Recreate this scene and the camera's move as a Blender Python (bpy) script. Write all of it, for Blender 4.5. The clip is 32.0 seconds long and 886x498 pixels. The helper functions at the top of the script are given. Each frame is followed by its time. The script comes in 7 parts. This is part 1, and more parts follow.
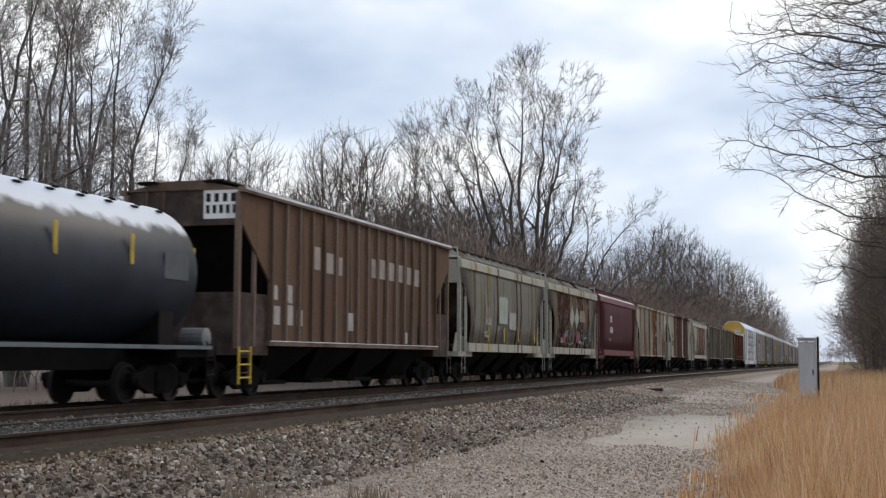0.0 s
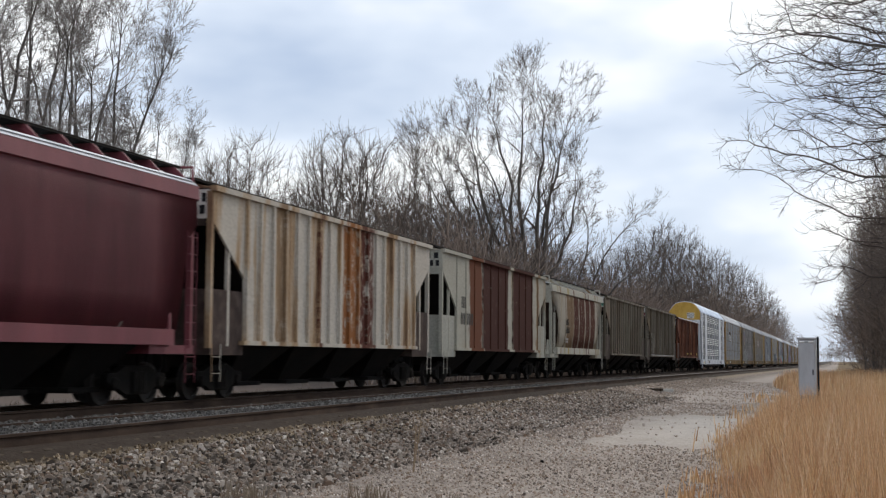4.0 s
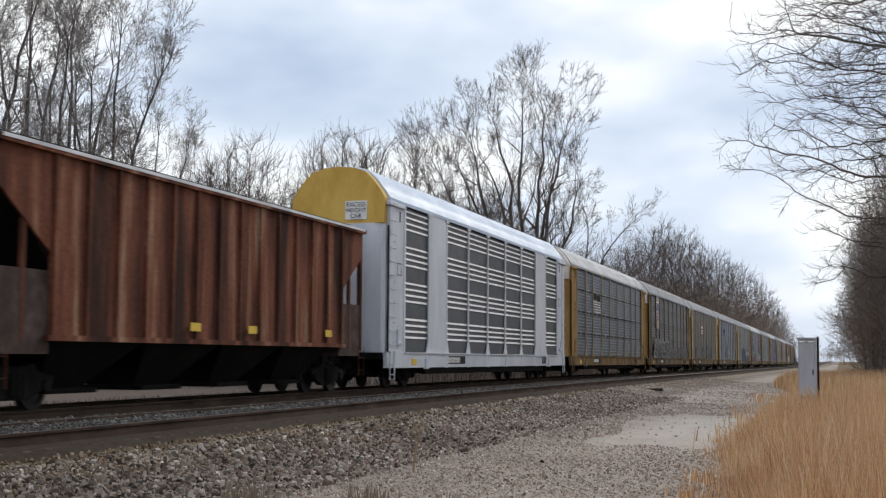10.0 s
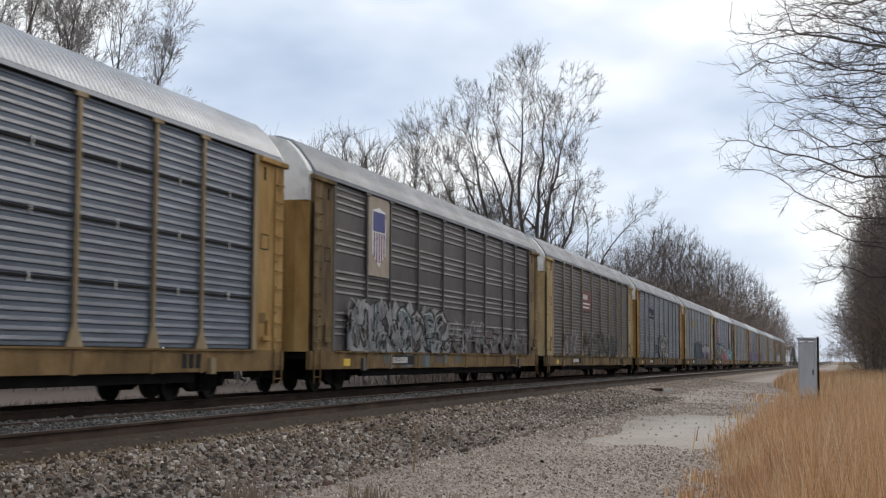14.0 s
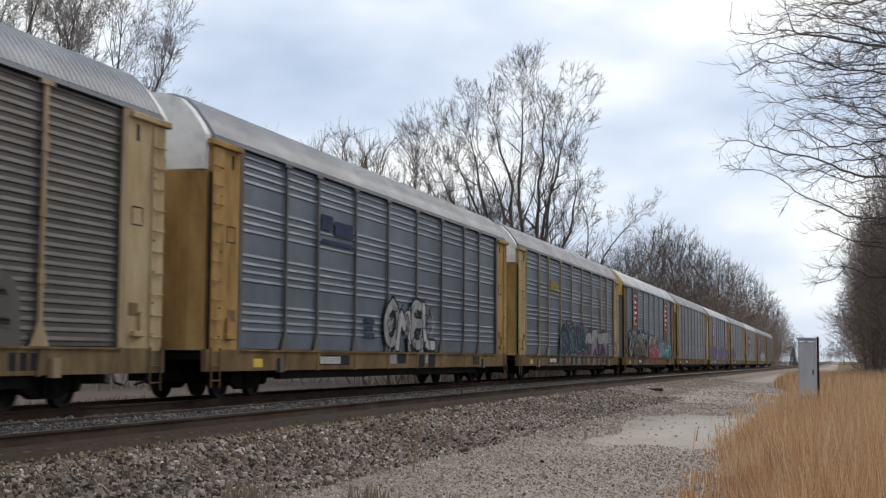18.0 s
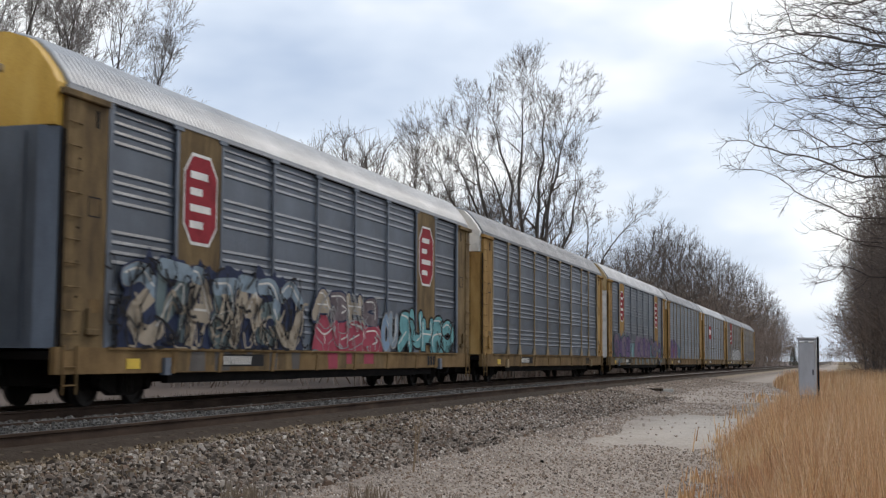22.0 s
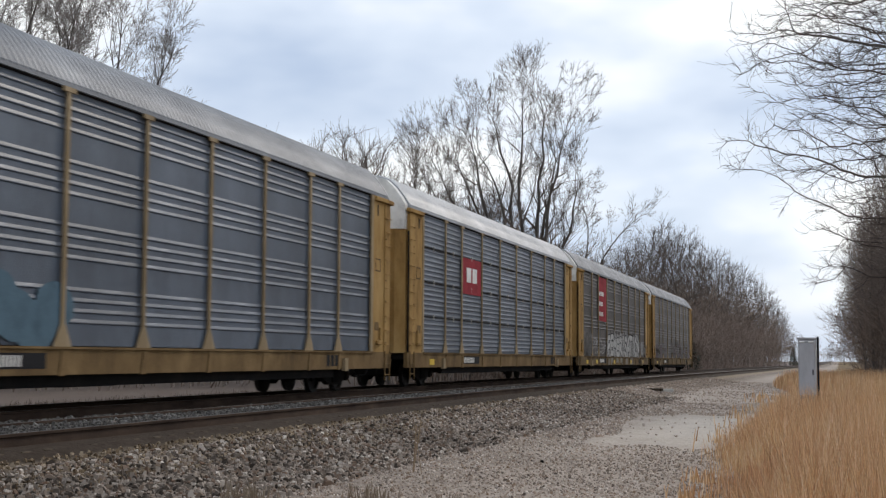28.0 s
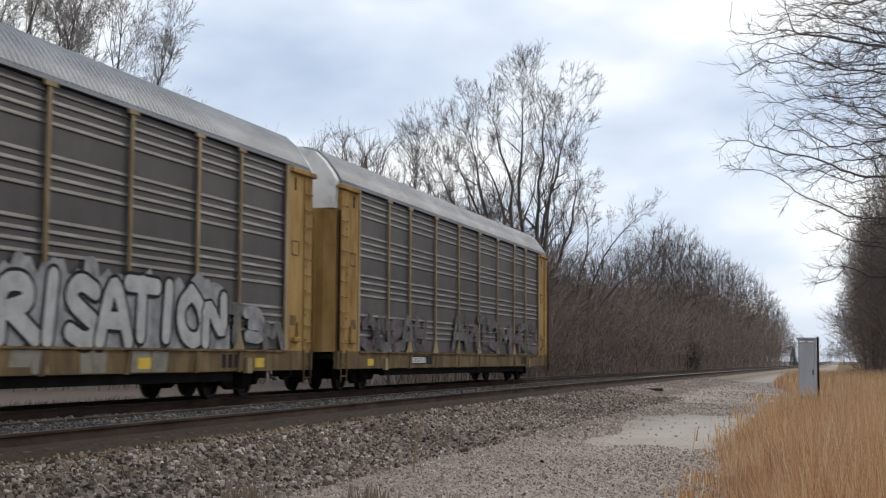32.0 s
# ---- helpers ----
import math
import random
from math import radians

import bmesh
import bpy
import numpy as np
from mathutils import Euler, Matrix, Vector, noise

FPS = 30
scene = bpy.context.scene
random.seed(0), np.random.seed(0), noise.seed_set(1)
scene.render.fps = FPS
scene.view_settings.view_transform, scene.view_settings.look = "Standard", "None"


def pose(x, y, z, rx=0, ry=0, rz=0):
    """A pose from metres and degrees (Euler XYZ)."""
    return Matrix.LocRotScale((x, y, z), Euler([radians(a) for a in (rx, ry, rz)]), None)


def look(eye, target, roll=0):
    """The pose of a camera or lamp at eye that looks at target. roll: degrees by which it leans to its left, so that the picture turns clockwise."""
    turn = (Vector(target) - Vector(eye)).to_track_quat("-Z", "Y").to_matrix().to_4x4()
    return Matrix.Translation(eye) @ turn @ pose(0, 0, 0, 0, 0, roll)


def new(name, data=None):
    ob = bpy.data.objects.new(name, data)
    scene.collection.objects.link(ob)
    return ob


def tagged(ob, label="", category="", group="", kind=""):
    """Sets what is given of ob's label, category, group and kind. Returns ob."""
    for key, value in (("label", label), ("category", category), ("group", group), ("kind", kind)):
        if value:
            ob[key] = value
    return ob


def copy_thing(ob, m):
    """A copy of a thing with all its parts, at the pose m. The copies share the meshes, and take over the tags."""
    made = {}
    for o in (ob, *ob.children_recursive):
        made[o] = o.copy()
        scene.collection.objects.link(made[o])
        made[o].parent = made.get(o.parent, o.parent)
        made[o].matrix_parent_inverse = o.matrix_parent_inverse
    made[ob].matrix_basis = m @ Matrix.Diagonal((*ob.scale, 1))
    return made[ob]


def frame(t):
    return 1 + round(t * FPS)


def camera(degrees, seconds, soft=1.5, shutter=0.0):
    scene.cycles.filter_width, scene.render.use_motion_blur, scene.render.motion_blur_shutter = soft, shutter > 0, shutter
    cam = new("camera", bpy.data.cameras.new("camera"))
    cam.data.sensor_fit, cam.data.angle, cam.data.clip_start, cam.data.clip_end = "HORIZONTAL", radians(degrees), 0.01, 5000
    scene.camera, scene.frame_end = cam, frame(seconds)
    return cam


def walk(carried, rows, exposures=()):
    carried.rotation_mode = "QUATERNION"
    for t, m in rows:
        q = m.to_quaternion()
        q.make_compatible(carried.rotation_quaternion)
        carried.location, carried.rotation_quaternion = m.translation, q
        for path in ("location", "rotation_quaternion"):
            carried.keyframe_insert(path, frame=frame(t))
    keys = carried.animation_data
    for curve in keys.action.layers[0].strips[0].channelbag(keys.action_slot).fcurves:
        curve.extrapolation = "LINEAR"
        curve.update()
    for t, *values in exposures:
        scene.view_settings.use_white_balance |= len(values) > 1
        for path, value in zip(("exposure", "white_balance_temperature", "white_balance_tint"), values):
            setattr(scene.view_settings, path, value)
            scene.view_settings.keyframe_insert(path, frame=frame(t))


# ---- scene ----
# World: y runs along the tracks, away from the lens; x to the right; z = 0 is the top of the rails.
EYE = (0.0, 0.0, 1.0)
cam = camera(37.65, 32.0, soft=1.25, shutter=0.25)
VIEW = look(EYE, (-29.033, 95.343, 9.175), roll=0.3)
walk(cam, [(0.0, VIEW), (32.0, VIEW)], exposures=[(0.0, 0.0), (32.0, 0.0)])

SPEED = 15.56            # metres a second, towards the lens
TRACK_X = -14.62         # centre line of the track that carries the train
NEAR_X = -10.75          # centre line of the empty track
GAUGE = 1.435


def drop(s):
    """How far the line falls away with distance."""
    return 0.0042 * 15.0 * math.log(1.0 + math.exp(min(60.0, (s - 45.0) / 15.0)))


# ---- light ----
world = bpy.data.worlds.new("sky")
scene.world = world
world.use_nodes = True
wn, wl = world.node_tree.nodes, world.node_tree.links
wn.clear()
w_out = wn.new("ShaderNodeOutputWorld")
w_bg = wn.new("ShaderNodeBackground")
w_bg.inputs["Strength"].default_value = 0.1
w_sky = wn.new("ShaderNodeTexSky")
w_sky.sky_type = "NISHITA"
w_sky.sun_disc = False
w_sky.sun_elevation, w_sky.sun_rotation = radians(36), radians(20)
w_sky.air_density, w_sky.dust_density, w_sky.ozone_density = 1.0, 1.5, 1.5
w_co = wn.new("ShaderNodeTexCoord")
w_map = wn.new("ShaderNodeMapping")
w_map.inputs["Scale"].default_value = (1.0, 1.0, 2.3)
w_map.inputs["Location"].default_value = (0.35, 0.2, 0.1)
w_noise = wn.new("ShaderNodeTexNoise")
w_noise.inputs["Scale"].default_value = 3.4
w_noise.inputs["Detail"].default_value = 4.5
w_noise.inputs["Roughness"].default_value = 0.47
w_ramp = wn.new("ShaderNodeValToRGB")
w_ramp.color_ramp.elements[0].position, w_ramp.color_ramp.elements[0].color = 0.36, (5.2, 6.3, 8.2, 1)
w_ramp.color_ramp.elements[1].position, w_ramp.color_ramp.elements[1].color = 0.62, (11.3, 11.5, 11.6, 1)
w_mid = w_ramp.color_ramp.elements.new(0.50)
w_mid.color = (7.7, 8.65, 10.1, 1)
w_mix = wn.new("ShaderNodeMixRGB")
w_mix.inputs[0].default_value = 0.92
wl.new(w_co.outputs["Generated"], w_map.inputs["Vector"])
wl.new(w_map.outputs["Vector"], w_noise.inputs["Vector"])
wl.new(w_noise.outputs["Fac"], w_ramp.inputs["Fac"])
wl.new(w_sky.outputs["Color"], w_mix.inputs[1])
wl.new(w_ramp.outputs["Color"], w_mix.inputs[2])
wl.new(w_mix.outputs["Color"], w_bg.inputs["Color"])
wl.new(w_bg.outputs["Background"], w_out.inputs["Surface"])

sun = new("sun", bpy.data.lights.new("sun", "SUN"))
sun.data.energy, sun.data.angle, sun.data.color = 1.2, radians(14), (1.0, 0.87, 0.72)
sun.matrix_world = look((25, 90, 70), (-10, 0, 0))


# ---- materials ----
def nodes_of(m):
    m.use_nodes = True
    t = m.node_tree
    return t.nodes, t.links, t.nodes["Principled BSDF"]


def surface(name, colours, rough=0.8, metal=0.0, scale=(1, 1, 1), size=4.0, stops=None, fine=40.0, bump=0.25, grain=0.25, seed=0.0, per_object=0.0, detail=5.0, coord="Object"):
    """A material whose colour runs through the given ones over stretched noise, with a finer grain and relief."""
    m = bpy.data.materials.new(name)
    n, l, b = nodes_of(m)
    co = n.new("ShaderNodeTexCoord")
    mp = n.new("ShaderNodeMapping")
    mp.inputs["Scale"].default_value = scale
    mp.inputs["Location"].default_value = (seed * 3.1, seed * 7.7, seed * 1.3)
    big = n.new("ShaderNodeTexNoise")
    big.inputs["Scale"].default_value, big.inputs["Detail"].default_value = size, detail
    big.inputs["Roughness"].default_value = 0.6
    small = n.new("ShaderNodeTexNoise")
    small.inputs["Scale"].default_value, small.inputs["Detail"].default_value = fine, 3.0
    ramp = n.new("ShaderNodeValToRGB")
    e = ramp.color_ramp.elements
    stops = stops or [0.3 + 0.4 * i / max(1, len(colours) - 1) for i in range(len(colours))]
    while len(e) < len(colours):
        e.new(0.5)
    for i, c in enumerate(colours):
        e[i].position, e[i].color = stops[i], (*c, 1)
    l.new(co.outputs[coord], mp.inputs["Vector"])
    l.new(mp.outputs["Vector"], big.inputs["Vector"])
    l.new(co.outputs[coord], small.inputs["Vector"])
    l.new(big.outputs["Fac"], ramp.inputs["Fac"])
    mix = n.new("ShaderNodeMixRGB")
    mix.blend_type = "OVERLAY"
    mix.inputs[0].default_value = grain
    l.new(ramp.outputs["Color"], mix.inputs[1])
    l.new(small.outputs["Fac"], mix.inputs[2])
    last = mix
    if per_object:
        info = n.new("ShaderNodeObjectInfo")
        hsv = n.new("ShaderNodeHueSaturation")
        rng = n.new("ShaderNodeMapRange")
        rng.inputs["To Min"].default_value, rng.inputs["To Max"].default_value = 1 - per_object, 1 + per_object
        l.new(info.outputs["Random"], rng.inputs["Value"])
        l.new(rng.outputs["Result"], hsv.inputs["Value"])
        l.new(mix.outputs["Color"], hsv.inputs["Color"])
        last = hsv
    l.new(last.outputs["Color"], b.inputs["Base Color"])
    b.inputs["Roughness"].default_value, b.inputs["Metallic"].default_value = rough, metal
    b.inputs["Specular IOR Level"].default_value = 0.15 if rough >= 0.85 else 0.5
    if bump:
        bp = n.new("ShaderNodeBump")
        bp.inputs["Strength"].default_value, bp.inputs["Distance"].default_value = bump, 0.02
        l.new(small.outputs["Fac"], bp.inputs["Height"])
        l.new(bp.outputs["Normal"], b.inputs["Normal"])
    return m


def islands(name, colours, rough=0.9, translucent=0.0):
    """A material that differs from piece to piece of a joined mesh."""
    m = bpy.data.materials.new(name)
    n, l, b = nodes_of(m)
    geo = n.new("ShaderNodeNewGeometry")
    ramp = n.new("ShaderNodeValToRGB")
    e = ramp.color_ramp.elements
    while len(e) < len(colours):
        e.new(0.5)
    for i, c in enumerate(colours):
        e[i].position, e[i].color = i / (len(colours) - 1), (*c, 1)
    l.new(geo.outputs["Random Per Island"], ramp.inputs["Fac"])
    noise_node = n.new("ShaderNodeTexNoise")
    noise_node.inputs["Scale"].default_value = 0.35
    co = n.new("ShaderNodeTexCoord")
    l.new(co.outputs["Object"], noise_node.inputs["Vector"])
    mix = n.new("ShaderNodeMixRGB")
    mix.blend_type, mix.inputs[0].default_value = "OVERLAY", 0.5
    l.new(ramp.outputs["Color"], mix.inputs[1])
    l.new(noise_node.outputs["Fac"], mix.inputs[2])
    l.new(mix.outputs["Color"], b.inputs["Base Color"])
    b.inputs["Roughness"].default_value = rough
    b.inputs["Specular IOR Level"].default_value = 0.2
    return m


def plain(name, colour, rough=0.7, metal=0.0, bump=0.15):
    dark = tuple(c * 0.72 for c in colour)
    return surface(name, [dark, colour, tuple(min(1, c * 1.12) for c in colour)], rough, metal, size=2.2, bump=bump, grain=0.3)


RUST = (0.13, 0.045, 0.028)
RUST2 = (0.24, 0.10, 0.05)
BLACK = plain("flat_black", (0.012, 0.011, 0.011), 0.85)
# Under-car colours near black: the shade below the cars is put into them.
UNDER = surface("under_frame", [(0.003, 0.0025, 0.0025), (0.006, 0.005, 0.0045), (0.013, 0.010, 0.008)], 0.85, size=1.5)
STEEL = surface("rail_side", [(0.026, 0.016, 0.012), (0.05, 0.033, 0.024), (0.078, 0.052, 0.038)], 0.88, scale=(1, .3, 1), size=3, per_object=0.05)
RAILTOP = plain("rail_head", (0.1, 0.095, 0.09), 0.5, 0.6)
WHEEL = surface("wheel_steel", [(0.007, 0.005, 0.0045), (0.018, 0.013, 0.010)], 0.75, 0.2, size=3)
TREAD = plain("wheel_tread", (0.33, 0.32, 0.31), 0.4, 0.8)
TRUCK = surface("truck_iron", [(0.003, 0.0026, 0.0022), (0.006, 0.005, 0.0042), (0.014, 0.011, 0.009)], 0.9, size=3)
TIE = surface("tie_wood", [(0.03, 0.022, 0.016), (0.06, 0.045, 0.032), (0.1, 0.078, 0.058)], 0.9, scale=(0.4, 3, 1), size=3, per_object=0.2)
WHITE = plain("white_paint", (0.7, 0.69, 0.66), 0.6)
OFFWHITE = plain("faded_white", (0.6, 0.58, 0.54), 0.7)
INK = plain("black_paint", (0.018, 0.018, 0.02), 0.88)
SIGNRED = plain("sign_red", (0.27, 0.03, 0.042), 0.88)
SIGNGREEN = plain("sign_green", (0.1, 0.42, 0.33), 0.6)
YELLOW = plain("safety_yellow", (0.62, 0.42, 0.04), 0.6)


# ---- mesh helpers ----
def mesh_of(name, verts, faces):
    me = bpy.data.meshes.new(name)
    me.from_pydata([tuple(v) for v in verts], [], [tuple(f) for f in faces])
    me.update()
    return me


def part(name, bm, material, parent, label="", smooth=False):
    """Links a bmesh as one mesh object under a thing or a part."""
    me = bpy.data.meshes.new(name)
    bmesh.ops.recalc_face_normals(bm, faces=bm.faces)
    bm.to_mesh(me)
    bm.free()
    if smooth:
        me.shade_smooth()
    me.materials.append(material)
    return part_mesh(name, me, parent, label)


def part_mesh(name, me, parent, label=""):
    ob = new(name, me)
    ob.parent = parent
    if label:
        ob["label"] = label
    return ob


def box(bm, x0, x1, y0, y1, z0, z1):
    v = [bm.verts.new(p) for p in ((x0, y0, z0), (x1, y0, z0), (x1, y1, z0), (x0, y1, z0), (x0, y0, z1), (x1, y0, z1), (x1, y1, z1), (x0, y1, z1))]
    for f in ((0, 3, 2, 1), (4, 5, 6, 7), (0, 1, 5, 4), (1, 2, 6, 5), (2, 3, 7, 6), (3, 0, 4, 7)):
        bm.faces.new([v[i] for i in f])
    return v


def boxes(*rows):
    bm = bmesh.new()
    for r in rows:
        box(bm, *r)
    return bm


def bevelled(bm, width):
    bmesh.ops.bevel(bm, geom=bm.edges[:], offset=width, segments=1, affect="EDGES")
    return bm


def prism_x(bm, outline, x0, x1):
    """A plate with an outline in (y, z), from x0 to x1."""
    a = [bm.verts.new((x0, y, z)) for y, z in outline]
    b = [bm.verts.new((x1, y, z)) for y, z in outline]
    bm.faces.new(a)
    bm.faces.new(b[::-1])
    for i in range(len(a)):
        j = (i + 1) % len(a)
        bm.faces.new((a[i], b[i], b[j], a[j]))
    return bm


def prism_y(bm, outline, y0, y1):
    """A body with an outline in (x, z), from y0 to y1."""
    a = [bm.verts.new((x, y0, z)) for x, z in outline]
    b = [bm.verts.new((x, y1, z)) for x, z in outline]
    bm.faces.new(a)
    bm.faces.new(b[::-1])
    for i in range(len(a)):
        j = (i + 1) % len(a)
        bm.faces.new((a[i], b[i], b[j], a[j]))
    return bm


def rod(bm, a, b, r, n=6):
    a, b = Vector(a), Vector(b)
    q = (b - a).to_track_quat("Z", "Y")
    ra, rb = [], []
    for i in range(n):
        o = q @ Vector((r * math.cos(2 * math.pi * i / n), r * math.sin(2 * math.pi * i / n), 0))
        ra.append(bm.verts.new(a + o))
        rb.append(bm.verts.new(b + o))
    bm.faces.new(ra[::-1])
    bm.faces.new(rb)
    for i in range(n):
        j = (i + 1) % n
        bm.faces.new((ra[i], ra[j], rb[j], rb[i]))
    return bm


def rods(rows, r, n=6):
    bm = bmesh.new()
    for a, b in rows:
        rod(bm, a, b, r, n)
    return bm


def lathe_x(bm, profile, cx, cy, cz, n=20):
    """A body of turning round an axle along x; profile rows of (x, radius)."""
    rings = []
    for x, r in profile:
        rings.append([bm.verts.new((cx + x, cy + r * math.cos(2 * math.pi * i / n), cz + r * math.sin(2 * math.pi * i / n))) for i in range(n)])
    for a, b in zip(rings, rings[1:]):
        for i in range(n):
            j = (i + 1) % n
            bm.faces.new((a[i], a[j], b[j], b[i]))
    bm.faces.new(rings[0][::-1])
    bm.faces.new(rings[-1])
    return bm


# ---- ground ----
def smooth(a, b, x):
    t = min(1.0, max(0.0, (x - a) / (b - a)))
    return t * t * (3 - 2 * t)


def ground_z(x, y):
    """Height of the bare ground: two track beds, a shoulder, a gravel lane, grass to both sides."""
    bed = -0.21
    if TRACK_X + 1.2 < x < NEAR_X + 0.7:
        z = bed + 0.15 * smooth(TRACK_X + 1.5, TRACK_X + 2.4, x) * (1 - 0.7 * smooth(NEAR_X + 0.35, NEAR_X + 0.62, x))
    elif x > NEAR_X:
        d = x - (NEAR_X + 1.35)
        z = bed + 0.04 - 0.14 * smooth(0.0, 0.4, d) - 0.26 * smooth(0.1, 2.2, d) - 0.12 * smooth(1.5, 6.0, d)
        z += 0.10 * smooth(7.5, 12.0, d) * smooth(16, 26, y)
    else:
        d = (TRACK_X - 1.6) - x
        z = bed - 0.30 * smooth(0.0, 1.6, d) - 0.25 * smooth(1.5, 7.0, d)
    z += 0.035 * noise.noise((x * 0.45, y * 0.45, 3.0)) * smooth(NEAR_X + 1.2, NEAR_X + 3.0, x)
    return z - drop(y)


GRAVEL = surface("gravel", [(0.115, 0.09, 0.072), (0.21, 0.173, 0.143), (0.32, 0.268, 0.225)], 0.95, size=9, fine=22, bump=0.9, grain=0.7, detail=8)


def ground_material():
    """Ballast by the rails, sandy gravel beside it, a paler trodden patch, dry grass soil to both sides."""
    m = GRAVEL.copy()
    m.name = "ground_cover"
    n, l, b = nodes_of(m)
    co = n.new("ShaderNodeTexCoord")
    sep = n.new("ShaderNodeSeparateXYZ")
    l.new(co.outputs["Object"], sep.inputs[0])
    wob = n.new("ShaderNodeTexNoise")
    wob.inputs["Scale"].default_value, wob.inputs["Detail"].default_value = 0.6, 5.0
    l.new(co.outputs["Object"], wob.inputs["Vector"])

    def ramp_x(lo, hi, amount):
        add = n.new("ShaderNodeMath")
        add.operation = "MULTIPLY_ADD"
        add.inputs[1].default_value = amount
        l.new(wob.outputs["Fac"], add.inputs[0])
        l.new(sep.outputs["X"], add.inputs[2])
        r = n.new("ShaderNodeMapRange")
        r.inputs["From Min"].default_value, r.inputs["From Max"].default_value = lo + amount / 2, hi + amount / 2
        l.new(add.outputs[0], r.inputs["Value"])
        return r.outputs["Result"]

    speck = n.new("ShaderNodeTexVoronoi")
    speck.inputs["Scale"].default_value = 13.0
    l.new(co.outputs["Object"], speck.inputs["Vector"])
    stones = n.new("ShaderNodeValToRGB")
    stones.color_ramp.elements[0].color, stones.color_ramp.elements[1].color = (0.05, 0.039, 0.031, 1), (0.5, 0.425, 0.36, 1)
    bw = n.new("ShaderNodeRGBToBW")
    l.new(speck.outputs["Color"], bw.inputs[0])
    l.new(bw.outputs[0], stones.inputs["Fac"])

    def mix(a, bcol, fac):
        x = n.new("ShaderNodeMixRGB")
        for sock, v in ((x.inputs[0], fac), (x.inputs[1], a), (x.inputs[2], bcol)):
            if isinstance(v, tuple):
                sock.default_value = (*v, 1)
            elif isinstance(v, float):
                sock.default_value = v
            else:
                l.new(v, sock)
        return x.outputs[0]

    base = b.inputs["Base Color"].links[0].from_socket
    base = mix(base, stones.outputs["Color"], 0.72)
    blot = n.new("ShaderNodeTexNoise")
    blot.inputs["Scale"].default_value, blot.inputs["Detail"].default_value = 1.7, 8.0
    blot.inputs["Roughness"].default_value = 0.75
    l.new(co.outputs["Object"], blot.inputs["Vector"])
    tone = n.new("ShaderNodeMixRGB")
    tone.blend_type, tone.inputs[0].default_value = "OVERLAY", 0.8
    l.new(base, tone.inputs[1])
    l.new(blot.outputs["Fac"], tone.inputs[2])
    base = tone.outputs[0]
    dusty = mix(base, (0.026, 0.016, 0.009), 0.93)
    # rusty dust along the rails, darkened with painted shade at the tie ends
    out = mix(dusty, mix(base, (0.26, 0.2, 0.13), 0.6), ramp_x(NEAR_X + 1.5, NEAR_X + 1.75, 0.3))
    out = mix(out, mix(base, (0.14, 0.108, 0.084), 0.45), ramp_x(NEAR_X + 2.0, NEAR_X + 2.7, 0.8))
    # clean ballast inside the near track; the train's shade painted as dark ballast beneath it
    out = mix(mix(base, (0.12, 0.112, 0.104), 0.6), out, ramp_x(NEAR_X - 0.3, NEAR_X + 0.2, 0.3))
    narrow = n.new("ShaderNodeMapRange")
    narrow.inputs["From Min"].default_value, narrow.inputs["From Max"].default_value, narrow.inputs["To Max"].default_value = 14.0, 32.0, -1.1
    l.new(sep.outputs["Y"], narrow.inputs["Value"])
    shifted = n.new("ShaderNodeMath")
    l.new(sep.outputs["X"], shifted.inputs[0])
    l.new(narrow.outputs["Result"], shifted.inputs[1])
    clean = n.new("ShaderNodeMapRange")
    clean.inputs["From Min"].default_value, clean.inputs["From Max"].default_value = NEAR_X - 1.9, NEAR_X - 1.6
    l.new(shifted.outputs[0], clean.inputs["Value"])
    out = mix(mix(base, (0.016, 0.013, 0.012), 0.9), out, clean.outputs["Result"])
    # paler sand and fines further out
    sand = mix(base, (0.42, 0.345, 0.28), 0.5)
    out = mix(out, sand, ramp_x(-7.0, -4.0, 2.5))
    # the pale trodden patch of fine sand by the grass
    def span(sock, lo, hi, soft):
        up, down, mul = n.new("ShaderNodeMapRange"), n.new("ShaderNodeMapRange"), n.new("ShaderNodeMath")
        add = n.new("ShaderNodeMath")
        add.operation, add.inputs[1].default_value = "MULTIPLY_ADD", soft * 1.6
        l.new(wob.outputs["Fac"], add.inputs[0])
        l.new(sock, add.inputs[2])
        off = soft * 0.8
        up.inputs["From Min"].default_value, up.inputs["From Max"].default_value = lo - soft + off, lo + soft + off
        down.inputs["From Min"].default_value, down.inputs["From Max"].default_value = hi + soft + off, hi - soft + off
        for q in (up, down):
            l.new(add.outputs[0], q.inputs["Value"])
        mul.operation = "MULTIPLY"
        l.new(up.outputs["Result"], mul.inputs[0])
        l.new(down.outputs["Result"], mul.inputs[1])
        return mul.outputs[0]
    both = n.new("ShaderNodeMath")
    both.operation = "MULTIPLY"
    l.new(span(sep.outputs["X"], -4.7, -1.4, 1.0), both.inputs[0])
    l.new(span(sep.outputs["Y"], 25.0, 39.5, 3.5), both.inputs[1])
    out = mix(out, mix(base, (0.62, 0.55, 0.47), 0.64), both.outputs[0])
    # smooth grey fines on the lane beyond the patch
    beyond = n.new("ShaderNodeMath")
    beyond.operation = "MULTIPLY"
    l.new(span(sep.outputs["X"], -7.2, -1.6, 0.7), beyond.inputs[0])
    l.new(span(sep.outputs["Y"], 41.0, 400.0, 3.0), beyond.inputs[1])
    out = mix(out, mix(base, (0.42, 0.36, 0.31), 0.75), beyond.outputs[0])
    soil = mix((0.13, 0.085, 0.04), (0.2, 0.14, 0.075), wob.outputs["Fac"])
    out = mix(out, soil, ramp_x(-1.3, -0.3, 1.0))
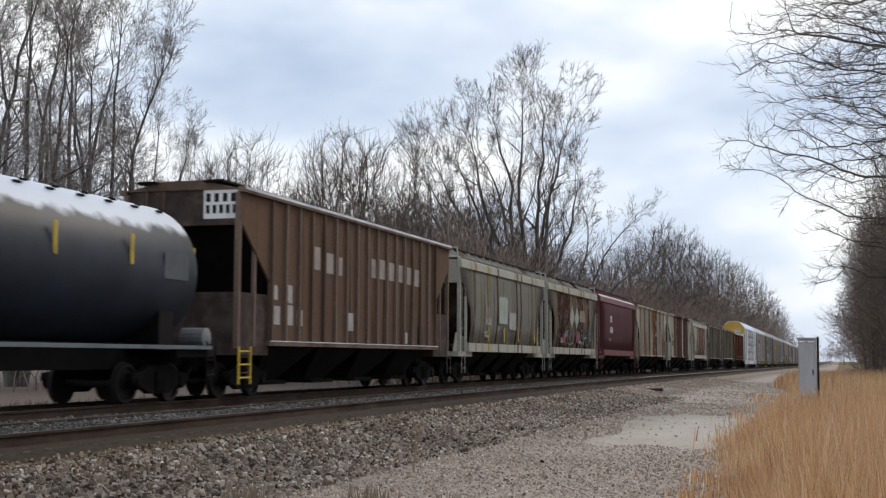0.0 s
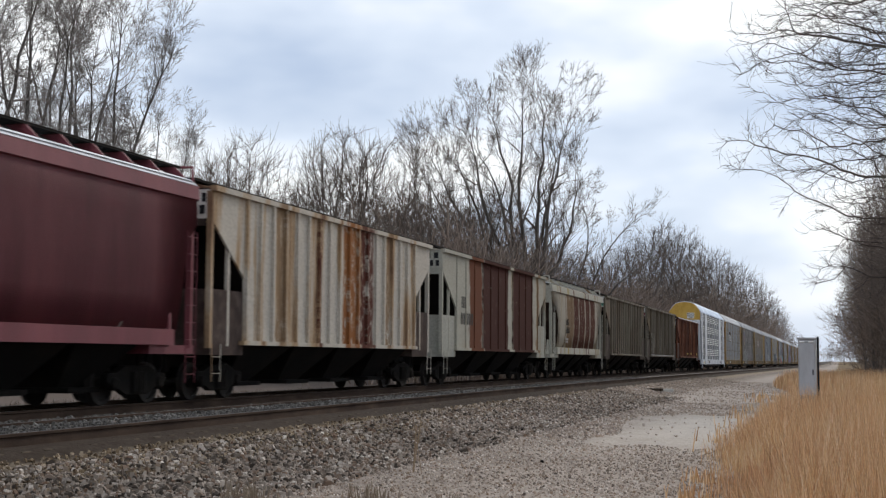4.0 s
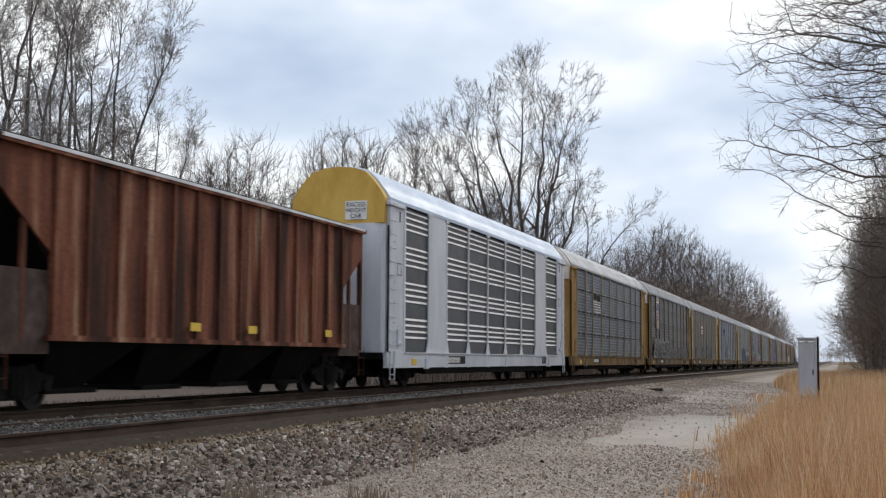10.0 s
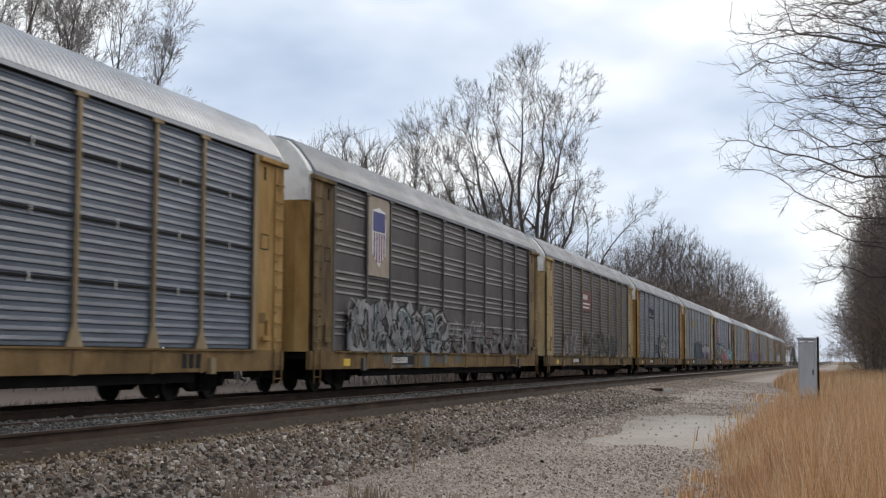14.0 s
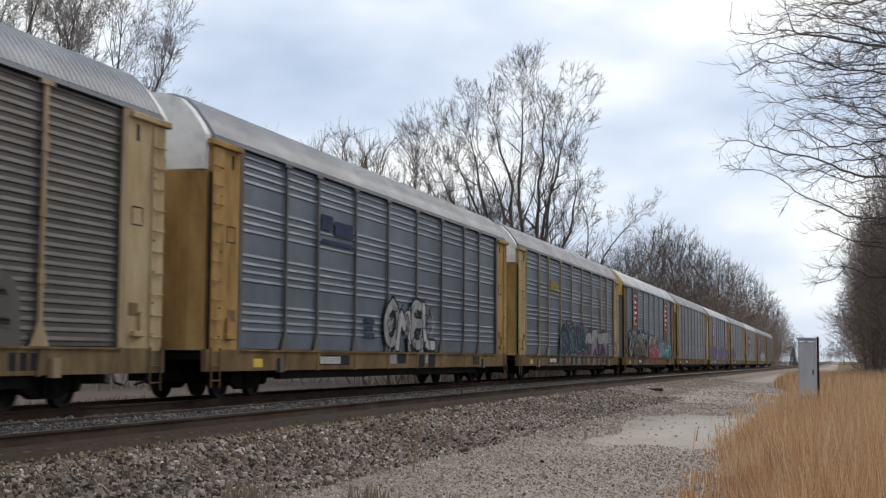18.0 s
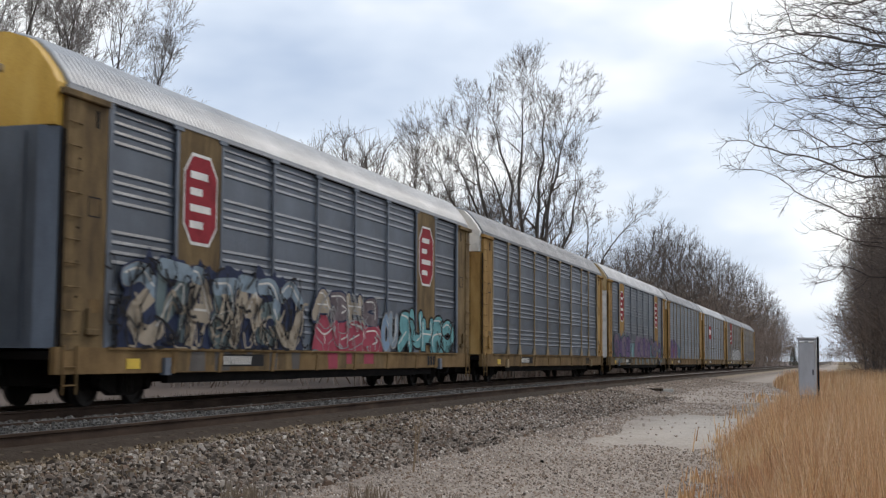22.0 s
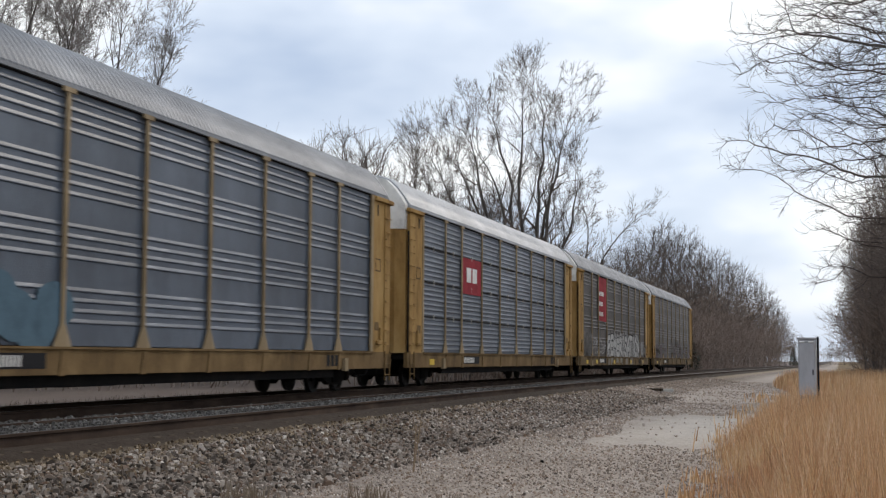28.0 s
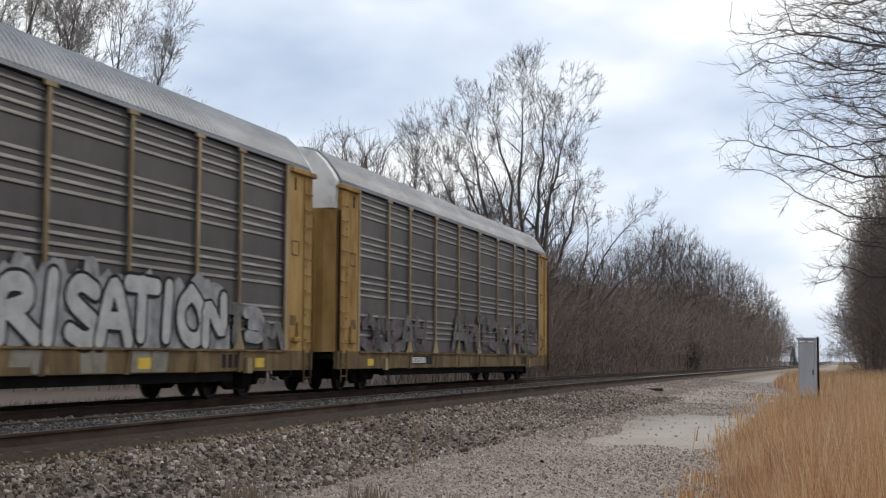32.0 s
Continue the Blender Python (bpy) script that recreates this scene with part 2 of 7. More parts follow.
    far = mix((0.15, 0.115, 0.095), (0.11, 0.088, 0.075), wob.outputs["Fac"])
    out = mix(far, out, ramp_x(TRACK_X - 4.2, TRACK_X - 2.6, 1.0))
    l.new(out, b.inputs["Base Color"])
    return m


def build_ground():
    xs = [-900, -500, -250, -120, -70, -45, -30, -22]
    xs += [-20 + 0.5 * i for i in range(int(22 / 0.5))] + [2, 4, 7, 12, 20, 40, 80, 160, 400, 900]
    ys = [-700, -300, -120, -50, -20, -5, 0, 5] + [8 + 0.5 * i for i in range(80)]
    ys += [48 + 3 * i for i in range(20)] + [115, 130, 150, 180, 220, 280, 360, 480, 700, 1100, 1800]
    verts = [(x, y, ground_z(x, y)) for y in ys for x in xs]
    w = len(xs)
    faces = [(j * w + i, j * w + i + 1, (j + 1) * w + i + 1, (j + 1) * w + i) for j in range(len(ys) - 1) for i in range(w - 1)]
    me = mesh_of("ground", verts, faces)
    me.shade_smooth()
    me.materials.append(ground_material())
    tagged(new("ground", me), "grey gravel lane with dry grassland beside the railway", "ground", kind="structure")


build_ground()


# ---- tracks ----
def rail_mesh(name, y0, y1, step):
    """A rail with head, web and foot, along y, following the fall of the line."""
    section = [(-0.078, -0.2), (0.078, -0.2), (0.078, -0.187), (0.018, -0.165), (0.010, -0.052), (0.037, -0.04), (0.038, -0.008), (0.028, 0.0),
               (-0.028, 0.0), (-0.038, -0.008), (-0.037, -0.04), (-0.010, -0.052), (-0.018, -0.165), (-0.078, -0.187)]
    n = len(section)
    ys, y = [], y0
    while y < y1:
        ys.append(y)
        y += step if y < 160 else step * 4
    ys.append(y1)
    verts = [(x, y, z - drop(y)) for y in ys for x, z in section]
    faces = []
    for j in range(len(ys) - 1):
        for i in range(n):
            k = (i + 1) % n
            faces.append((j * n + i, j * n + k, (j + 1) * n + k, (j + 1) * n + i))
    me = mesh_of(name, verts, faces)
    me.materials.append(STEEL)
    me.materials.append(RAILTOP)
    for p in me.polygons:
        p.material_index = 1 if p.index % n in (7,) else 0
    return me


def build_track(name, cx, y0, y1, label):
    track = new(name)
    tagged(track, label, "railway track", kind="structure")
    me = rail_mesh("rail", y0, y1, 10.0)
    for side in (-1, 1):
        ob = part_mesh("rail", me, track)
        ob.location.x = cx + side * (GAUGE / 2 + 0.035)
    return track


def add_ties(track, cx, y0, count):
    bm = bevelled(boxes((-1.3, 1.3, -0.11, 0.11, -0.37, -0.176)), 0.012)
    me = bpy.data.meshes.new("tie")
    bm.to_mesh(me)
    bm.free()
    me.materials.append(TIE)
    r = random.Random(3)
    for i in range(count):
        ob = part_mesh("tie", me, track)
        y = y0 + 0.52 * i
        ob.location = (cx + r.uniform(-0.04, 0.04), y + r.uniform(-0.03, 0.03), -drop(y))
        ob.rotation_euler.z = r.uniform(-0.02, 0.02)


near_track = build_track("track_1", NEAR_X, -60, 1200, "empty railway track with brown steel rails on ballast")
add_ties(near_track, NEAR_X, 8.0, 190)
train_track = build_track("track_2", TRACK_X, -700, 1200, "railway track with brown steel rails under the train")


# ---- trucks, shared by all the cars ----
def wheelset_mesh():
    bm = bmesh.new()
    for s in (-1, 1):
        lathe_x(bm, [(s * 0.66, 0.10), (s * 0.675, 0.36), (s * 0.675, 0.445), (s * 0.70, 0.445), (s * 0.705, 0.42), (s * 0.80, 0.415), (s * 0.80, 0.34), (s * 0.745, 0.33), (s * 0.73, 0.13), (s * 0.80, 0.11), (s * 0.80, 0.07)], 0, 0, 0)
    lathe_x(bm, [(-0.66, 0.085), (0.66, 0.085)], 0, 0, 0, 10)
    bmesh.ops.recalc_face_normals(bm, faces=bm.faces)
    me = bpy.data.meshes.new("wheelset")
    bm.to_mesh(me)
    bm.free()
    me.materials.append(WHEEL)
    me.materials.append(TREAD)
    return me


def sideframe_mesh():
    bm = bmesh.new()
    outline = [(-1.15, 0.50), (-1.12, 0.62), (-0.80, 0.64), (-0.45, 0.78), (0.45, 0.78), (0.80, 0.64), (1.12, 0.62), (1.15, 0.50), (1.0, 0.34), (0.78, 0.36), (0.40, 0.20), (-0.40, 0.20), (-0.78, 0.36), (-1.0, 0.34)]
    prism_x(bm, outline, 0.90, 1.06)
    for y in (-0.89, 0.89):
        lathe_x(bm, [(0.92, 0.14), (1.10, 0.13), (1.13, 0.09)], 0, y, 0.43, 12)
    for y in (-0.17, 0, 0.17):
        lathe_y = [(1.075, y, 0.26), (1.075, y, 0.66)]
        rod(bm, lathe_y[0], lathe_y[1], 0.075, 8)
    bmesh.ops.recalc_face_normals(bm, faces=bm.faces)
    me = bpy.data.meshes.new("sideframe")
    bm.to_mesh(me)
    bm.free()
    me.materials.append(TRUCK)
    return me


WHEELSET, SIDEFRAME = wheelset_mesh(), sideframe_mesh()
BOLSTER = bpy.data.meshes.new("bolster")
_b = boxes((-1.0, 1.0, -0.2, 0.2, 0.42, 0.78))
_b.to_mesh(BOLSTER)
_b.free()
BOLSTER.materials.append(TRUCK)
spinning = []


def add_trucks(car, half_centres):
    """Two trucks of two axles each under a car."""
    for s in (-1, 1):
        truck = part_mesh("truck", BOLSTER, car, "black cast iron truck")
        truck.location.y = s * half_centres
        for side in (0, 180):
            fr = part_mesh("sideframe", SIDEFRAME, truck)
            fr.rotation_euler.z = radians(side)
        for a in (-0.89, 0.89):
            ws = part_mesh("wheelset", WHEELSET, truck)
            ws.location = (0, a, 0.415)
            spinning.append((ws, car, s * half_centres + a))


def add_coupler(car, half, mat=None):
    for s in (-1, 1):
        bm = boxes((-0.11, 0.11, s * (half - 0.9), s * (half - 0.12), 0.76, 0.98), (-0.2, 0.16, s * (half - 0.16), s * (half + 0.14), 0.70, 1.04), (-0.4, 0.4, s * (half - 0.95), s * (half - 0.75), 0.62, 1.1))
        part("coupler", bm, mat or UNDER, car)
        hose = rods([((0.35, s * (half - 0.7), 0.75), (0.32, s * (half - 0.45), 0.42)), ((0.32, s * (half - 0.45), 0.42), (0.28, s * (half - 0.1), 0.36))], 0.025)
        part("brake_hose", hose, BLACK, car)


# ---- lettering that is plain bars, and painted shapes on the near side ----
def bars(name, parent, y0, z0, rows, height, mat, x, gap=0.35, width=0.5):
    """Rows of short upright bars in place of lettering; rows: counts of characters, top row first."""
    bm = bmesh.new()
    for r, chars in enumerate(rows):
        zt = z0 - r * height * (1 + gap)
        for i in range(chars):
            ya = y0 + i * height * (width + 0.2)
            box(bm, x, x + 0.004, ya, ya + height * width, zt - height, zt)
    return tagged(part(name, bm, mat, parent), kind="stuff")


def ladder(bm, x, y, z0, z1, width, step=0.33, r=0.02):
    rod(bm, (x, y - width / 2, z0), (x, y - width / 2, z1), r)
    rod(bm, (x, y + width / 2, z0), (x, y + width / 2, z1), r)
    z = z0 + step * 0.5
    while z < z1 - 0.05:
        rod(bm, (x, y - width / 2, z), (x, y + width / 2, z), r * 0.75, 5)
        z += step
    return bm


# ---- autoracks ----
GALV = surface("galvanised_panel", [(0.072, 0.087, 0.11), (0.103, 0.125, 0.158), (0.14, 0.168, 0.208)], 0.5, 0.3, scale=(1, 0.5, 0.35), size=1.4, per_object=0.16, grain=0.2)
GALV_BROWN = surface("grimy_panel", [(0.051, 0.0467, 0.045), (0.0808, 0.0731, 0.0697), (0.119, 0.108, 0.102)], 0.6, 0.2, scale=(1, 0.5, 0.3), size=1.4, per_object=0.14, grain=0.2)
GALV_DARK = surface("sooty_panel", [(0.042, 0.038, 0.035), (0.066, 0.059, 0.054), (0.095, 0.084, 0.077)], 0.65, 0.15, scale=(1, 0.5, 0.3), size=1.4, per_object=0.14, grain=0.2)
# Rib colours are paler than the panels: sky glints painted on the raised faces.
RIB = surface("galvanised_rib_glints", [(0.08, 0.092, 0.112), (0.108, 0.124, 0.15), (0.19, 0.208, 0.236)], 0.45, 0.35, scale=(1, 0.6, 3), size=1.3, stops=[0.3, 0.54, 0.72], per_object=0.3, grain=0.2)
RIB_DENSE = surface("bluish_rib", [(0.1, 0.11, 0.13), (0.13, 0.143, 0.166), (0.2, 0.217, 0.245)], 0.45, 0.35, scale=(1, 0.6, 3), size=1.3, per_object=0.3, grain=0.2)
RIB_BROWN = surface("grimy_rib_glints", [(0.07, 0.066, 0.065), (0.105, 0.099, 0.096), (0.18, 0.172, 0.167)], 0.55, 0.25, scale=(1, 0.6, 3), size=1.3, stops=[0.3, 0.52, 0.72], per_object=0.25, grain=0.2)
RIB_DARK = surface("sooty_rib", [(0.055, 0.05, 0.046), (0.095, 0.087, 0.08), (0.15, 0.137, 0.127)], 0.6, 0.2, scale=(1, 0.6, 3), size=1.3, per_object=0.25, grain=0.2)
SLATE = surface("slate_panel", [(0.05, 0.055, 0.062), (0.07, 0.076, 0.085), (0.095, 0.10, 0.11)], 0.6, 0.1, size=1.2, per_object=0.1)
ROOF = surface("roof_metal", [(0.29, 0.3, 0.315), (0.37, 0.385, 0.405), (0.45, 0.465, 0.485)], 0.5, 0.35, scale=(1, 0.5, 1), size=0.8)
ROOF_BLUE = surface("roof_bluish", [(0.4, 0.48, 0.58), (0.5, 0.58, 0.69), (0.6, 0.68, 0.78)], 0.45, 0.3, scale=(1, 0.5, 1), size=0.8)
ROOF_DULL = surface("roof_dull", [(0.155, 0.165, 0.18), (0.21, 0.222, 0.24), (0.28, 0.295, 0.315)], 0.55, 0.3, scale=(1, 0.5, 1), size=0.8)
TTYELLOW = surface("ochre_paint", [(0.2, 0.115, 0.04), (0.33, 0.2, 0.07), (0.41, 0.265, 0.105)], 0.86, scale=(1, 1.2, 0.4), size=1.6, grain=0.25, per_object=0.08)
TTTAN = surface("tan_paint", [(0.27, 0.19, 0.095), (0.39, 0.29, 0.155), (0.47, 0.37, 0.22)], 0.86, scale=(1, 1.2, 0.4), size=1.6, grain=0.25, per_object=0.08)
TTDULL = surface("grimy_ochre", [(0.075, 0.052, 0.03), (0.145, 0.1, 0.05), (0.23, 0.16, 0.08)], 0.86, scale=(1, 1.2, 0.4), size=1.6, grain=0.3, per_object=0.1)
SILLOCHRE = surface("dusty_ochre", [(0.095, 0.06, 0.028), (0.165, 0.105, 0.047), (0.23, 0.15, 0.07)], 0.86, scale=(1, 1.0, 0.6), size=1.4, grain=0.3, per_object=0.1)
POSTTAN = surface("dusty_tan_post", [(0.19, 0.14, 0.08), (0.28, 0.21, 0.125), (0.36, 0.28, 0.18)], 0.86, scale=(1, 1, 0.3), size=1.6, grain=0.3, per_object=0.15)
SILVER = surface("silver_paint", [(0.46, 0.475, 0.515), (0.56, 0.575, 0.615), (0.64, 0.655, 0.69)], 0.45, 0.1, scale=(1, 1, 0.4), size=1.0)

HALF = 13.25             # half the length of an autorack's body
SILL0, SILL1, EAVE = 0.64, 1.12, 5.78
SIDE = 1.55
# half of the roof's outline, from the eave up a long chamfer to the ridge: (x, height over the eave)
ROOFLINE = ((1.57, -0.04), (1.57, 0.06), (1.43, 0.3), (1.16, 0.64), (0.9, 0.88), (0.52, 1.0), (0.0, 1.05))


def panel_mesh(width, mat, rib_mat, style):
    """One corrugated side panel: raised ribs, in groups with flat sheet between or close together with dark slots."""
    z0, z1 = SILL1 + 0.03, EAVE - 0.06
    if style == "dense":
        centres = [z0 + 0.1 + (z1 - z0 - 0.16) * i / 27 for i in range(28)]
        rise, tall = 0.015, 0.06
    else:
        groups, ribs = 4, 4
        pitch = (z1 - z0) / groups
        centres = sorted(z1 - g * pitch - 0.15 - 0.19 * r for g in range(groups) for r in range(ribs))
        rise, tall = 0.021, 0.06
    prof, bright = [(0.0, z0)], []
    for zc in centres:
        prof += [(0.0, zc - 0.03), (rise, zc - 0.012), (rise, zc + 0.004), (0.0, zc + tall)]
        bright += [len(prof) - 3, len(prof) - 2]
    prof.append((0.0, z1))
    k = len(prof)
    verts = [(x, y, z) for y in (-width / 2, width / 2) for x, z in prof]
    faces = [(i, i + k, i + k + 1, i + 1) for i in range(k - 1)]
    back = len(verts)
    verts += [(-0.03, -width / 2, z0), (-0.03, width / 2, z0), (-0.03, width / 2, z1), (-0.03, -width / 2, z1)]
    faces += [(back, back + 3, back + 2, back + 1), (0, back, back + 1, k), (k - 1, 2 * k - 1, back + 2, back + 3)]
    me = mesh_of("side_panel", verts, faces)
    me.materials.append(mat)
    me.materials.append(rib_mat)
    # front and upper rib faces take the paler colour, as if catching the sky
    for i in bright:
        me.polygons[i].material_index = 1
    return me


def roof_mesh(mat):
    """An arched roof of crosswise corrugated sheet."""
    prof = [(-x, EAVE + z) for x, z in ROOFLINE] + [(x, EAVE + z) for x, z in ROOFLINE[-2::-1]]
    k = len(prof)
    pitch, y = 0.19, -HALF + 0.25
    ys = []
    while y < HALF - 0.25:
        ys += [(y, 0.0), (y + pitch * 0.3, 0.028), (y + pitch * 0.65, 0.028), (y + pitch * 0.95, 0.0)]
        y += pitch
    verts = []
    for y, d in ys:
        for x, z in prof:
            f = 1 + d / 1.7
            verts.append((x * f, y, z + (d if abs(x) < 1.4 else 0)))
    faces = [(j * k + i, j * k + i + 1, (j + 1) * k + i + 1, (j + 1) * k + i) for j in range(len(ys) - 1) for i in range(k - 1)]
    faces += [tuple(range(k))[::-1], tuple(range((len(ys) - 1) * k, len(ys) * k))]
    me = mesh_of("roof", verts, faces)
    me.materials.append(mat)
    return me


def post_mesh(mat, wide=0.12):
    bm = boxes((SIDE, SIDE + 0.04, -wide / 2, wide / 2, SILL1 + 0.02, EAVE - 0.1), (SIDE + 0.01, SIDE + 0.06, -0.2, 0.2, EAVE - 0.13, EAVE - 0.04))
    prism_x(bm, [(-0.28, SILL1), (0.28, SILL1), (wide / 2, SILL1 + 0.42), (-wide / 2, SILL1 + 0.42)], SIDE + 0.01, SIDE + 0.043)
    bmesh.ops.recalc_face_normals(bm, faces=bm.faces)
    me = bpy.data.meshes.new("post")
    bm.to_mesh(me)
    bm.free()
    me.materials.append(mat)
    return me


def rung_mesh(mat):
    bm = rods([((0, -0.19, 0), (0, 0.19, 0)), ((0, -0.19, 0), (-0.09, -0.19, 0)), ((0, 0.19, 0), (-0.09, 0.19, 0))], 0.016, 5)
    me = bpy.data.meshes.new("rung")
    bm.to_mesh(me)
    bm.free()
    me.materials.append(mat)
    return me


def bolt_mesh():
    bm = lathe_x(bmesh.new(), [(0.0, 0.022), (0.012, 0.02), (0.016, 0.008)], 0, 0, 0, 6)
    me = bpy.data.meshes.new("bolt")
    bm.to_mesh(me)
    bm.free()
    me.materials.append(UNDER)
    return me


PANELS, ROOFS, POSTS = {}, {}, {}


def cached(store, key, make):
    if key not in store:
        store[key] = make()
    return store[key]


EDGES = (-11.6, -9.0, -6.95, -4.17, -1.39, 1.39, 4.17, 6.95, 9.0, 11.6)


def autorack(label, panel=None, rib=None, frame_mat=None, roof=None, style="grouped", post_mat=None, top_mat=None, door_mat=None, solid=(), slots=False, sill_mat=None, joint_mat=None):
    """A closed car carrier: sill, ribbed side panels between posts, arched roof, folding end doors, trucks."""
    panel, rib, frame_mat, roof = panel or GALV, rib or RIB, frame_mat or TTYELLOW, roof or ROOF_DULL
    post_mat, door_mat, top_mat = post_mat or (POSTTAN if frame_mat is not SILVER else SILVER), door_mat or frame_mat, top_mat or WHITE
    sill_mat = sill_mat or (SILLOCHRE if frame_mat is not SILVER else SILVER)
    car = new("autorack")
    tagged(car, label, "rail car", "cars of the train")
    for s in (-1, 1):
        x0, x1 = sorted((s * (SIDE - 0.06), s * (SIDE + 0.06)))
        part("side_sill", boxes((x0, x1, -HALF, HALF, SILL0, SILL1)), sill_mat, car)
    part("sill_lip", boxes((SIDE - 0.02, SIDE + 0.10, EDGES[0], EDGES[-1], SILL1 - 0.03, SILL1 + 0.012)), sill_mat, car)
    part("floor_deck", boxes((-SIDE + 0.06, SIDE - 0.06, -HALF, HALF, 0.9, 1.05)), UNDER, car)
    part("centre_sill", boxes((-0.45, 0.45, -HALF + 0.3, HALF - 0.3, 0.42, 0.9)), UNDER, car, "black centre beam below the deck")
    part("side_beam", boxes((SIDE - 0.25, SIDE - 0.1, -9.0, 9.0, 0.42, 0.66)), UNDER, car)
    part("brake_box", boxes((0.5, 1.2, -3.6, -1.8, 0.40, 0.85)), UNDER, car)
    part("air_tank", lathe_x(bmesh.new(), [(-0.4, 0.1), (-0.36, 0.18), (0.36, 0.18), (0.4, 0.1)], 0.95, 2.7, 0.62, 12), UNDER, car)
    me = cached(ROOFS, roof.name, lambda: roof_mesh(roof))
    part_mesh("roof", me, car, "corrugated arched metal roof")
    for i, (a, b) in enumerate(zip(EDGES, EDGES[1:])):
        if i in solid:
            part("sheet_panel", boxes((SIDE - 0.035, SIDE + 0.03, a, b, SILL1 + 0.01, EAVE - 0.04)), frame_mat, car, "flat painted side sheet")
            continue
        w = round(b - a, 3)
        pm = cached(PANELS, (w, panel.name, rib.name, style), lambda: panel_mesh(w, panel, rib, style))
        ob = part_mesh("side_panel", pm, car)
        ob.location = (SIDE - 0.038, (a + b) / 2, 0)
        if slots:
            for z in (2.32, 3.47, 4.62):
                part("slot", boxes((SIDE - 0.03, SIDE + 0.004, a + 0.12, b - 0.12, z - 0.022, z + 0.022)), BLACK, car)
                part("latch", boxes((SIDE - 0.02, SIDE + 0.012, (a + b) / 2 - 0.015, (a + b) / 2 + 0.015, z - 0.09, z + 0.09)), OFFWHITE, car)
    po = cached(POSTS, post_mat.name, lambda: post_mesh(post_mat))
    for y in EDGES[1:-1]:
        ob = part_mesh("post", po, car)
        ob.location.y = y
        if joint_mat:
            for z in (2.32, 3.47, 4.62):
                part("post_joint", boxes((SIDE + 0.03, SIDE + 0.055, y - 0.1, y + 0.1, z - 0.13, z + 0.13)), joint_mat, car)
    part("far_side", boxes((-SIDE - 0.03, -SIDE, -HALF + 0.3, HALF - 0.3, SILL1, EAVE)), panel, car)
    # a black strip stands in for the shade under the eave
    part("eave_shadow_gap", boxes((SIDE - 0.03, SIDE + 0.012, EDGES[0], EDGES[-1], EAVE - 0.075, EAVE - 0.045)), BLACK, car)
    part("top_rail", boxes((SIDE - 0.03, SIDE + 0.05, -HALF + 0.2, HALF - 0.2, EAVE - 0.045, EAVE + 0.02)), roof, car)
    for s in (-1, 1):
        # the flat end bay of the side, its pillar with rungs, and the tall folded door that closes the end
        ya, yb = sorted((s * (EDGES[-1] - 0.02), s * (HALF - 0.35)))
        part("end_bay", boxes((SIDE - 0.03, SIDE + 0.035, ya, yb, SILL1, EAVE - 0.02)), frame_mat, car)
        part("edge_post", boxes((SIDE, SIDE + 0.05, *sorted((s * (EDGES[-1] - 0.09), s * (EDGES[-1] + 0.09))), SILL1, EAVE - 0.06)), post_mat, car)
        part("corner_pillar", boxes((SIDE - 0.04, SIDE + 0.07, *sorted((s * (HALF - 0.62), s * (HALF - 0.16))), SILL1 - 0.05, EAVE - 0.22)), frame_mat, car)
        part("hood", bevelled(boxes((SIDE, SIDE + 0.13, *sorted((s * (EDGES[-1] + 0.15), s * (HALF + 0.02))), EAVE - 0.2, EAVE - 0.07)), 0.02), frame_mat, car)
        part("hinge_slot", boxes((SIDE + 0.03, SIDE + 0.042, *sorted((s * (EDGES[-1] + 0.42), s * (EDGES[-1] + 0.52))), EAVE - 0.62, EAVE - 0.3)), BLACK, car)
        part("end_bracket", bevelled(boxes((SIDE + 0.03, SIDE + 0.12, *sorted((s * (EDGES[-1] + 0.35), s * (EDGES[-1] + 0.75))), SILL1 + 0.22, SILL1 + 0.34), (SIDE + 0.05, SIDE + 0.1, *sorted((s * (EDGES[-1] + 0.62), s * (EDGES[-1] + 0.72))), SILL1 + 0.3, SILL1 + 0.72)), 0.015), frame_mat, car, "bent door bracket")
        part("stencil_frame", boxes((SIDE + 0.036, SIDE + 0.04, *sorted((s * (EDGES[-1] + 0.3), s * (EDGES[-1] + 0.72))), 3.5, 3.525), (SIDE + 0.036, SIDE + 0.04, *sorted((s * (EDGES[-1] + 0.3), s * (EDGES[-1] + 0.72))), 3.85, 3.875), (SIDE + 0.036, SIDE + 0.04, *sorted((s * (EDGES[-1] + 0.3), s * (EDGES[-1] + 0.325))), 3.525, 3.85), (SIDE + 0.036, SIDE + 0.04, *sorted((s * (EDGES[-1] + 0.695), s * (EDGES[-1] + 0.72))), 3.525, 3.85)), INK, car)
        part("door_gap", boxes((SIDE + 0.01, SIDE + 0.05, *sorted((s * (HALF - 0.15), s * (HALF - 0.1))), SILL1, EAVE - 0.8)), BLACK, car)
        for i in range(7):
            bolt = part_mesh("bolt", cached(POSTS, "bolt", bolt_mesh), car)
            bolt.location = (SIDE + 0.073, s * (HALF - 0.55), 1.4 + 0.62 * i)
        part("card_frame", boxes((SIDE + 0.03, SIDE + 0.04, *sorted((s * (EDGES[-1] + 0.25), s * (EDGES[-1] + 0.6))), 1.75, 2.0)), sill_mat, car)
        door = bmesh.new()
        w0, w1, y0, y1 = SIDE - 0.05, SIDE - 0.35, s * (HALF - 0.30), s * (HALF + 0.12)
        plan = [(-w0, y0), (w0, y0), (w0, s * (HALF - 0.1)), (w1, y1), (-w1, y1), (-w0, s * (HALF - 0.1))]
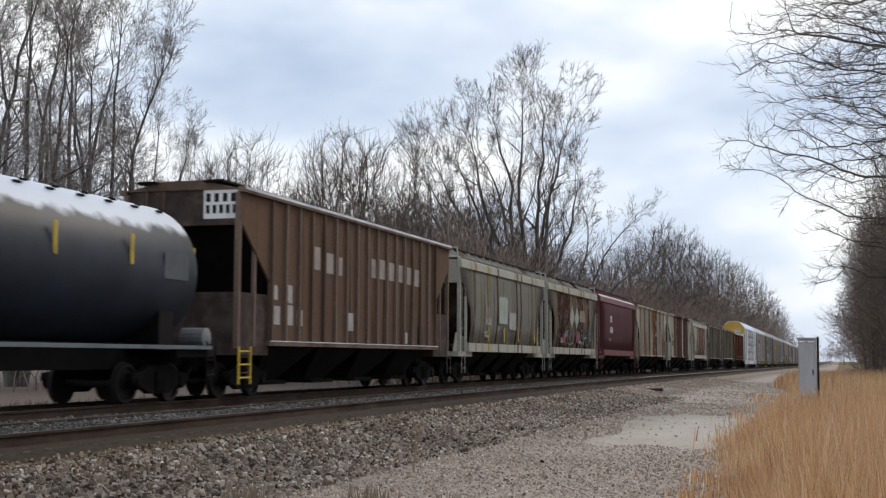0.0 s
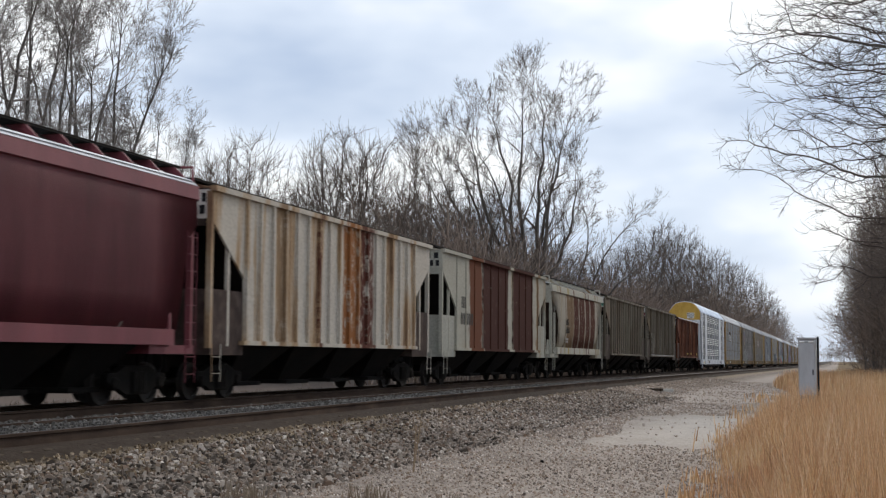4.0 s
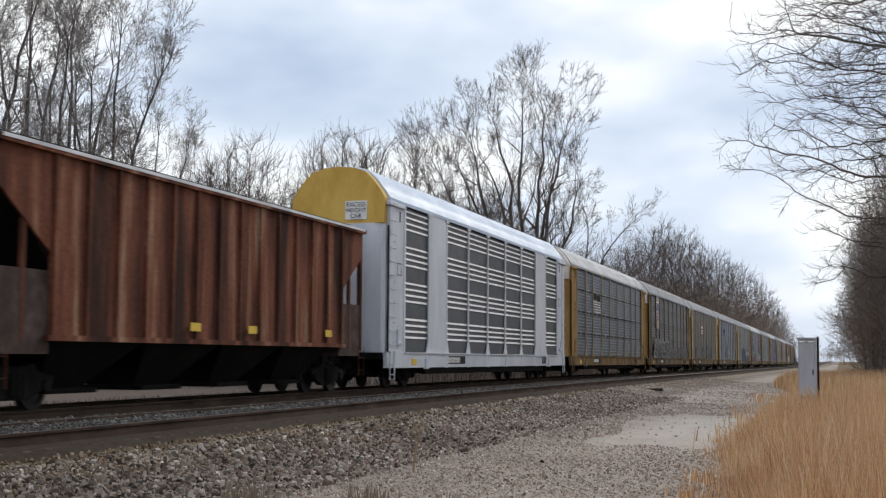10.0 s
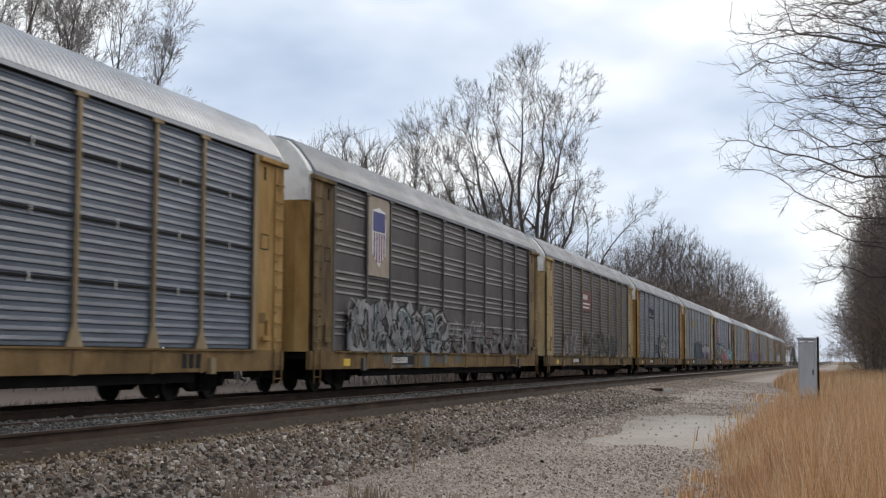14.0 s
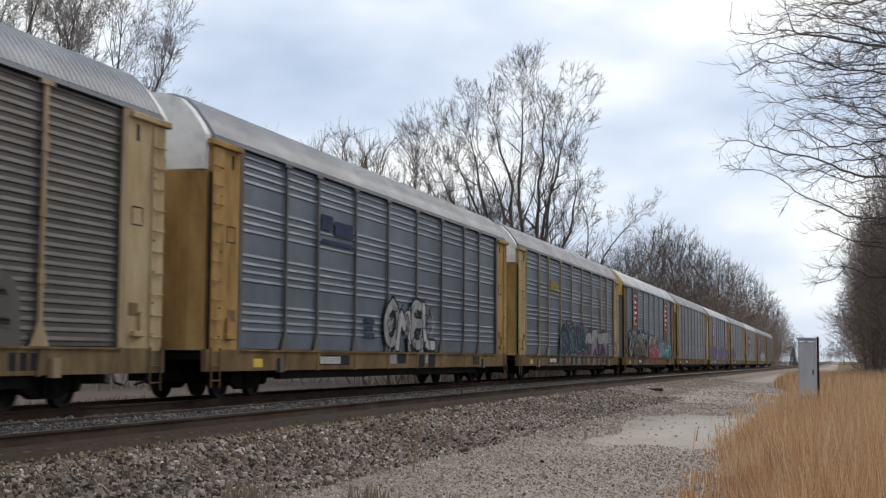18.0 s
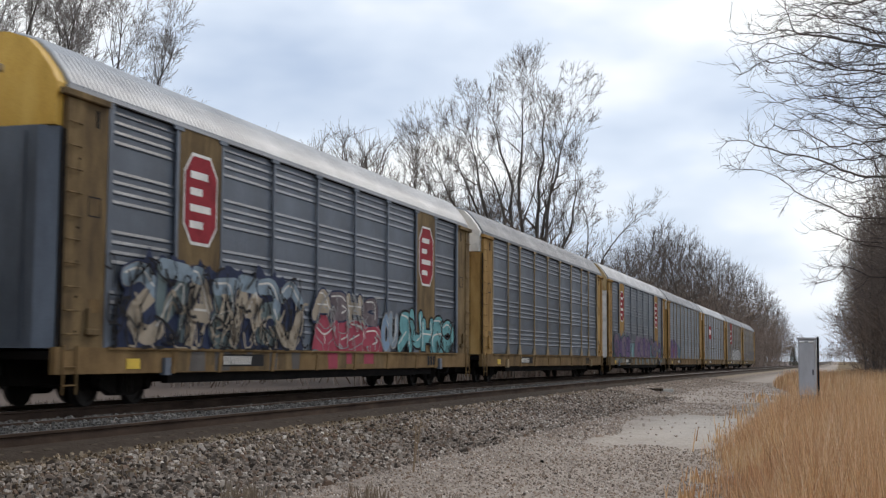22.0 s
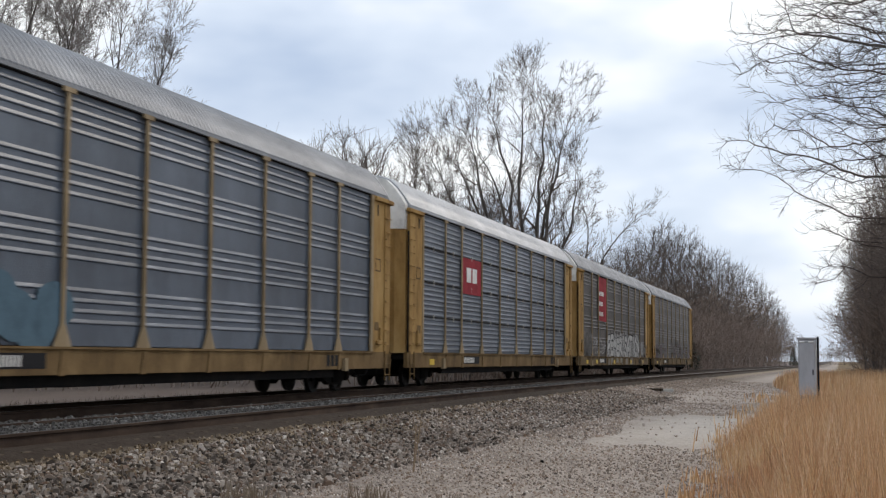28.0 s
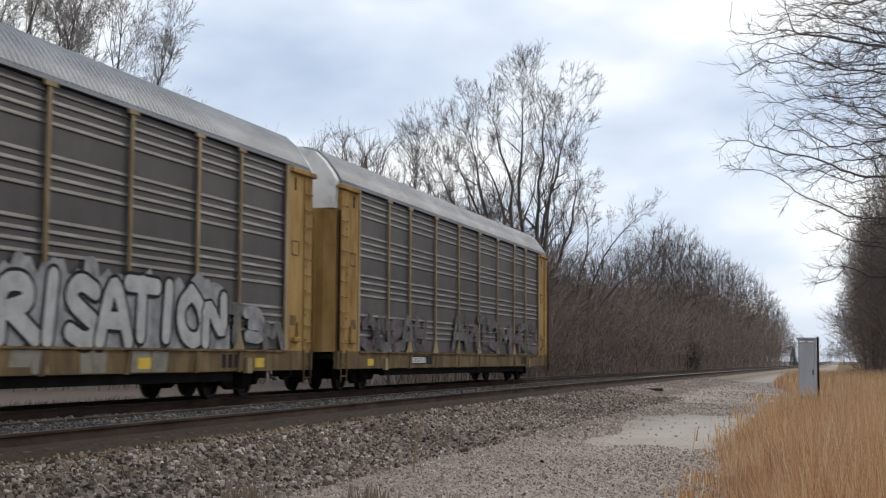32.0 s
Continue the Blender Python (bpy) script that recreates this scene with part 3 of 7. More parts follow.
        lo = [door.verts.new((x, y, SILL1 - 0.02)) for x, y in plan]
        hi = [door.verts.new((x, y, EAVE - 0.75)) for x, y in plan]
        door.faces.new(lo)
        door.faces.new(hi)
        for i in range(6):
            door.faces.new((lo[i], lo[(i + 1) % 6], hi[(i + 1) % 6], hi[i]))
        dr = part("end_door", door, door_mat, car, "folding end door")
        for x in (-0.95, -0.35, 0.35, 0.95):
            part("door_hinge", boxes((x - 0.025, x + 0.025, *sorted((y1, y1 + s * 0.03)), SILL1 + 0.1, EAVE - 0.85)), door_mat, dr)
        top = bmesh.new()
        arc = [(-SIDE + 0.06, EAVE - 0.74), (SIDE - 0.06, EAVE - 0.74)]
        arc += [(x * 0.965, EAVE + z - 0.03) for x, z in ROOFLINE] + [(-x * 0.965, EAVE + z - 0.03) for x, z in ROOFLINE[-2::-1]]
        prism_y(top, arc, s * (HALF - 0.30), s * (HALF + 0.06))
        part("door_top", top, top_mat, car, "painted arched door top")
        lad = bmesh.new()
        ladder(lad, SIDE + 0.09, s * (HALF - 0.4), 0.28, 1.15, 0.42)
        part("step_ladder", lad, sill_mat, car)
        for i in range(10):
            rung = part_mesh("rung", cached(POSTS, "rung" + frame_mat.name, lambda: rung_mesh(frame_mat)), car)
            rung.location = (SIDE + 0.115, s * (HALF - 0.39), 1.35 + 0.42 * i)
        part("jacking_pad", boxes((SIDE + 0.02, SIDE + 0.13, s * 9.4 - 0.12, s * 9.4 + 0.12, SILL0 - 0.05, SILL0 + 0.3)), post_mat, car)
    part("number_plate", boxes((SIDE + 0.061, SIDE + 0.066, -6.9, -4.7, SILL0 + 0.11, SILL0 + 0.38)), INK, car, "black stencil plate")
    for i in range(3):
        part("stencil_mark", boxes((SIDE + 0.061, SIDE + 0.065, 8.1 + 0.3 * i, 8.32 + 0.3 * i, SILL0 + 0.08, SILL0 + 0.38)), INK, car)
    part("sill_reflector", boxes((SIDE + 0.061, SIDE + 0.068, -10.9, -10.4, SILL0 + 0.08, SILL0 + 0.28)), YELLOW, car, "yellow reflector on the sill")
    for y in (-9.0, -6.95, -4.17, -1.39, 1.39, 4.17, 6.95, 9.0):
        part("sill_bracket", prism_x(bmesh.new(), [(y - 0.14, SILL0 - 0.02), (y + 0.02, SILL0 - 0.02), (y + 0.12, SILL1 - 0.05), (y - 0.06, SILL1 - 0.05)], SIDE + 0.055, SIDE + 0.085), sill_mat, car)
    bars("stencil", car, -6.8, SILL0 + 0.34, (14,), 0.19, OFFWHITE, SIDE + 0.067, width=0.34)
    add_trucks(car, 10.05)
    add_coupler(car, HALF + 0.75)
    return car




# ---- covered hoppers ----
# Rusty steel with the shade of the car ends mixed into its colour.
SHADE_RUST = surface("shaded_rusty_steel", [(0.035, 0.025, 0.022), (0.06, 0.042, 0.036), (0.1, 0.075, 0.065)], 0.85, size=2.5)
SEAM = surface("rusty_seam", [(0.045, 0.022, 0.016), (0.1, 0.04, 0.026), (0.2, 0.12, 0.06)], 0.85, scale=(1, 1, 0.3), size=1.5)
FROST = surface("frosted_roof", [(0.42, 0.43, 0.45), (0.62, 0.63, 0.65), (0.75, 0.76, 0.78)], 0.7, scale=(1, 0.5, 1), size=2.0)

def streaked(name, base, streak, share=0.5, seed=0.0, third=None, rough=0.9):
    """Paint with rust or dirt running down it."""
    cols = [streak, streak, base, base] if third is None else [streak, third, base, base]
    return surface(name, cols, rough, 0.0, scale=(0.3, 1.3, 0.12), size=1.15, stops=[share - 0.14, share - 0.05, share + 0.03, share + 0.25], fine=14, grain=0.35, seed=seed, detail=7, bump=0.08)


def banded(mat, bands, seed=0.0, wobble=0.35, ragged=0.45):
    """Adds broad rust stains that run down the paint; bands: rows of (y0, y1, colour) along the car."""
    n, l, b = nodes_of(mat)
    base = b.inputs["Base Color"].links[0].from_socket
    co, mp, sep = n.new("ShaderNodeTexCoord"), n.new("ShaderNodeMapping"), n.new("ShaderNodeSeparateXYZ")
    l.new(co.outputs["Object"], sep.inputs[0])
    l.new(co.outputs["Object"], mp.inputs["Vector"])
    mp.inputs["Scale"].default_value, mp.inputs["Location"].default_value = (0.2, 1.6, 0.9), (seed, seed * 2.7, seed * 0.3)
    nz = n.new("ShaderNodeTexNoise")
    nz.inputs["Scale"].default_value, nz.inputs["Detail"].default_value, nz.inputs["Roughness"].default_value = 1.6, 8.0, 0.7
    l.new(mp.outputs["Vector"], nz.inputs["Vector"])
    ad = n.new("ShaderNodeMath")
    ad.operation, ad.inputs[1].default_value = "MULTIPLY_ADD", wobble * 2
    l.new(nz.outputs["Fac"], ad.inputs[0])
    l.new(sep.outputs["Y"], ad.inputs[2])
    mr = n.new("ShaderNodeMapRange")
    mr.inputs["From Min"].default_value, mr.inputs["From Max"].default_value = -9.0 + wobble, 9.0 + wobble
    l.new(ad.outputs[0], mr.inputs["Value"])
    ramp = n.new("ShaderNodeValToRGB")
    e = ramp.color_ramp.elements
    stops = [(0.0, bands[0][2], 0)]
    for y0, y1, c in bands:
        stops += [((y + 9.0) / 18.0, c, a) for y, a in ((y0 - 0.05, 0), (y0 + 0.05, 1), (y1 - 0.05, 1), (y1 + 0.05, 0))]
    while len(e) < len(stops):
        e.new(1.0)
    for i, (p, c, a) in enumerate(sorted(stops, key=lambda q: q[0])):
        e[i].position, e[i].color = p, (*c, a)
    l.new(mr.outputs["Result"], ramp.inputs["Fac"])
    nz2 = n.new("ShaderNodeTexNoise")
    nz2.inputs["Scale"].default_value, nz2.inputs["Detail"].default_value, nz2.inputs["Roughness"].default_value = 2.6, 9.0, 0.75
    l.new(mp.outputs["Vector"], nz2.inputs["Vector"])
    rag = n.new("ShaderNodeMapRange")
    rag.inputs["From Min"].default_value, rag.inputs["From Max"].default_value = ragged - 0.08, ragged + 0.05
    l.new(nz2.outputs["Fac"], rag.inputs["Value"])
    mul = n.new("ShaderNodeMath")
    mul.operation = "MULTIPLY"
    l.new(ramp.outputs["Alpha"], mul.inputs[0])
    l.new(rag.outputs["Result"], mul.inputs[1])
    mix = n.new("ShaderNodeMixRGB")
    l.new(mul.outputs[0], mix.inputs[0])
    l.new(base, mix.inputs[1])
    l.new(ramp.outputs["Color"], mix.inputs[2])
    l.new(mix.outputs[0], b.inputs["Base Color"])
    return mat


def hopper(label, length, paint, kind="ribbed", top=4.72, frame_mat=None, ribs=16, low_end=True, bays=4, rib_mat=None, deck_mat=None, skirt=1.28, end_mat=None, cut=1.75, frost=False, notch=1.0, frost_low=False, rib_out=0.075):
    """A covered hopper car: side sheets, sloped ends, roof with walkway and hatches, discharge bays, trucks."""
    frame_mat, rib_mat = frame_mat or paint, rib_mat or paint
    end_mat = end_mat or paint
    h = length / 2 - 0.45
    car = new("hopper_car")
    tagged(car, label, "rail car", "cars of the train")
    side = 1.52
    if kind == "ribbed":
        outline = [(-h + 0.25, top), (h - 0.25, top), (h - 0.25, top - 0.75), (h - cut - 0.15, 2.75), (h - cut - 0.15, skirt), (-h + cut + 0.15, skirt), (-h + cut + 0.15, 2.75), (-h + 0.25, top - 0.75)]
        for s in (-1, 1):
            part("side_sheet", prism_x(bmesh.new(), outline, s * side, s * (side - 0.05)), paint, car)
        for i in range(ribs):
            y = -(h - cut - 0.2) + 2 * (h - cut - 0.2) * i / (ribs - 1)
            part("rib", boxes((side - 0.005, side + rib_out, y - rib_out * 0.67, y + rib_out * 0.67, skirt, top - 0.06)), rib_mat, car)
        # short ribs over the slanted ends
        part("top_chord", boxes(*[(s * (side - 0.06), s * (side + 0.10), -h + 0.2, h - 0.2, top - 0.10, top + 0.02) if s > 0 else (-(side + 0.10), -(side - 0.06), -h + 0.2, h - 0.2, top - 0.10, top + 0.02) for s in (-1, 1)]), rib_mat, car)
        part("bottom_chord", boxes((side - 0.06, side + 0.09, -h + cut, h - cut, skirt - 0.05, skirt + 0.05), (-side - 0.09, -side + 0.06, -h + cut, h - cut, skirt - 0.05, skirt + 0.05)), rib_mat, car)
        roof_edge = top
    else:
        # rounded side: a bulging sheet with an upper chord that leans in, and end cut-outs
        prof = [(side - 0.10, top), (side + 0.02, top - 0.45), (side + 0.03, 3.75), (side + 0.04, 3.45), (side + 0.05, 2.9), (side + 0.02, 2.2), (side - 0.08, 1.5)]
        ins2 = [0.12 + (a - 0.12) * notch for a in (0.18, 0.2, 0.26, 0.95, 1.38, 1.55, 1.6)]
        for s in (-1, 1):
            bm = bmesh.new()
            rows = []
            for (x, z), a in zip(prof, ins2):
                ys = [-h + a] + [(-h + 2.0) + 2 * (h - 2.0) * i / 12 for i in range(13)] + [h - a]
                rows.append([bm.verts.new((s * x, y, z)) for y in ys])
            for a, b in zip(rows, rows[1:]):
                for i in range(len(a) - 1):
                    bm.faces.new((a[i], a[i + 1], b[i + 1], b[i]))
            bmesh.ops.solidify(bm, geom=bm.faces[:], thickness=0.04)
            part("side_sheet", bm, paint, car, smooth=True)
        part("upper_chord", prism_y(bmesh.new(), [(side - 0.14, top + 0.12), (side + 0.05, top - 0.02), (side + 0.07, top - 0.30), (side - 0.02, top - 0.32), (side - 0.1, top)], -h + 0.15, h - 0.15), rib_mat, car)
        part("far_upper_chord", prism_y(bmesh.new(), [(-side + 0.14, top + 0.12), (-side - 0.05, top - 0.02), (-side - 0.07, top - 0.30), (-side + 0.02, top - 0.32), (-side + 0.1, top)], -h + 0.15, h - 0.15), rib_mat, car)
        for i in range(ribs):
            y = -(h - 1.9) + 2 * (h - 1.9) * i / max(1, ribs - 1)
            bm = bmesh.new()
            for (xa, za), (xb, zb) in zip(prof[1:], prof[2:]):
                v = [bm.verts.new(p) for p in ((xa + 0.012, y - 0.03, za), (xa + 0.012, y + 0.03, za), (xb + 0.012, y + 0.02, zb), (xb + 0.012, y - 0.02, zb))]
                bm.faces.new(v)
            part("weld_seam", bm, SEAM, car)
        part("side_sill", boxes((side - 0.1, side + 0.08, -h + 1.15, h - 1.15, skirt - 0.08, skirt + 0.24), (-side - 0.08, -side + 0.1, -h + 1.15, h - 1.15, skirt - 0.08, skirt + 0.24)), rib_mat, car)
        roof_edge = top + 0.1
    # sloped end sheets inside the cut-outs, coloured dark for the shade in there
    for s in (-1, 1):
        bm = bmesh.new()
        prism_x(bm, [(s * (h - 0.55), top - 0.7), (s * (h - cut - 1.3), 1.5), (s * (h - cut - 1.4), 1.5), (s * (h - 0.65), top - 0.7)], -side + 0.06, side - 0.06)
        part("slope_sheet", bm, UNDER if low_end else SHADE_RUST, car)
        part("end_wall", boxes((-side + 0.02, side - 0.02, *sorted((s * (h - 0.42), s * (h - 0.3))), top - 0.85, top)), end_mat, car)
        for x in (side - 0.07, -side + 0.07):
            part("end_post", boxes((x - 0.06, x + 0.06, *sorted((s * (h - 0.34), s * (h - 0.22))), 1.15, top - 0.1)), rib_mat, car)
        part("inner_post", boxes((side - 0.11, side - 0.03, *sorted((s * (h - 1.2), s * (h - 1.1))), 1.2, top - 1.3)), rib_mat, car)
        if low_end:
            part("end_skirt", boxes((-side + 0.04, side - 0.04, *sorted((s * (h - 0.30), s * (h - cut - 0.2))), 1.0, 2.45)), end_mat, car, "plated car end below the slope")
        else:
            part("end_platform", boxes((-side + 0.04, side - 0.04, *sorted((s * (h - 0.1), s * (h - cut - 0.2))), 1.02, 1.2)), rib_mat, car)
            for x in (side - 0.09, -side + 0.04):
                part("end_plate", prism_x(bmesh.new(), [(s * (h - 0.55), 1.2), (s * (h - cut - 0.4), 1.2), (s * (h - cut - 0.2), 1.75), (s * (h - 0.9), 1.9)], x - 0.3 * x / abs(x), x - 0.3 * x / abs(x) + 0.05), end_mat, car)
            part("shear_plate", prism_x(bmesh.new(), [(s * (h - 0.6), 1.2), (s * (h - cut - 0.4), 1.2), (s * (h - cut - 0.6), 2.6), (s * (h - 1.3), 2.2)], -0.35, 0.35), end_mat, car)
        bm = bmesh.new()
        ladder(bm, side + 0.06, s * (h - 0.42), 0.42, 1.25 if low_end else top - 1.0, 0.42, 0.36, 0.011)
        part("side_ladder", bm, rib_mat, car)
        bm = bmesh.new()
        for x in (-0.9, -0.45):
            rod(bm, (x, s * (h - 0.22), 1.1), (x, s * (h - 0.22), top + 0.1), 0.02)
        for z in [1.3 + 0.36 * i for i in range(9)]:
            rod(bm, (-0.9, s * (h - 0.22), z), (-0.45, s * (h - 0.22), z), 0.015, 5)
        part("end_ladder", bm, rib_mat, car)
        part("brake_cylinder", lathe_x(bmesh.new(), [(-0.3, 0.16), (0.3, 0.16)], 0.5, s * (h - 0.8), 1.45, 12), BLACK, car)
    # roof with its walkway, hatches and brackets
    part("roof", prism_y(bmesh.new(), [(-side, roof_edge - 0.02), (side, roof_edge - 0.02), (0.5, roof_edge + 0.20), (-0.5, roof_edge + 0.20)], -h + 0.25, h - 0.25), rib_mat if kind == "ribbed" else frame_mat, car, "low pitched steel roof")
    part("hatch_coaming", boxes((-0.42, 0.42, -h + 0.8, h - 0.8, roof_edge + 0.18, roof_edge + (0.36 if kind != "ribbed" else 0.26))), deck_mat or UNDER, car)
    lift = 0.30 if kind != "ribbed" else 0.14
    for s in (-1, 1):
        part("running_board", boxes((*sorted((s * 0.62, s * 1.12)), -h + 0.1, h - 0.1, roof_edge + lift, roof_edge + lift + 0.05)), deck_mat or UNDER, car, "dark grating walkway along the roof")
    n = int(length / 1.1) if kind != "ribbed" else 0
    for i in range(n):
        br = bmesh.new()
        y = -h + 0.4 + (2 * h - 0.8) * i / (n - 1)
        prism_y(br, [(side - 0.1, roof_edge + 0.0), (side - 0.32, roof_edge + 0.0), (0.7, roof_edge + 0.30), (1.12, roof_edge + 0.30)], y - 0.03, y + 0.03)
        part("walkway_bracket", br, rib_mat, car)
    if frost_low:
        part("frost_line", boxes((side + 0.06, side + 0.1, -h + cut + 0.1, h - cut - 0.1, skirt + 0.05, skirt + 0.075)), FROST, car, "thin white frost along the lower edge")
    if frost and kind == "ribbed":
        part("frost_band", boxes((side - 0.02, side + 0.108, -h + 0.3, h - 0.3, top - 0.035, top + 0.03)), FROST, car, "white frost along the roof edge")
    elif frost:
        part("frost_band", prism_y(bmesh.new(), [(side - 0.15, roof_edge + 0.035), (side + 0.035, roof_edge - 0.105), (side + 0.05, roof_edge - 0.1), (side - 0.14, roof_edge + 0.05)], -h + 0.6, h - 0.2), FROST, car, "white frost along the roof edge")
    gr = None if kind == "ribbed" else rods([((side - 0.1, s * (h - 0.15), roof_edge + 0.32), (-side + 0.1, s * (h - 0.15), roof_edge + 0.32)) for s in (-1, 1)] + [((side - 0.12, s * (h - 0.15), roof_edge + 0.32), (side - 0.05, s * (h - 0.22), top - 0.4)) for s in (-1, 1)], 0.03)
    if gr:
        part("roof_grab_iron", gr, rib_mat, car)
    # discharge bays
    run = 2 * (h - cut - 0.3)
    w = run / bays
    for i in range(bays):
        y = -run / 2 + (i + 0.5) * w
        bm = bmesh.new()
        a = [bm.verts.new(p) for p in ((-side + 0.06, y - w / 2, skirt + 0.05), (side - 0.06, y - w / 2, skirt + 0.05), (side - 0.06, y + w / 2, skirt + 0.05), (-side + 0.06, y + w / 2, skirt + 0.05))]
        b = [bm.verts.new(p) for p in ((-0.55, y - w * 0.2, 0.36), (0.55, y - w * 0.2, 0.36), (0.55, y + w * 0.2, 0.36), (-0.55, y + w * 0.2, 0.36))]
        for k in range(4):
            bm.faces.new((a[k], a[(k + 1) % 4], b[(k + 1) % 4], b[k]))
        bm.faces.new(b)
        bm.faces.new(a[::-1])
        # shade below the car is in the bay's colour
        part("discharge_bay", bm, UNDER, car, "discharge bay, near black for the shade below")
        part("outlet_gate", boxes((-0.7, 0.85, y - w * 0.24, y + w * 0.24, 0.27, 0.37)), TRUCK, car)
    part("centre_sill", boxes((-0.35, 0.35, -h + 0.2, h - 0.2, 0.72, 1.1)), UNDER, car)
    add_trucks(car, h - 1.65)
    add_coupler(car, h + 0.45)
    return car


def placard(car, y, z0, z1, x0, x1, rows, mat, half, height=0.2, stripe=None):
    """A painted board on the car's end, with bars for its lettering."""
    ya = y
    part("end_board", boxes((x0, x1, ya - 0.008, ya, z0, z1)), mat, car, "white stencilled board on the car end")
    bm = bmesh.new()
    for r, chars in enumerate(rows):
        zt = z1 - 0.08 - r * height * 1.35
        for i in range(chars):
            xa = x0 + 0.06 + i * (x1 - x0 - 0.1) / chars
            box(bm, xa, xa + (x1 - x0 - 0.1) / chars * 0.55, ya - 0.014, ya - 0.008, zt - height, zt)
    part("lettering", bm, INK, car)
    if stripe:
        part("colour_band", boxes((x0 + 0.05, x1 - 0.05, ya - 0.014, ya - 0.008, z0 + 0.06, z0 + 0.22)), stripe, car)


def patch(car, name, y0, y1, z0, z1, mat, x=1.524, label=""):
    return part(name, boxes((x, x + 0.006, y0, y1, z0, z1)), mat, car, label)


# ---- tank car ----
def tank_car():
    car = new("tank_car")
    tagged(car, "black tank car with a pale grey upper shell", "rail car", "cars of the train")
    half, r, cz = 8.2, 1.52, 2.72
    bm = bmesh.new()
    n = 40
    prof = [(-half, 0.05), (-half + 0.03, 0.5), (-half + 0.15, 0.95), (-half + 0.38, 1.3), (-half + 0.7, r)]
    prof += [(y, r) for y in (-4, 0, 4)] + [(-a, b) for a, b in prof[::-1]]
    rings = [[bm.verts.new((b * math.cos(2 * math.pi * i / n), a, cz + b * math.sin(2 * math.pi * i / n))) for i in range(n)] for a, b in prof]
    for a, b in zip(rings, rings[1:]):
        for i in range(n):
            j = (i + 1) % n
            bm.faces.new((a[i], a[j], b[j], b[i]))
    bm.faces.new(rings[0])
    bm.faces.new(rings[-1][::-1])
    m = surface("tank_paint", [(0.006, 0.009, 0.015), (0.012, 0.018, 0.029), (0.02, 0.028, 0.042)], 0.5, size=1.6, scale=(1, 0.6, 0.3))
    n_, l_, b_ = nodes_of(m)
    b_.inputs["Specular IOR Level"].default_value = 0.25
    # the colour turns pale grey above a ragged line near the top
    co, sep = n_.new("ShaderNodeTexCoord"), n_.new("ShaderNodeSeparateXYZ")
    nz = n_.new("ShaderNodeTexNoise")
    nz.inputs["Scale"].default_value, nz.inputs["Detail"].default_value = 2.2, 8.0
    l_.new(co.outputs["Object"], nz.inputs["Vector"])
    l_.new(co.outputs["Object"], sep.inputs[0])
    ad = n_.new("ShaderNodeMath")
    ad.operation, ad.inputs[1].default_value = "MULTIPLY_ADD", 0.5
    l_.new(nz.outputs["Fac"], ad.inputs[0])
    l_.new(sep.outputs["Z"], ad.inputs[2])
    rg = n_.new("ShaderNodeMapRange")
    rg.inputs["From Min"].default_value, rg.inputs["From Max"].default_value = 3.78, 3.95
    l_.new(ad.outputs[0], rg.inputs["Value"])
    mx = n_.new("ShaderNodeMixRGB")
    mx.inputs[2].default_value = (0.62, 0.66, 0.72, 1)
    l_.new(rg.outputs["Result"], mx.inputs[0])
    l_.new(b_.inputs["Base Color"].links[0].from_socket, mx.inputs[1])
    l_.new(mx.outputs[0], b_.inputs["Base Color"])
    part("tank_shell", bm, m, car, "black shell, pale grey on top", smooth=True)
    for y in [-7 + 1.0 * i for i in range(15)]:
        a = radians(57)
        bm = rods([((1.56 * math.cos(a), y - 0.12, cz + 1.56 * math.sin(a)), (1.56 * math.cos(a), y + 0.12, cz + 1.56 * math.sin(a)))], 0.03, 5)
        part("lifting_lug", bm, BLACK, car)
        a = radians(64)
        bm = rods([((1.56 * math.cos(a), y + 0.3, cz + 1.56 * math.sin(a)), (1.56 * math.cos(a), y + 0.52, cz + 1.56 * math.sin(a)))], 0.025, 5)
        part("lifting_lug", bm, BLACK, car)
    for y in (2.2, 4.8):
        part("reflector", boxes((1.505, 1.535, y - 0.04, y + 0.04, 2.75, 3.35)), YELLOW, car)
    part("reflector", boxes((1.3, 1.32, half - 0.52, half - 0.44, 2.4, 3.3)), YELLOW, car)
    patch(car, "stencil_panel", 6.1, 7.1, 2.55, 3.1, plain("grey_stencil", (0.07, 0.08, 0.09)), 1.515)
    part("side_rail", boxes((1.42, 1.55, -half, half, 1.12, 1.2), (-1.55, -1.42, -half, half, 1.12, 1.2)), plain("rail_grey", (0.12, 0.14, 0.16)), car)
    part("underframe", boxes((-0.5, 0.5, -half - 0.3, half + 0.3, 0.7, 1.25), (-1.45, 1.45, half - 1.4, half + 0.35, 0.95, 1.15), (-1.45, 1.45, -half - 0.35, -half + 1.4, 0.95, 1.15)), UNDER, car)
    for y in (half - 1.9, -half + 1.3):
        part("saddle", boxes((-1.3, 1.3, y, y + 0.6, 1.1, 1.9)), UNDER, car)
    part("brake_reservoir", lathe_x(bmesh.new(), [(-0.32, 0.05), (-0.28, 0.22), (0.28, 0.22), (0.32, 0.05)], 1.1, half + 0.05, 1.38, 14), plain("reservoir_grey", (0.16, 0.17, 0.17)), car)
    bm = bmesh.new()
    ladder(bm, 1.5, half + 0.05, 0.4, 1.3, 0.4)
    part("step_ladder", bm, BLACK, car)
    add_trucks(car, half - 1.35)
    add_coupler(car, half + 0.75)
    return car


# ---- the train ----
train = []


def couple(car, u):
    """Adds a car whose middle stands u metres from the lens's cross line at the clip's start."""
    train.append((car, u))
    return car


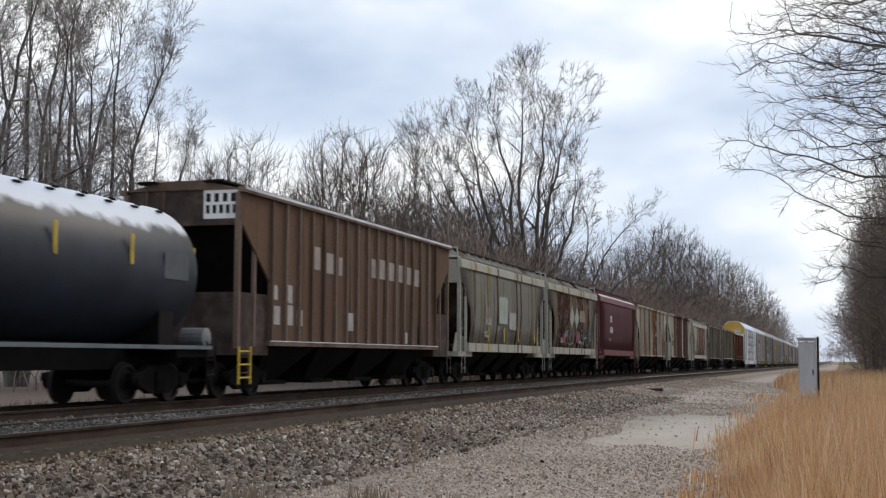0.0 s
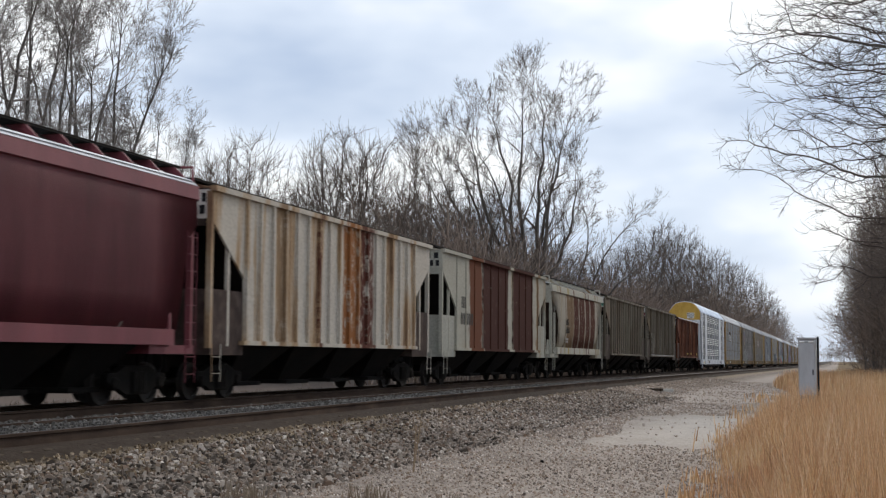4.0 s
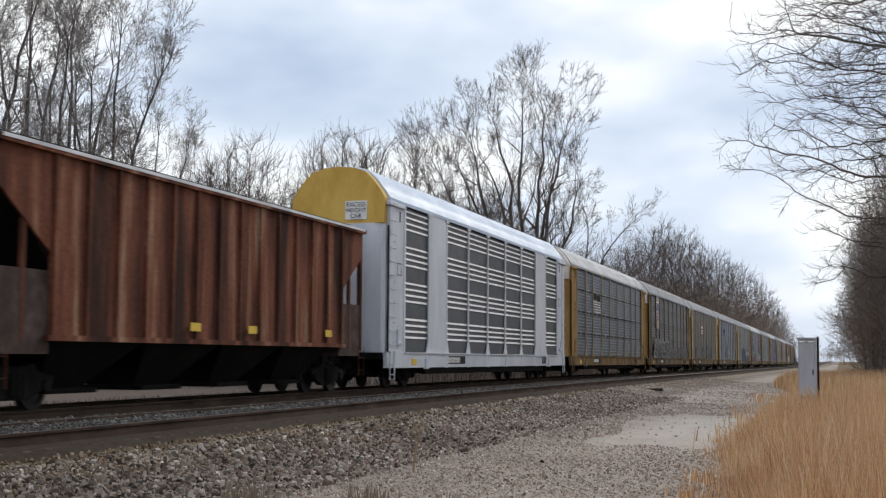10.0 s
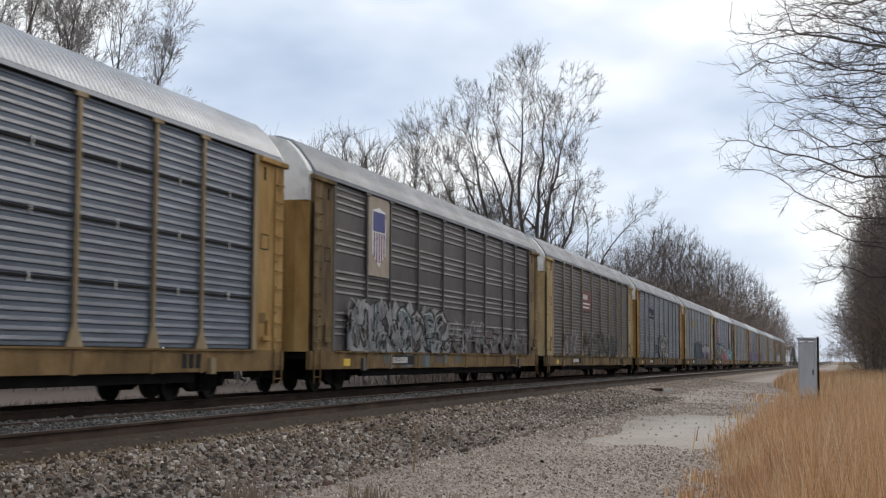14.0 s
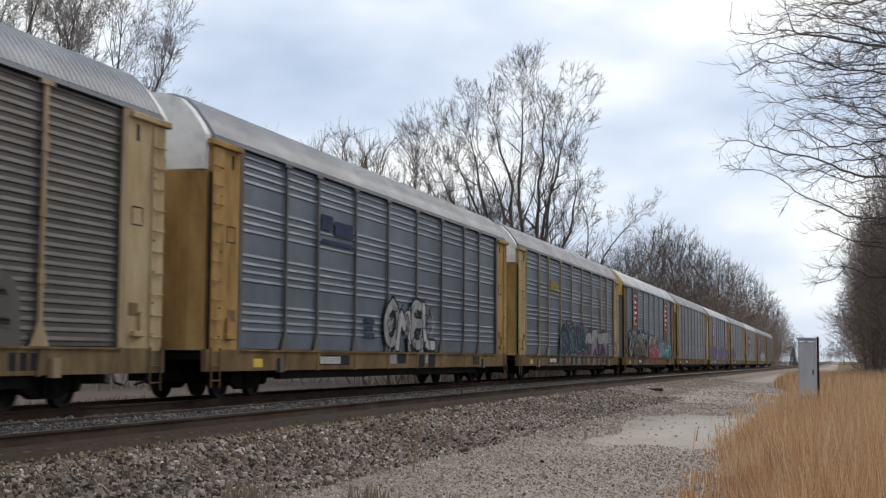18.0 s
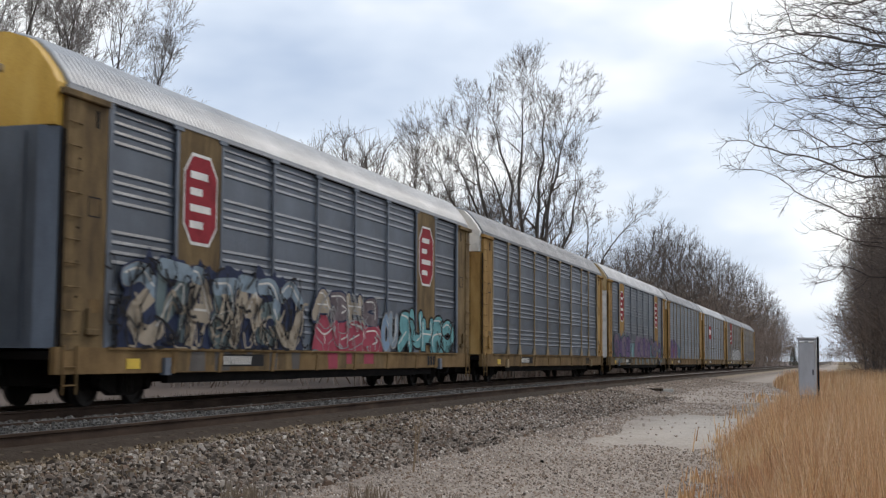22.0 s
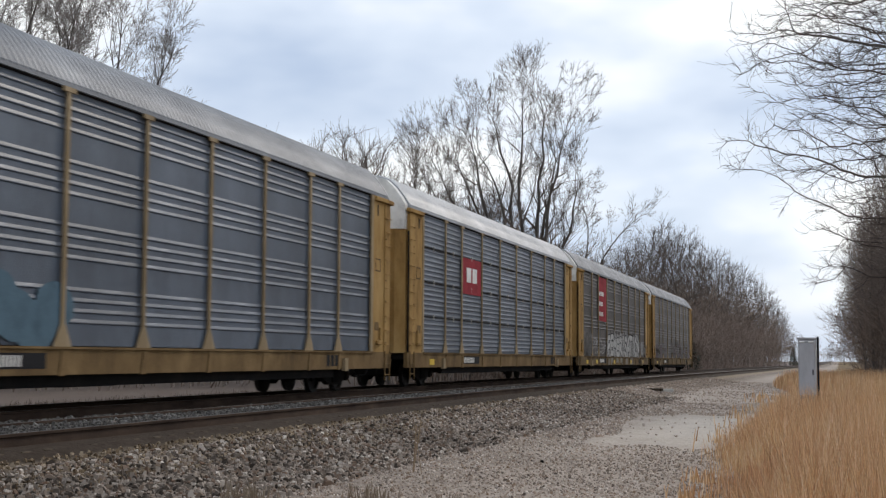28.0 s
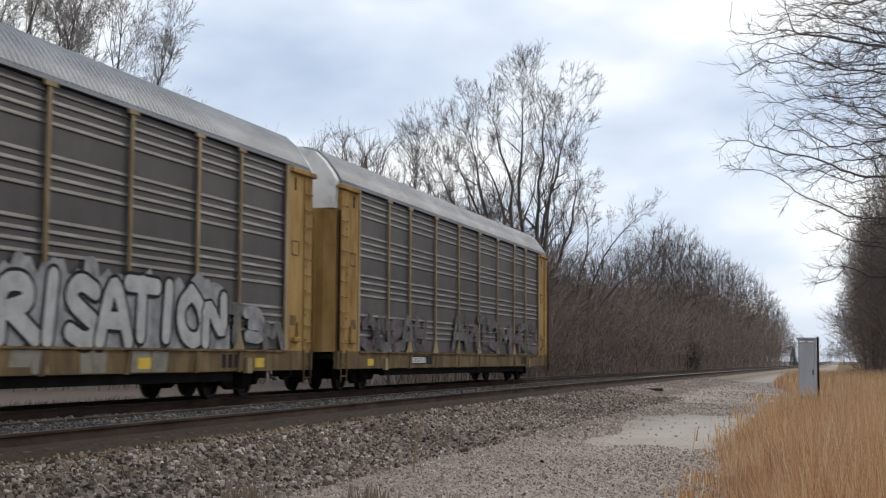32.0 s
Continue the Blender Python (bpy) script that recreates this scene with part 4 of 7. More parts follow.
BROWN = streaked("brown_paint", (0.12, 0.072, 0.05), (0.06, 0.036, 0.025), 0.52, 1.0, (0.14, 0.085, 0.05))
BROWNRIB = streaked("faded_brown_rib", (0.17, 0.122, 0.096), (0.09, 0.058, 0.042), 0.5, 1.5, (0.13, 0.088, 0.066))
couple(tank_car(), 17.5)

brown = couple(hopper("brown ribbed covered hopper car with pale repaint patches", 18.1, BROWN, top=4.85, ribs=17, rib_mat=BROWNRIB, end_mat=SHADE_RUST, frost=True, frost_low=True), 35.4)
RUSTRED, RUSTTAN = (0.09, 0.03, 0.02), (0.22, 0.145, 0.085)
GREYWHITE = banded(streaked("grey_white_paint", (0.4, 0.385, 0.33), (0.22, 0.16, 0.1), 0.4, 2.0, (0.33, 0.29, 0.2)), [(-5.1, -4.95, RUSTTAN), (-3.3, -3.05, (0.34, 0.24, 0.06)), (-1.75, -1.55, RUSTRED), (1.5, 1.75, RUSTRED), (2.25, 2.45, RUSTRED), (4.3, 4.5, RUSTTAN)], 1.0, 0.12, 0.4)
couple(hopper("pale grey round-sided covered hopper with rust streaks", 15.1, GREYWHITE, "round", top=4.55, ribs=8, frame_mat=FROST, low_end=False), 52.1)
RUSTWHITE = banded(streaked("rust_streaked_white", (0.38, 0.35, 0.29), (0.2, 0.11, 0.06), 0.44, 3.0, (0.3, 0.22, 0.15)), [(-4.4, -1.1, RUSTRED), (-1.1, 0.5, RUSTTAN), (0.6, 2.3, RUSTRED), (2.4, 3.1, RUSTTAN), (3.2, 4.1, RUSTRED)], 3.0)
couple(hopper("white round-sided covered hopper stained with rust and graffiti", 14.1, RUSTWHITE, "round", top=4.55, ribs=8, frame_mat=FROST, low_end=False, rib_mat=GREYWHITE, end_mat=GREYWHITE), 66.4)
MAROON = surface("maroon_paint", [(0.105, 0.022, 0.03), (0.155, 0.033, 0.044), (0.2, 0.05, 0.06)], 0.55, scale=(0.3, 1, 0.2), size=1.0, grain=0.2)
couple(hopper("clean maroon round-sided covered hopper", 14.5, MAROON, "round", top=4.6, ribs=0, low_end=False, frame_mat=FROST, frost=True, notch=0.45), 80.5)
CREAMRUST = banded(streaked("cream_rusted", (0.46, 0.42, 0.36), (0.14, 0.075, 0.045), 0.45, 4.0, (0.36, 0.25, 0.15)), [(-4.5, -4.0, RUSTTAN), (-1.9, -1.6, RUSTRED), (0.0, 1.1, (0.25, 0.1, 0.035)), (1.2, 2.4, RUSTRED), (3.5, 3.9, RUSTTAN)], 4.0, 0.25)
couple(hopper("cream ribbed covered hopper with orange rust", 17.2, CREAMRUST, top=4.7, ribs=18, end_mat=SHADE_RUST), 95.8)
PALEGREEN = streaked("pale_green_grey_paint", (0.34, 0.335, 0.29), (0.2, 0.15, 0.1), 0.4, 5.5, (0.29, 0.26, 0.2))
BLOTCH = banded(streaked("blotched_rust", (0.36, 0.345, 0.29), (0.17, 0.1, 0.06), 0.44, 5.0, (0.3, 0.24, 0.17)), [(-4.8, -3.1, (0.13, 0.05, 0.028)), (-3.0, 1.05, (0.05, 0.016, 0.012)), (1.8, 5.6, (0.05, 0.016, 0.012)), (6.3, 6.8, RUSTTAN)], 5.0, 0.55, 0.34)
couple(hopper("pale green-white covered hopper with large dark rust patches", 17.9, BLOTCH, top=4.72, ribs=12, low_end=True, end_mat=PALEGREEN, rib_out=0.03), 113.5)
RUSTBAND = banded(streaked("rust_banded_white", (0.42, 0.385, 0.32), (0.28, 0.2, 0.12), 0.42, 6.0, (0.36, 0.3, 0.22)), [(-3.3, -1.6, RUSTTAN), (-1.5, -0.2, RUSTRED), (-0.05, 1.5, RUSTRED), (1.7, 2.9, RUSTRED), (3.1, 4.5, RUSTRED)], 6.0, 0.3, 0.4)
couple(hopper("white round-sided covered hopper streaked deep with rust", 14.9, RUSTBAND, "round", top=4.5, ribs=8, frame_mat=FROST, low_end=False, rib_mat=GREYWHITE, end_mat=GREYWHITE), 129.9)
OLIVE = streaked("olive_grey_paint", (0.2, 0.168, 0.13), (0.085, 0.066, 0.05), 0.52, 7.0, (0.15, 0.11, 0.078))
DUSTRIB = streaked("dusty_rib", (0.2, 0.178, 0.145), (0.12, 0.1, 0.075), 0.5, 7.5)
couple(hopper("grimy olive-grey ribbed covered hopper", 17.1, OLIVE, top=4.7, ribs=17, rib_mat=DUSTRIB, end_mat=SHADE_RUST), 146.0)
OLIVE2 = surface("tan_grey_paint", [(0.085, 0.066, 0.044), (0.12, 0.095, 0.062), (0.15, 0.105, 0.065), (0.22, 0.19, 0.15)], 0.9, scale=(0.3, 0.9, 0.22), size=1.1, stops=[0.4, 0.48, 0.53, 0.6], fine=14, grain=0.4, seed=8.0, detail=7)
couple(hopper("dusty tan-grey ribbed covered hopper with repaint patches", 18.1, OLIVE2, top=4.75, ribs=18, rib_mat=DUSTRIB, frost_low=True, end_mat=SHADE_RUST), 163.7)
REDRUST = surface("red_brown_rust", [(0.034, 0.016, 0.012), (0.09, 0.034, 0.021), (0.17, 0.062, 0.036), (0.3, 0.2, 0.13)], 0.9, scale=(0.3, 1.5, 0.16), size=1.0, stops=[0.38, 0.47, 0.57, 0.68], fine=14, grain=0.5, seed=9.0, detail=8, bump=0.1)
couple(hopper("red-brown rusted ribbed covered hopper with yellow tags", 18.5, REDRUST, top=4.6, ribs=14, end_mat=SHADE_RUST, frost=True), 182.1)



# ---- painted shapes: signs and graffiti ----
def rounded(pts, times=2):
    """Corners of a line cut off again and again."""
    for k in range(times):
        out = [pts[0]]
        for (ya, za), (yb, zb) in zip(pts, pts[1:]):
            out += [(ya * 0.75 + yb * 0.25, za * 0.75 + zb * 0.25), (ya * 0.25 + yb * 0.75, za * 0.25 + zb * 0.75)]
        pts = out + [pts[-1]]
    return pts


def stroke(bm, pts, r, x, n=6):
    """A thick painted band along rounded points in (y, z), with round ends."""
    pts = rounded(pts)
    left, right = [], []
    for i, (y, z) in enumerate(pts):
        (ya, za), (yb, zb) = pts[max(0, i - 1)], pts[min(len(pts) - 1, i + 1)]
        d = math.hypot(yb - ya, zb - za) or 1.0
        ny, nz = -(zb - za) / d, (yb - ya) / d
        left.append(bm.verts.new((x + 0.00004 * i, y + ny * r, z + nz * r)))
        right.append(bm.verts.new((x + 0.00004 * i, y - ny * r, z - nz * r)))
    for i in range(len(pts) - 1):
        bm.faces.new((right[i], right[i + 1], left[i + 1], left[i]))
    for (y, z), a, b, turn in ((pts[0], left[0], right[0], 1), (pts[-1], right[-1], left[-1], 1)):
        t0 = math.atan2(a.co.z - z, a.co.y - y)
        cap = [bm.verts.new((x, y + r * math.cos(t0 + math.pi * k / n), z + r * math.sin(t0 + math.pi * k / n))) for k in range(1, n)]
        bm.faces.new([a] + cap + [b])


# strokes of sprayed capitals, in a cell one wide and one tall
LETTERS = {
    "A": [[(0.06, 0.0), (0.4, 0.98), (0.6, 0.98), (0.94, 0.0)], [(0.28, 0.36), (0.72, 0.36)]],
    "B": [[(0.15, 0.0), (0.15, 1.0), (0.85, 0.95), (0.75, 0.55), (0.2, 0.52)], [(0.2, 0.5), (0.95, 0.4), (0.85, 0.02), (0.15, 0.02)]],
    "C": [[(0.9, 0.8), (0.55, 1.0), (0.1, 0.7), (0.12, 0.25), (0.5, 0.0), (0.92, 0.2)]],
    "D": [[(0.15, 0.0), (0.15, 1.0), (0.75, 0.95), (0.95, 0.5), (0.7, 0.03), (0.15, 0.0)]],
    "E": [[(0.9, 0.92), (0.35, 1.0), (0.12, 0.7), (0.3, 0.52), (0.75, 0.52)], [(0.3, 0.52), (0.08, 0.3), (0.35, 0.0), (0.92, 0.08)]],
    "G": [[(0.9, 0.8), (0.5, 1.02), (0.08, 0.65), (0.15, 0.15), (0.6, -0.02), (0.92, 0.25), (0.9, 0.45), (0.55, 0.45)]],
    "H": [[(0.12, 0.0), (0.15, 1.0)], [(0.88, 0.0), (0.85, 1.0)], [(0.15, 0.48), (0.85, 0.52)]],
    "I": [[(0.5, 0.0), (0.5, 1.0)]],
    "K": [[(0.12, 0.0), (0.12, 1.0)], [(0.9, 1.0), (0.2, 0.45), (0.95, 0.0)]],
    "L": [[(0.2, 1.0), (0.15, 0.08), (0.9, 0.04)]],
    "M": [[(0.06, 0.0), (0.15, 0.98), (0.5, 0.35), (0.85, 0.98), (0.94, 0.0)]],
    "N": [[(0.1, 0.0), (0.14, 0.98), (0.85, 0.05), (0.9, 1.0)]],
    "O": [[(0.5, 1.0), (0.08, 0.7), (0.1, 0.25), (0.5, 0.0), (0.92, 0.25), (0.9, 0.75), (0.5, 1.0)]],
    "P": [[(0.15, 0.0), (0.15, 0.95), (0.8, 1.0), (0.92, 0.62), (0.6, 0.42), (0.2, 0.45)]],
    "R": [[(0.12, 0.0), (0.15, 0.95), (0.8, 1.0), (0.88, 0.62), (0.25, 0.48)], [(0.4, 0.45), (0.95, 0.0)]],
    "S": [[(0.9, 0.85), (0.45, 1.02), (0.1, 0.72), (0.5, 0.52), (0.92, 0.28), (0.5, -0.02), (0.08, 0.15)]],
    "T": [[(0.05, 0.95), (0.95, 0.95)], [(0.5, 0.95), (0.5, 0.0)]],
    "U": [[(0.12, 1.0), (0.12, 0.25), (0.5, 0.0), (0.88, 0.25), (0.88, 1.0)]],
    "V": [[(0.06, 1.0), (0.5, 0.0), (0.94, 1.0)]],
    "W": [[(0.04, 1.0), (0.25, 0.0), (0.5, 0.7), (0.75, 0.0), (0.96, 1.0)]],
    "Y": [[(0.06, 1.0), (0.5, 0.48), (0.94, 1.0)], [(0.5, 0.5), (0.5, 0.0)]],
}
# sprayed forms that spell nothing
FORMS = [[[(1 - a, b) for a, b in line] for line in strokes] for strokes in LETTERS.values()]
PAINTED = SIDE + 0.046          # sprayed paint runs over the posts as well


def graffiti(car, signs, y0, y1, z0, z1, fill, edge, thick=0.15, x=None, under=None, label="spray-painted lettering", seed=1, rim=0.05, top_fill=None, wild=0.1, shine=True):
    """A row of fat sprayed letters or forms that overlap, each with a dark rim and a thin highlight."""
    x = x if x is not None else PAINTED
    r = random.Random(seed)
    n = len(signs)
    w = (y1 - y0) / n
    if under:
        bm = bmesh.new()
        m = n * 7
        lo = [bm.verts.new((x - 0.002, y0 - 0.3 + (y1 - y0 + 0.6) * i / m, z0 - 0.06 + r.uniform(-0.12, 0.1))) for i in range(m + 1)]
        hi = [bm.verts.new((x - 0.002, v.co.y + r.uniform(-0.05, 0.05), z0 + (z1 - z0) * min(1.0, (i + 0.7) / 4, (m - i + 0.7) / 4) ** 0.6 + 0.1 * math.sin(i * 0.9 + seed) + r.uniform(-0.1, 0.2))) for i, v in enumerate(lo)]
        for i in range(m):
            bm.faces.new((lo[i], lo[i + 1], hi[i + 1], hi[i]))
        part("spray_ground", bm, under, car, "sprayed colour behind the lettering")
    ghostly = fill[0] in (GHOST, GHOST2, FAINT)
    for i, ch in enumerate(signs):
        dz, lean, k = r.uniform(-wild, wild), r.uniform(-0.2, 0.2), r.uniform(0.9, 1.08)
        outer, inner, light, cap = bmesh.new(), bmesh.new(), bmesh.new(), bmesh.new()
        t = min(thick, w * 0.27)
        xo = x + 0.003 * i
        for j, line in enumerate(FORMS[ch] if isinstance(ch, int) else LETTERS[ch]):
            pts = [(y0 + w * (i - 0.06 + 1.12 * (a + lean * (b - 0.5))) + r.uniform(-0.03, 0.03) * w, z0 + t + dz + (z1 - z0 - 2 * t) * b * k + r.uniform(-0.03, 0.03)) for a, b in line]
            stroke(outer, pts, t + rim, xo + 0.0002 * j)
            stroke(inner, pts, t, xo + 0.0016 + 0.0002 * j)
            stroke(light, [(a - t * 0.4, b + t * 0.35) for a, b in pts[:3]], t * 0.12, xo + 0.0026 + 0.0002 * j)
            high = [p for p in pts if p[1] > z0 + 0.55 * (z1 - z0)]
            if top_fill and len(high) > 1:
                stroke(cap, high, t * 0.96, xo + 0.0021 + 0.0002 * j)
        if not ghostly:
            part("outline_paint", outer, edge, car)
        else:
            outer.free()
        part("fill_paint", inner, fill[i % len(fill)], car, ("faded " if ghostly else "") + label)
        if top_fill and len(cap.faces):
            part("upper_paint", cap, top_fill, car, "paler upper half of a sprayed letter")
        else:
            cap.free()
        if shine and not ghostly:
            part("highlight_paint", light, OFFWHITE, car)
        else:
            light.free()


def scrawl(car, y0, y1, z0, z1, mat, count, seed, r=0.022, x=None):
    """Thin sprayed lines with no words in them, over or between the letters."""
    q = random.Random(seed)
    bm = bmesh.new()
    x = PAINTED + 0.045 if x is None else x
    for i in range(count):
        y, z = q.uniform(y0, y1), q.uniform(z0, z1 - 0.2)
        pts = [(y, z)]
        for k in range(q.randint(2, 4)):
            pts.append((pts[-1][0] + q.uniform(-0.35, 0.4), min(z1, max(z0, pts[-1][1] + q.uniform(-0.55, 0.6)))))
        stroke(bm, pts, r * q.uniform(0.6, 1.3), x + 0.0008 * i)
    tagged(part("spray_scrawl", bm, mat, car, "thin sprayed lines"), kind="stuff")


def sill_paint(car, y0, y1, mats, seed):
    """Where the sprayed letters run on over the side sill: blocks of paint with dark lines between."""
    q = random.Random(seed)
    y = y0
    i = 0
    while y < y1:
        w = q.uniform(0.35, 0.95)
        low = SILL0 + q.choice((0.02, 0.02, 0.14))
        part("sill_spray", prism_x(bmesh.new(), [(y, low), (y + w - 0.05, low), (y + w - 0.05 + q.uniform(-0.08, 0.08), SILL1 - 0.05), (y + q.uniform(-0.08, 0.08), SILL1 - 0.05)], SIDE + 0.061, SIDE + 0.0625), mats[i % len(mats)], car, "sprayed paint on the sill")
        y += w
        i += 1


def spray(car, spots, mat, x=None):
    """Soft-edged sprayed patches, rows of (y, z, radius)."""
    bm = bmesh.new()
    for i, (y, z, r) in enumerate(spots):
        bm.faces.new([bm.verts.new(((x or SIDE + 0.002) + 0.0006 * i, y + r * math.cos(a * 0.35) * (1 + 0.08 * math.sin(3 * a)), z + r * 0.75 * math.sin(a * 0.35))) for a in range(18)])
    tagged(part("spray_patch", bm, mat, car, "patch of sprayed paint"), kind="stuff")


def board(car, name, y0, y1, z0, z1, mat, x=None, label=""):
    x = SIDE + 0.006 if x is None else x
    return part(name, boxes((x, x + 0.006, y0, y1, z0, z1)), mat, car, label)


def octagon(car, y, z, h):
    for k, (r, mat, nm) in enumerate(((h, WHITE, "sign_border"), (h * 0.93, SIGNRED, "sign_face"))):
        bm = bmesh.new()
        c = r * 0.42
        out = [(y - c, z + r), (y + c, z + r), (y + r * 0.78, z + r - c), (y + r * 0.78, z - r + c), (y + c, z - r), (y - c, z - r), (y - r * 0.78, z - r + c), (y - r * 0.78, z + r - c)]
        prism_x(bm, out, SIDE + 0.032 + 0.006 * k, SIDE + 0.036 + 0.006 * k)
        part(nm, bm, mat, car, "red octagonal sign with a white rim" if k == 0 else "")
    for i in range(4):
        wd = h * (0.8, 0.55, 0.95, 0.6)[i]
        zc = z + h * (0.52 - 0.36 * i)
        part("lettering_bar", boxes((SIDE + 0.044, SIDE + 0.047, y - h * 0.5, y - h * 0.5 + wd, zc - h * 0.08, zc + h * 0.08)), WHITE, car)


TEALGREY = plain("grey_teal_spray", (0.13, 0.17, 0.175), 0.9)
DEEPTEAL = plain("deep_teal_spray", (0.022, 0.045, 0.055), 0.9)
PLUM = plain("plum_spray", (0.065, 0.045, 0.062), 0.9)
MAUVEGREY = plain("grey_mauve_spray", (0.2, 0.16, 0.215), 0.9)
DULLVIOLET = plain("dull_violet_spray", (0.15, 0.105, 0.22), 0.9)
CREAMGREY = plain("grimy_cream_spray", (0.24, 0.22, 0.18), 0.9)
SOOTPAINT = plain("soot_spray", (0.018, 0.018, 0.02), 0.9)
AQUA = plain("aqua_spray", (0.14, 0.33, 0.35), 0.9)
SKYBLUE = plain("blue_spray", (0.2, 0.29, 0.4), 0.9)
PALEBLUE = plain("pale_blue_spray", (0.22, 0.28, 0.33), 0.9)
NAVY = plain("navy_spray", (0.03, 0.04, 0.08), 0.9)
CREAM = plain("cream_spray", (0.34, 0.29, 0.225), 0.9)
RASPBERRY = plain("red_spray", (0.32, 0.06, 0.09), 0.9)
CHROME = surface("silver_spray", [(0.17, 0.17, 0.17), (0.27, 0.27, 0.27), (0.38, 0.38, 0.375)], 0.88, size=3)
WHITESPRAY = surface("white_spray", [(0.32, 0.32, 0.31), (0.42, 0.42, 0.41), (0.5, 0.5, 0.49)], 0.88, size=3)
GHOST = surface("faded_spray", [(0.07, 0.066, 0.063), (0.125, 0.12, 0.115), (0.2, 0.193, 0.188)], 0.88, size=4)
GHOST2 = surface("faded_mauve_spray", [(0.08, 0.064, 0.07), (0.13, 0.105, 0.115), (0.19, 0.16, 0.17)], 0.88, size=4)
FAINT = plain("nearly_gone_spray", (0.078, 0.073, 0.07), 0.9)
TANSHEET = plain("tan_sheet", (0.33, 0.27, 0.21), 0.7)
SHIELDBLUE = plain("shield_blue", (0.05, 0.06, 0.2), 0.6)
CREAMYELLOW = plain("pale_yellow_paint", (0.3, 0.24, 0.05), 0.88)
ENDYELLOW = surface("bright_end_yellow", [(0.46, 0.27, 0.035), (0.6, 0.36, 0.06), (0.68, 0.45, 0.1)], 0.6, scale=(1, 1, 0.4), size=1.4)

PITCH, FIRST = 28.2, 206.05
SLACK = (-0.2, -0.28, -0.3, -0.33, -0.22, -0.1, 0.0, 0.0, 0.12, -0.08, -0.2, -0.38, -0.32)   # play in the couplers


def rack(k, label, *a, **kw):
    return couple(autorack(label, *a, **kw), FIRST + k * PITCH + SLACK[k])


silver = rack(0, "bright silver autorack with slate panels and a yellow end", SLATE, WHITE, SILVER, ROOF_BLUE, top_mat=ENDYELLOW, solid=(1, 7))
sign = part("end_sign", boxes((0.25, 0.95, -HALF - 0.1, -HALF - 0.085, 5.15, 5.72)), WHITE, silver, "white sign board on the yellow end")
for i, word in enumerate(("EXCESS", "HEIGHT", "CAR")):
    cu = bpy.data.curves.new("sign_text", "FONT")
    cu.body, cu.size, cu.align_x, cu.extrude = word, 0.19, "CENTER", 0.002
    cu.materials.append(INK)
    ob = new("sign_text", cu)
    ob.parent = sign
    ob.matrix_basis = Matrix.Translation((0.6, -HALF - 0.105, 5.54 - 0.175 * i)) @ Euler((radians(90), 0, 0)).to_matrix().to_4x4()
part("lower_end_door", boxes((-SIDE + 0.1, SIDE - 0.1, -HALF - 0.14, -HALF - 0.06, SILL1, 4.8)), SILVER, silver, "silver lower end door")

ns = rack(1, "grey panelled autorack with ochre frame and ends", GALV, RIB_DENSE, TTYELLOW, ROOF, style="dense", slots=True, joint_mat=None)
for i in range(5):
    board(ns, "logo_stripe", -6.75 + 0.12 * i, -4.5 + 0.05 * i, 4.15 - 0.14 * i, 4.2 - 0.14 * i, WHITE)
board(ns, "logo_block", -6.6, -5.6, 4.3, 4.62, INK)
board(ns, "logo_block", -5.5, -4.5, 4.22, 4.56, INK)

up = rack(2, "grimy brown-grey autorack with graffiti and a tall shield sign", GALV_BROWN, RIB_BROWN, TTDULL, ROOF_DULL, post_mat=GALV_BROWN, door_mat=TTYELLOW)
board(up, "sign_plate", -8.9, -7.05, 3.35, 5.7, TANSHEET, label="tan painted sign plate")
bm = bmesh.new()
prism_x(bm, [(-8.55, 5.3), (-8.0, 5.4), (-7.45, 5.3), (-7.38, 4.8), (-7.45, 4.0), (-8.0, 3.62), (-8.55, 4.0), (-8.62, 4.8)], SIDE + 0.014, SIDE + 0.018)
part("shield", bm, WHITE, up, "shield shaped logo")
board(up, "shield_band", -8.52, -7.48, 4.68, 5.26, SHIELDBLUE, SIDE + 0.02)
for i in range(5):
    board(up, "shield_stripe", -8.45 + 0.21 * i, -8.36 + 0.21 * i, 3.9 if i in (0, 4) else 3.76, 4.64, SIGNRED if i % 2 else SHIELDBLUE, SIDE + 0.02)
graffiti(up, (19, 7, 10, 2, 2, 1, 15,), -10.3, -1.0, 1.14, 2.5, [GALV_DARK, TEALGREY], SOOTPAINT, 0.13, under=CHROME, seed=2)
scrawl(up, -10.6, -0.6, 1.14, 2.6, CHROME, 90, 40, 0.03)
scrawl(up, -10.4, -1.0, 1.14, 2.4, INK, 45, 41, 0.026)
sill_paint(up, -8.5, 0.5, [TTDULL, GALV_DARK, TEALGREY], 2)
graffiti(up, (17, 16, 6, 4, 14, 12, 1, 11,), -0.2, 10.8, 1.14, 2.1, [GHOST, GHOST2], GALV_DARK, 0.1, seed=3)
scrawl(up, 0.0, 10.8, 1.14, 2.3, CHROME, 26, 42, 0.028)

cr = rack(3, "dark sooty autorack with a small maroon and white sign", GALV_DARK, RIB_DARK, TTTAN, ROOF_DULL, style="dense", post_mat=POSTTAN, sill_mat=TTDULL, slots=False, joint_mat=POSTTAN)
board(cr, "sign_plate", -4.0, -1.55, 3.55, 4.62, plain("maroon_sign", (0.13, 0.03, 0.035), 0.6), label="maroon sign plate")
board(cr, "sign_stripe", -3.9, -2.0, 3.9, 3.98, WHITE, SIDE + 0.014)
board(cr, "sign_stripe", -3.9, -2.1, 3.7, 3.78, WHITE, SIDE + 0.014)
bars("sign_lettering", cr, -3.85, 4.42, (7,), 0.26, WHITE, SIDE + 0.014)
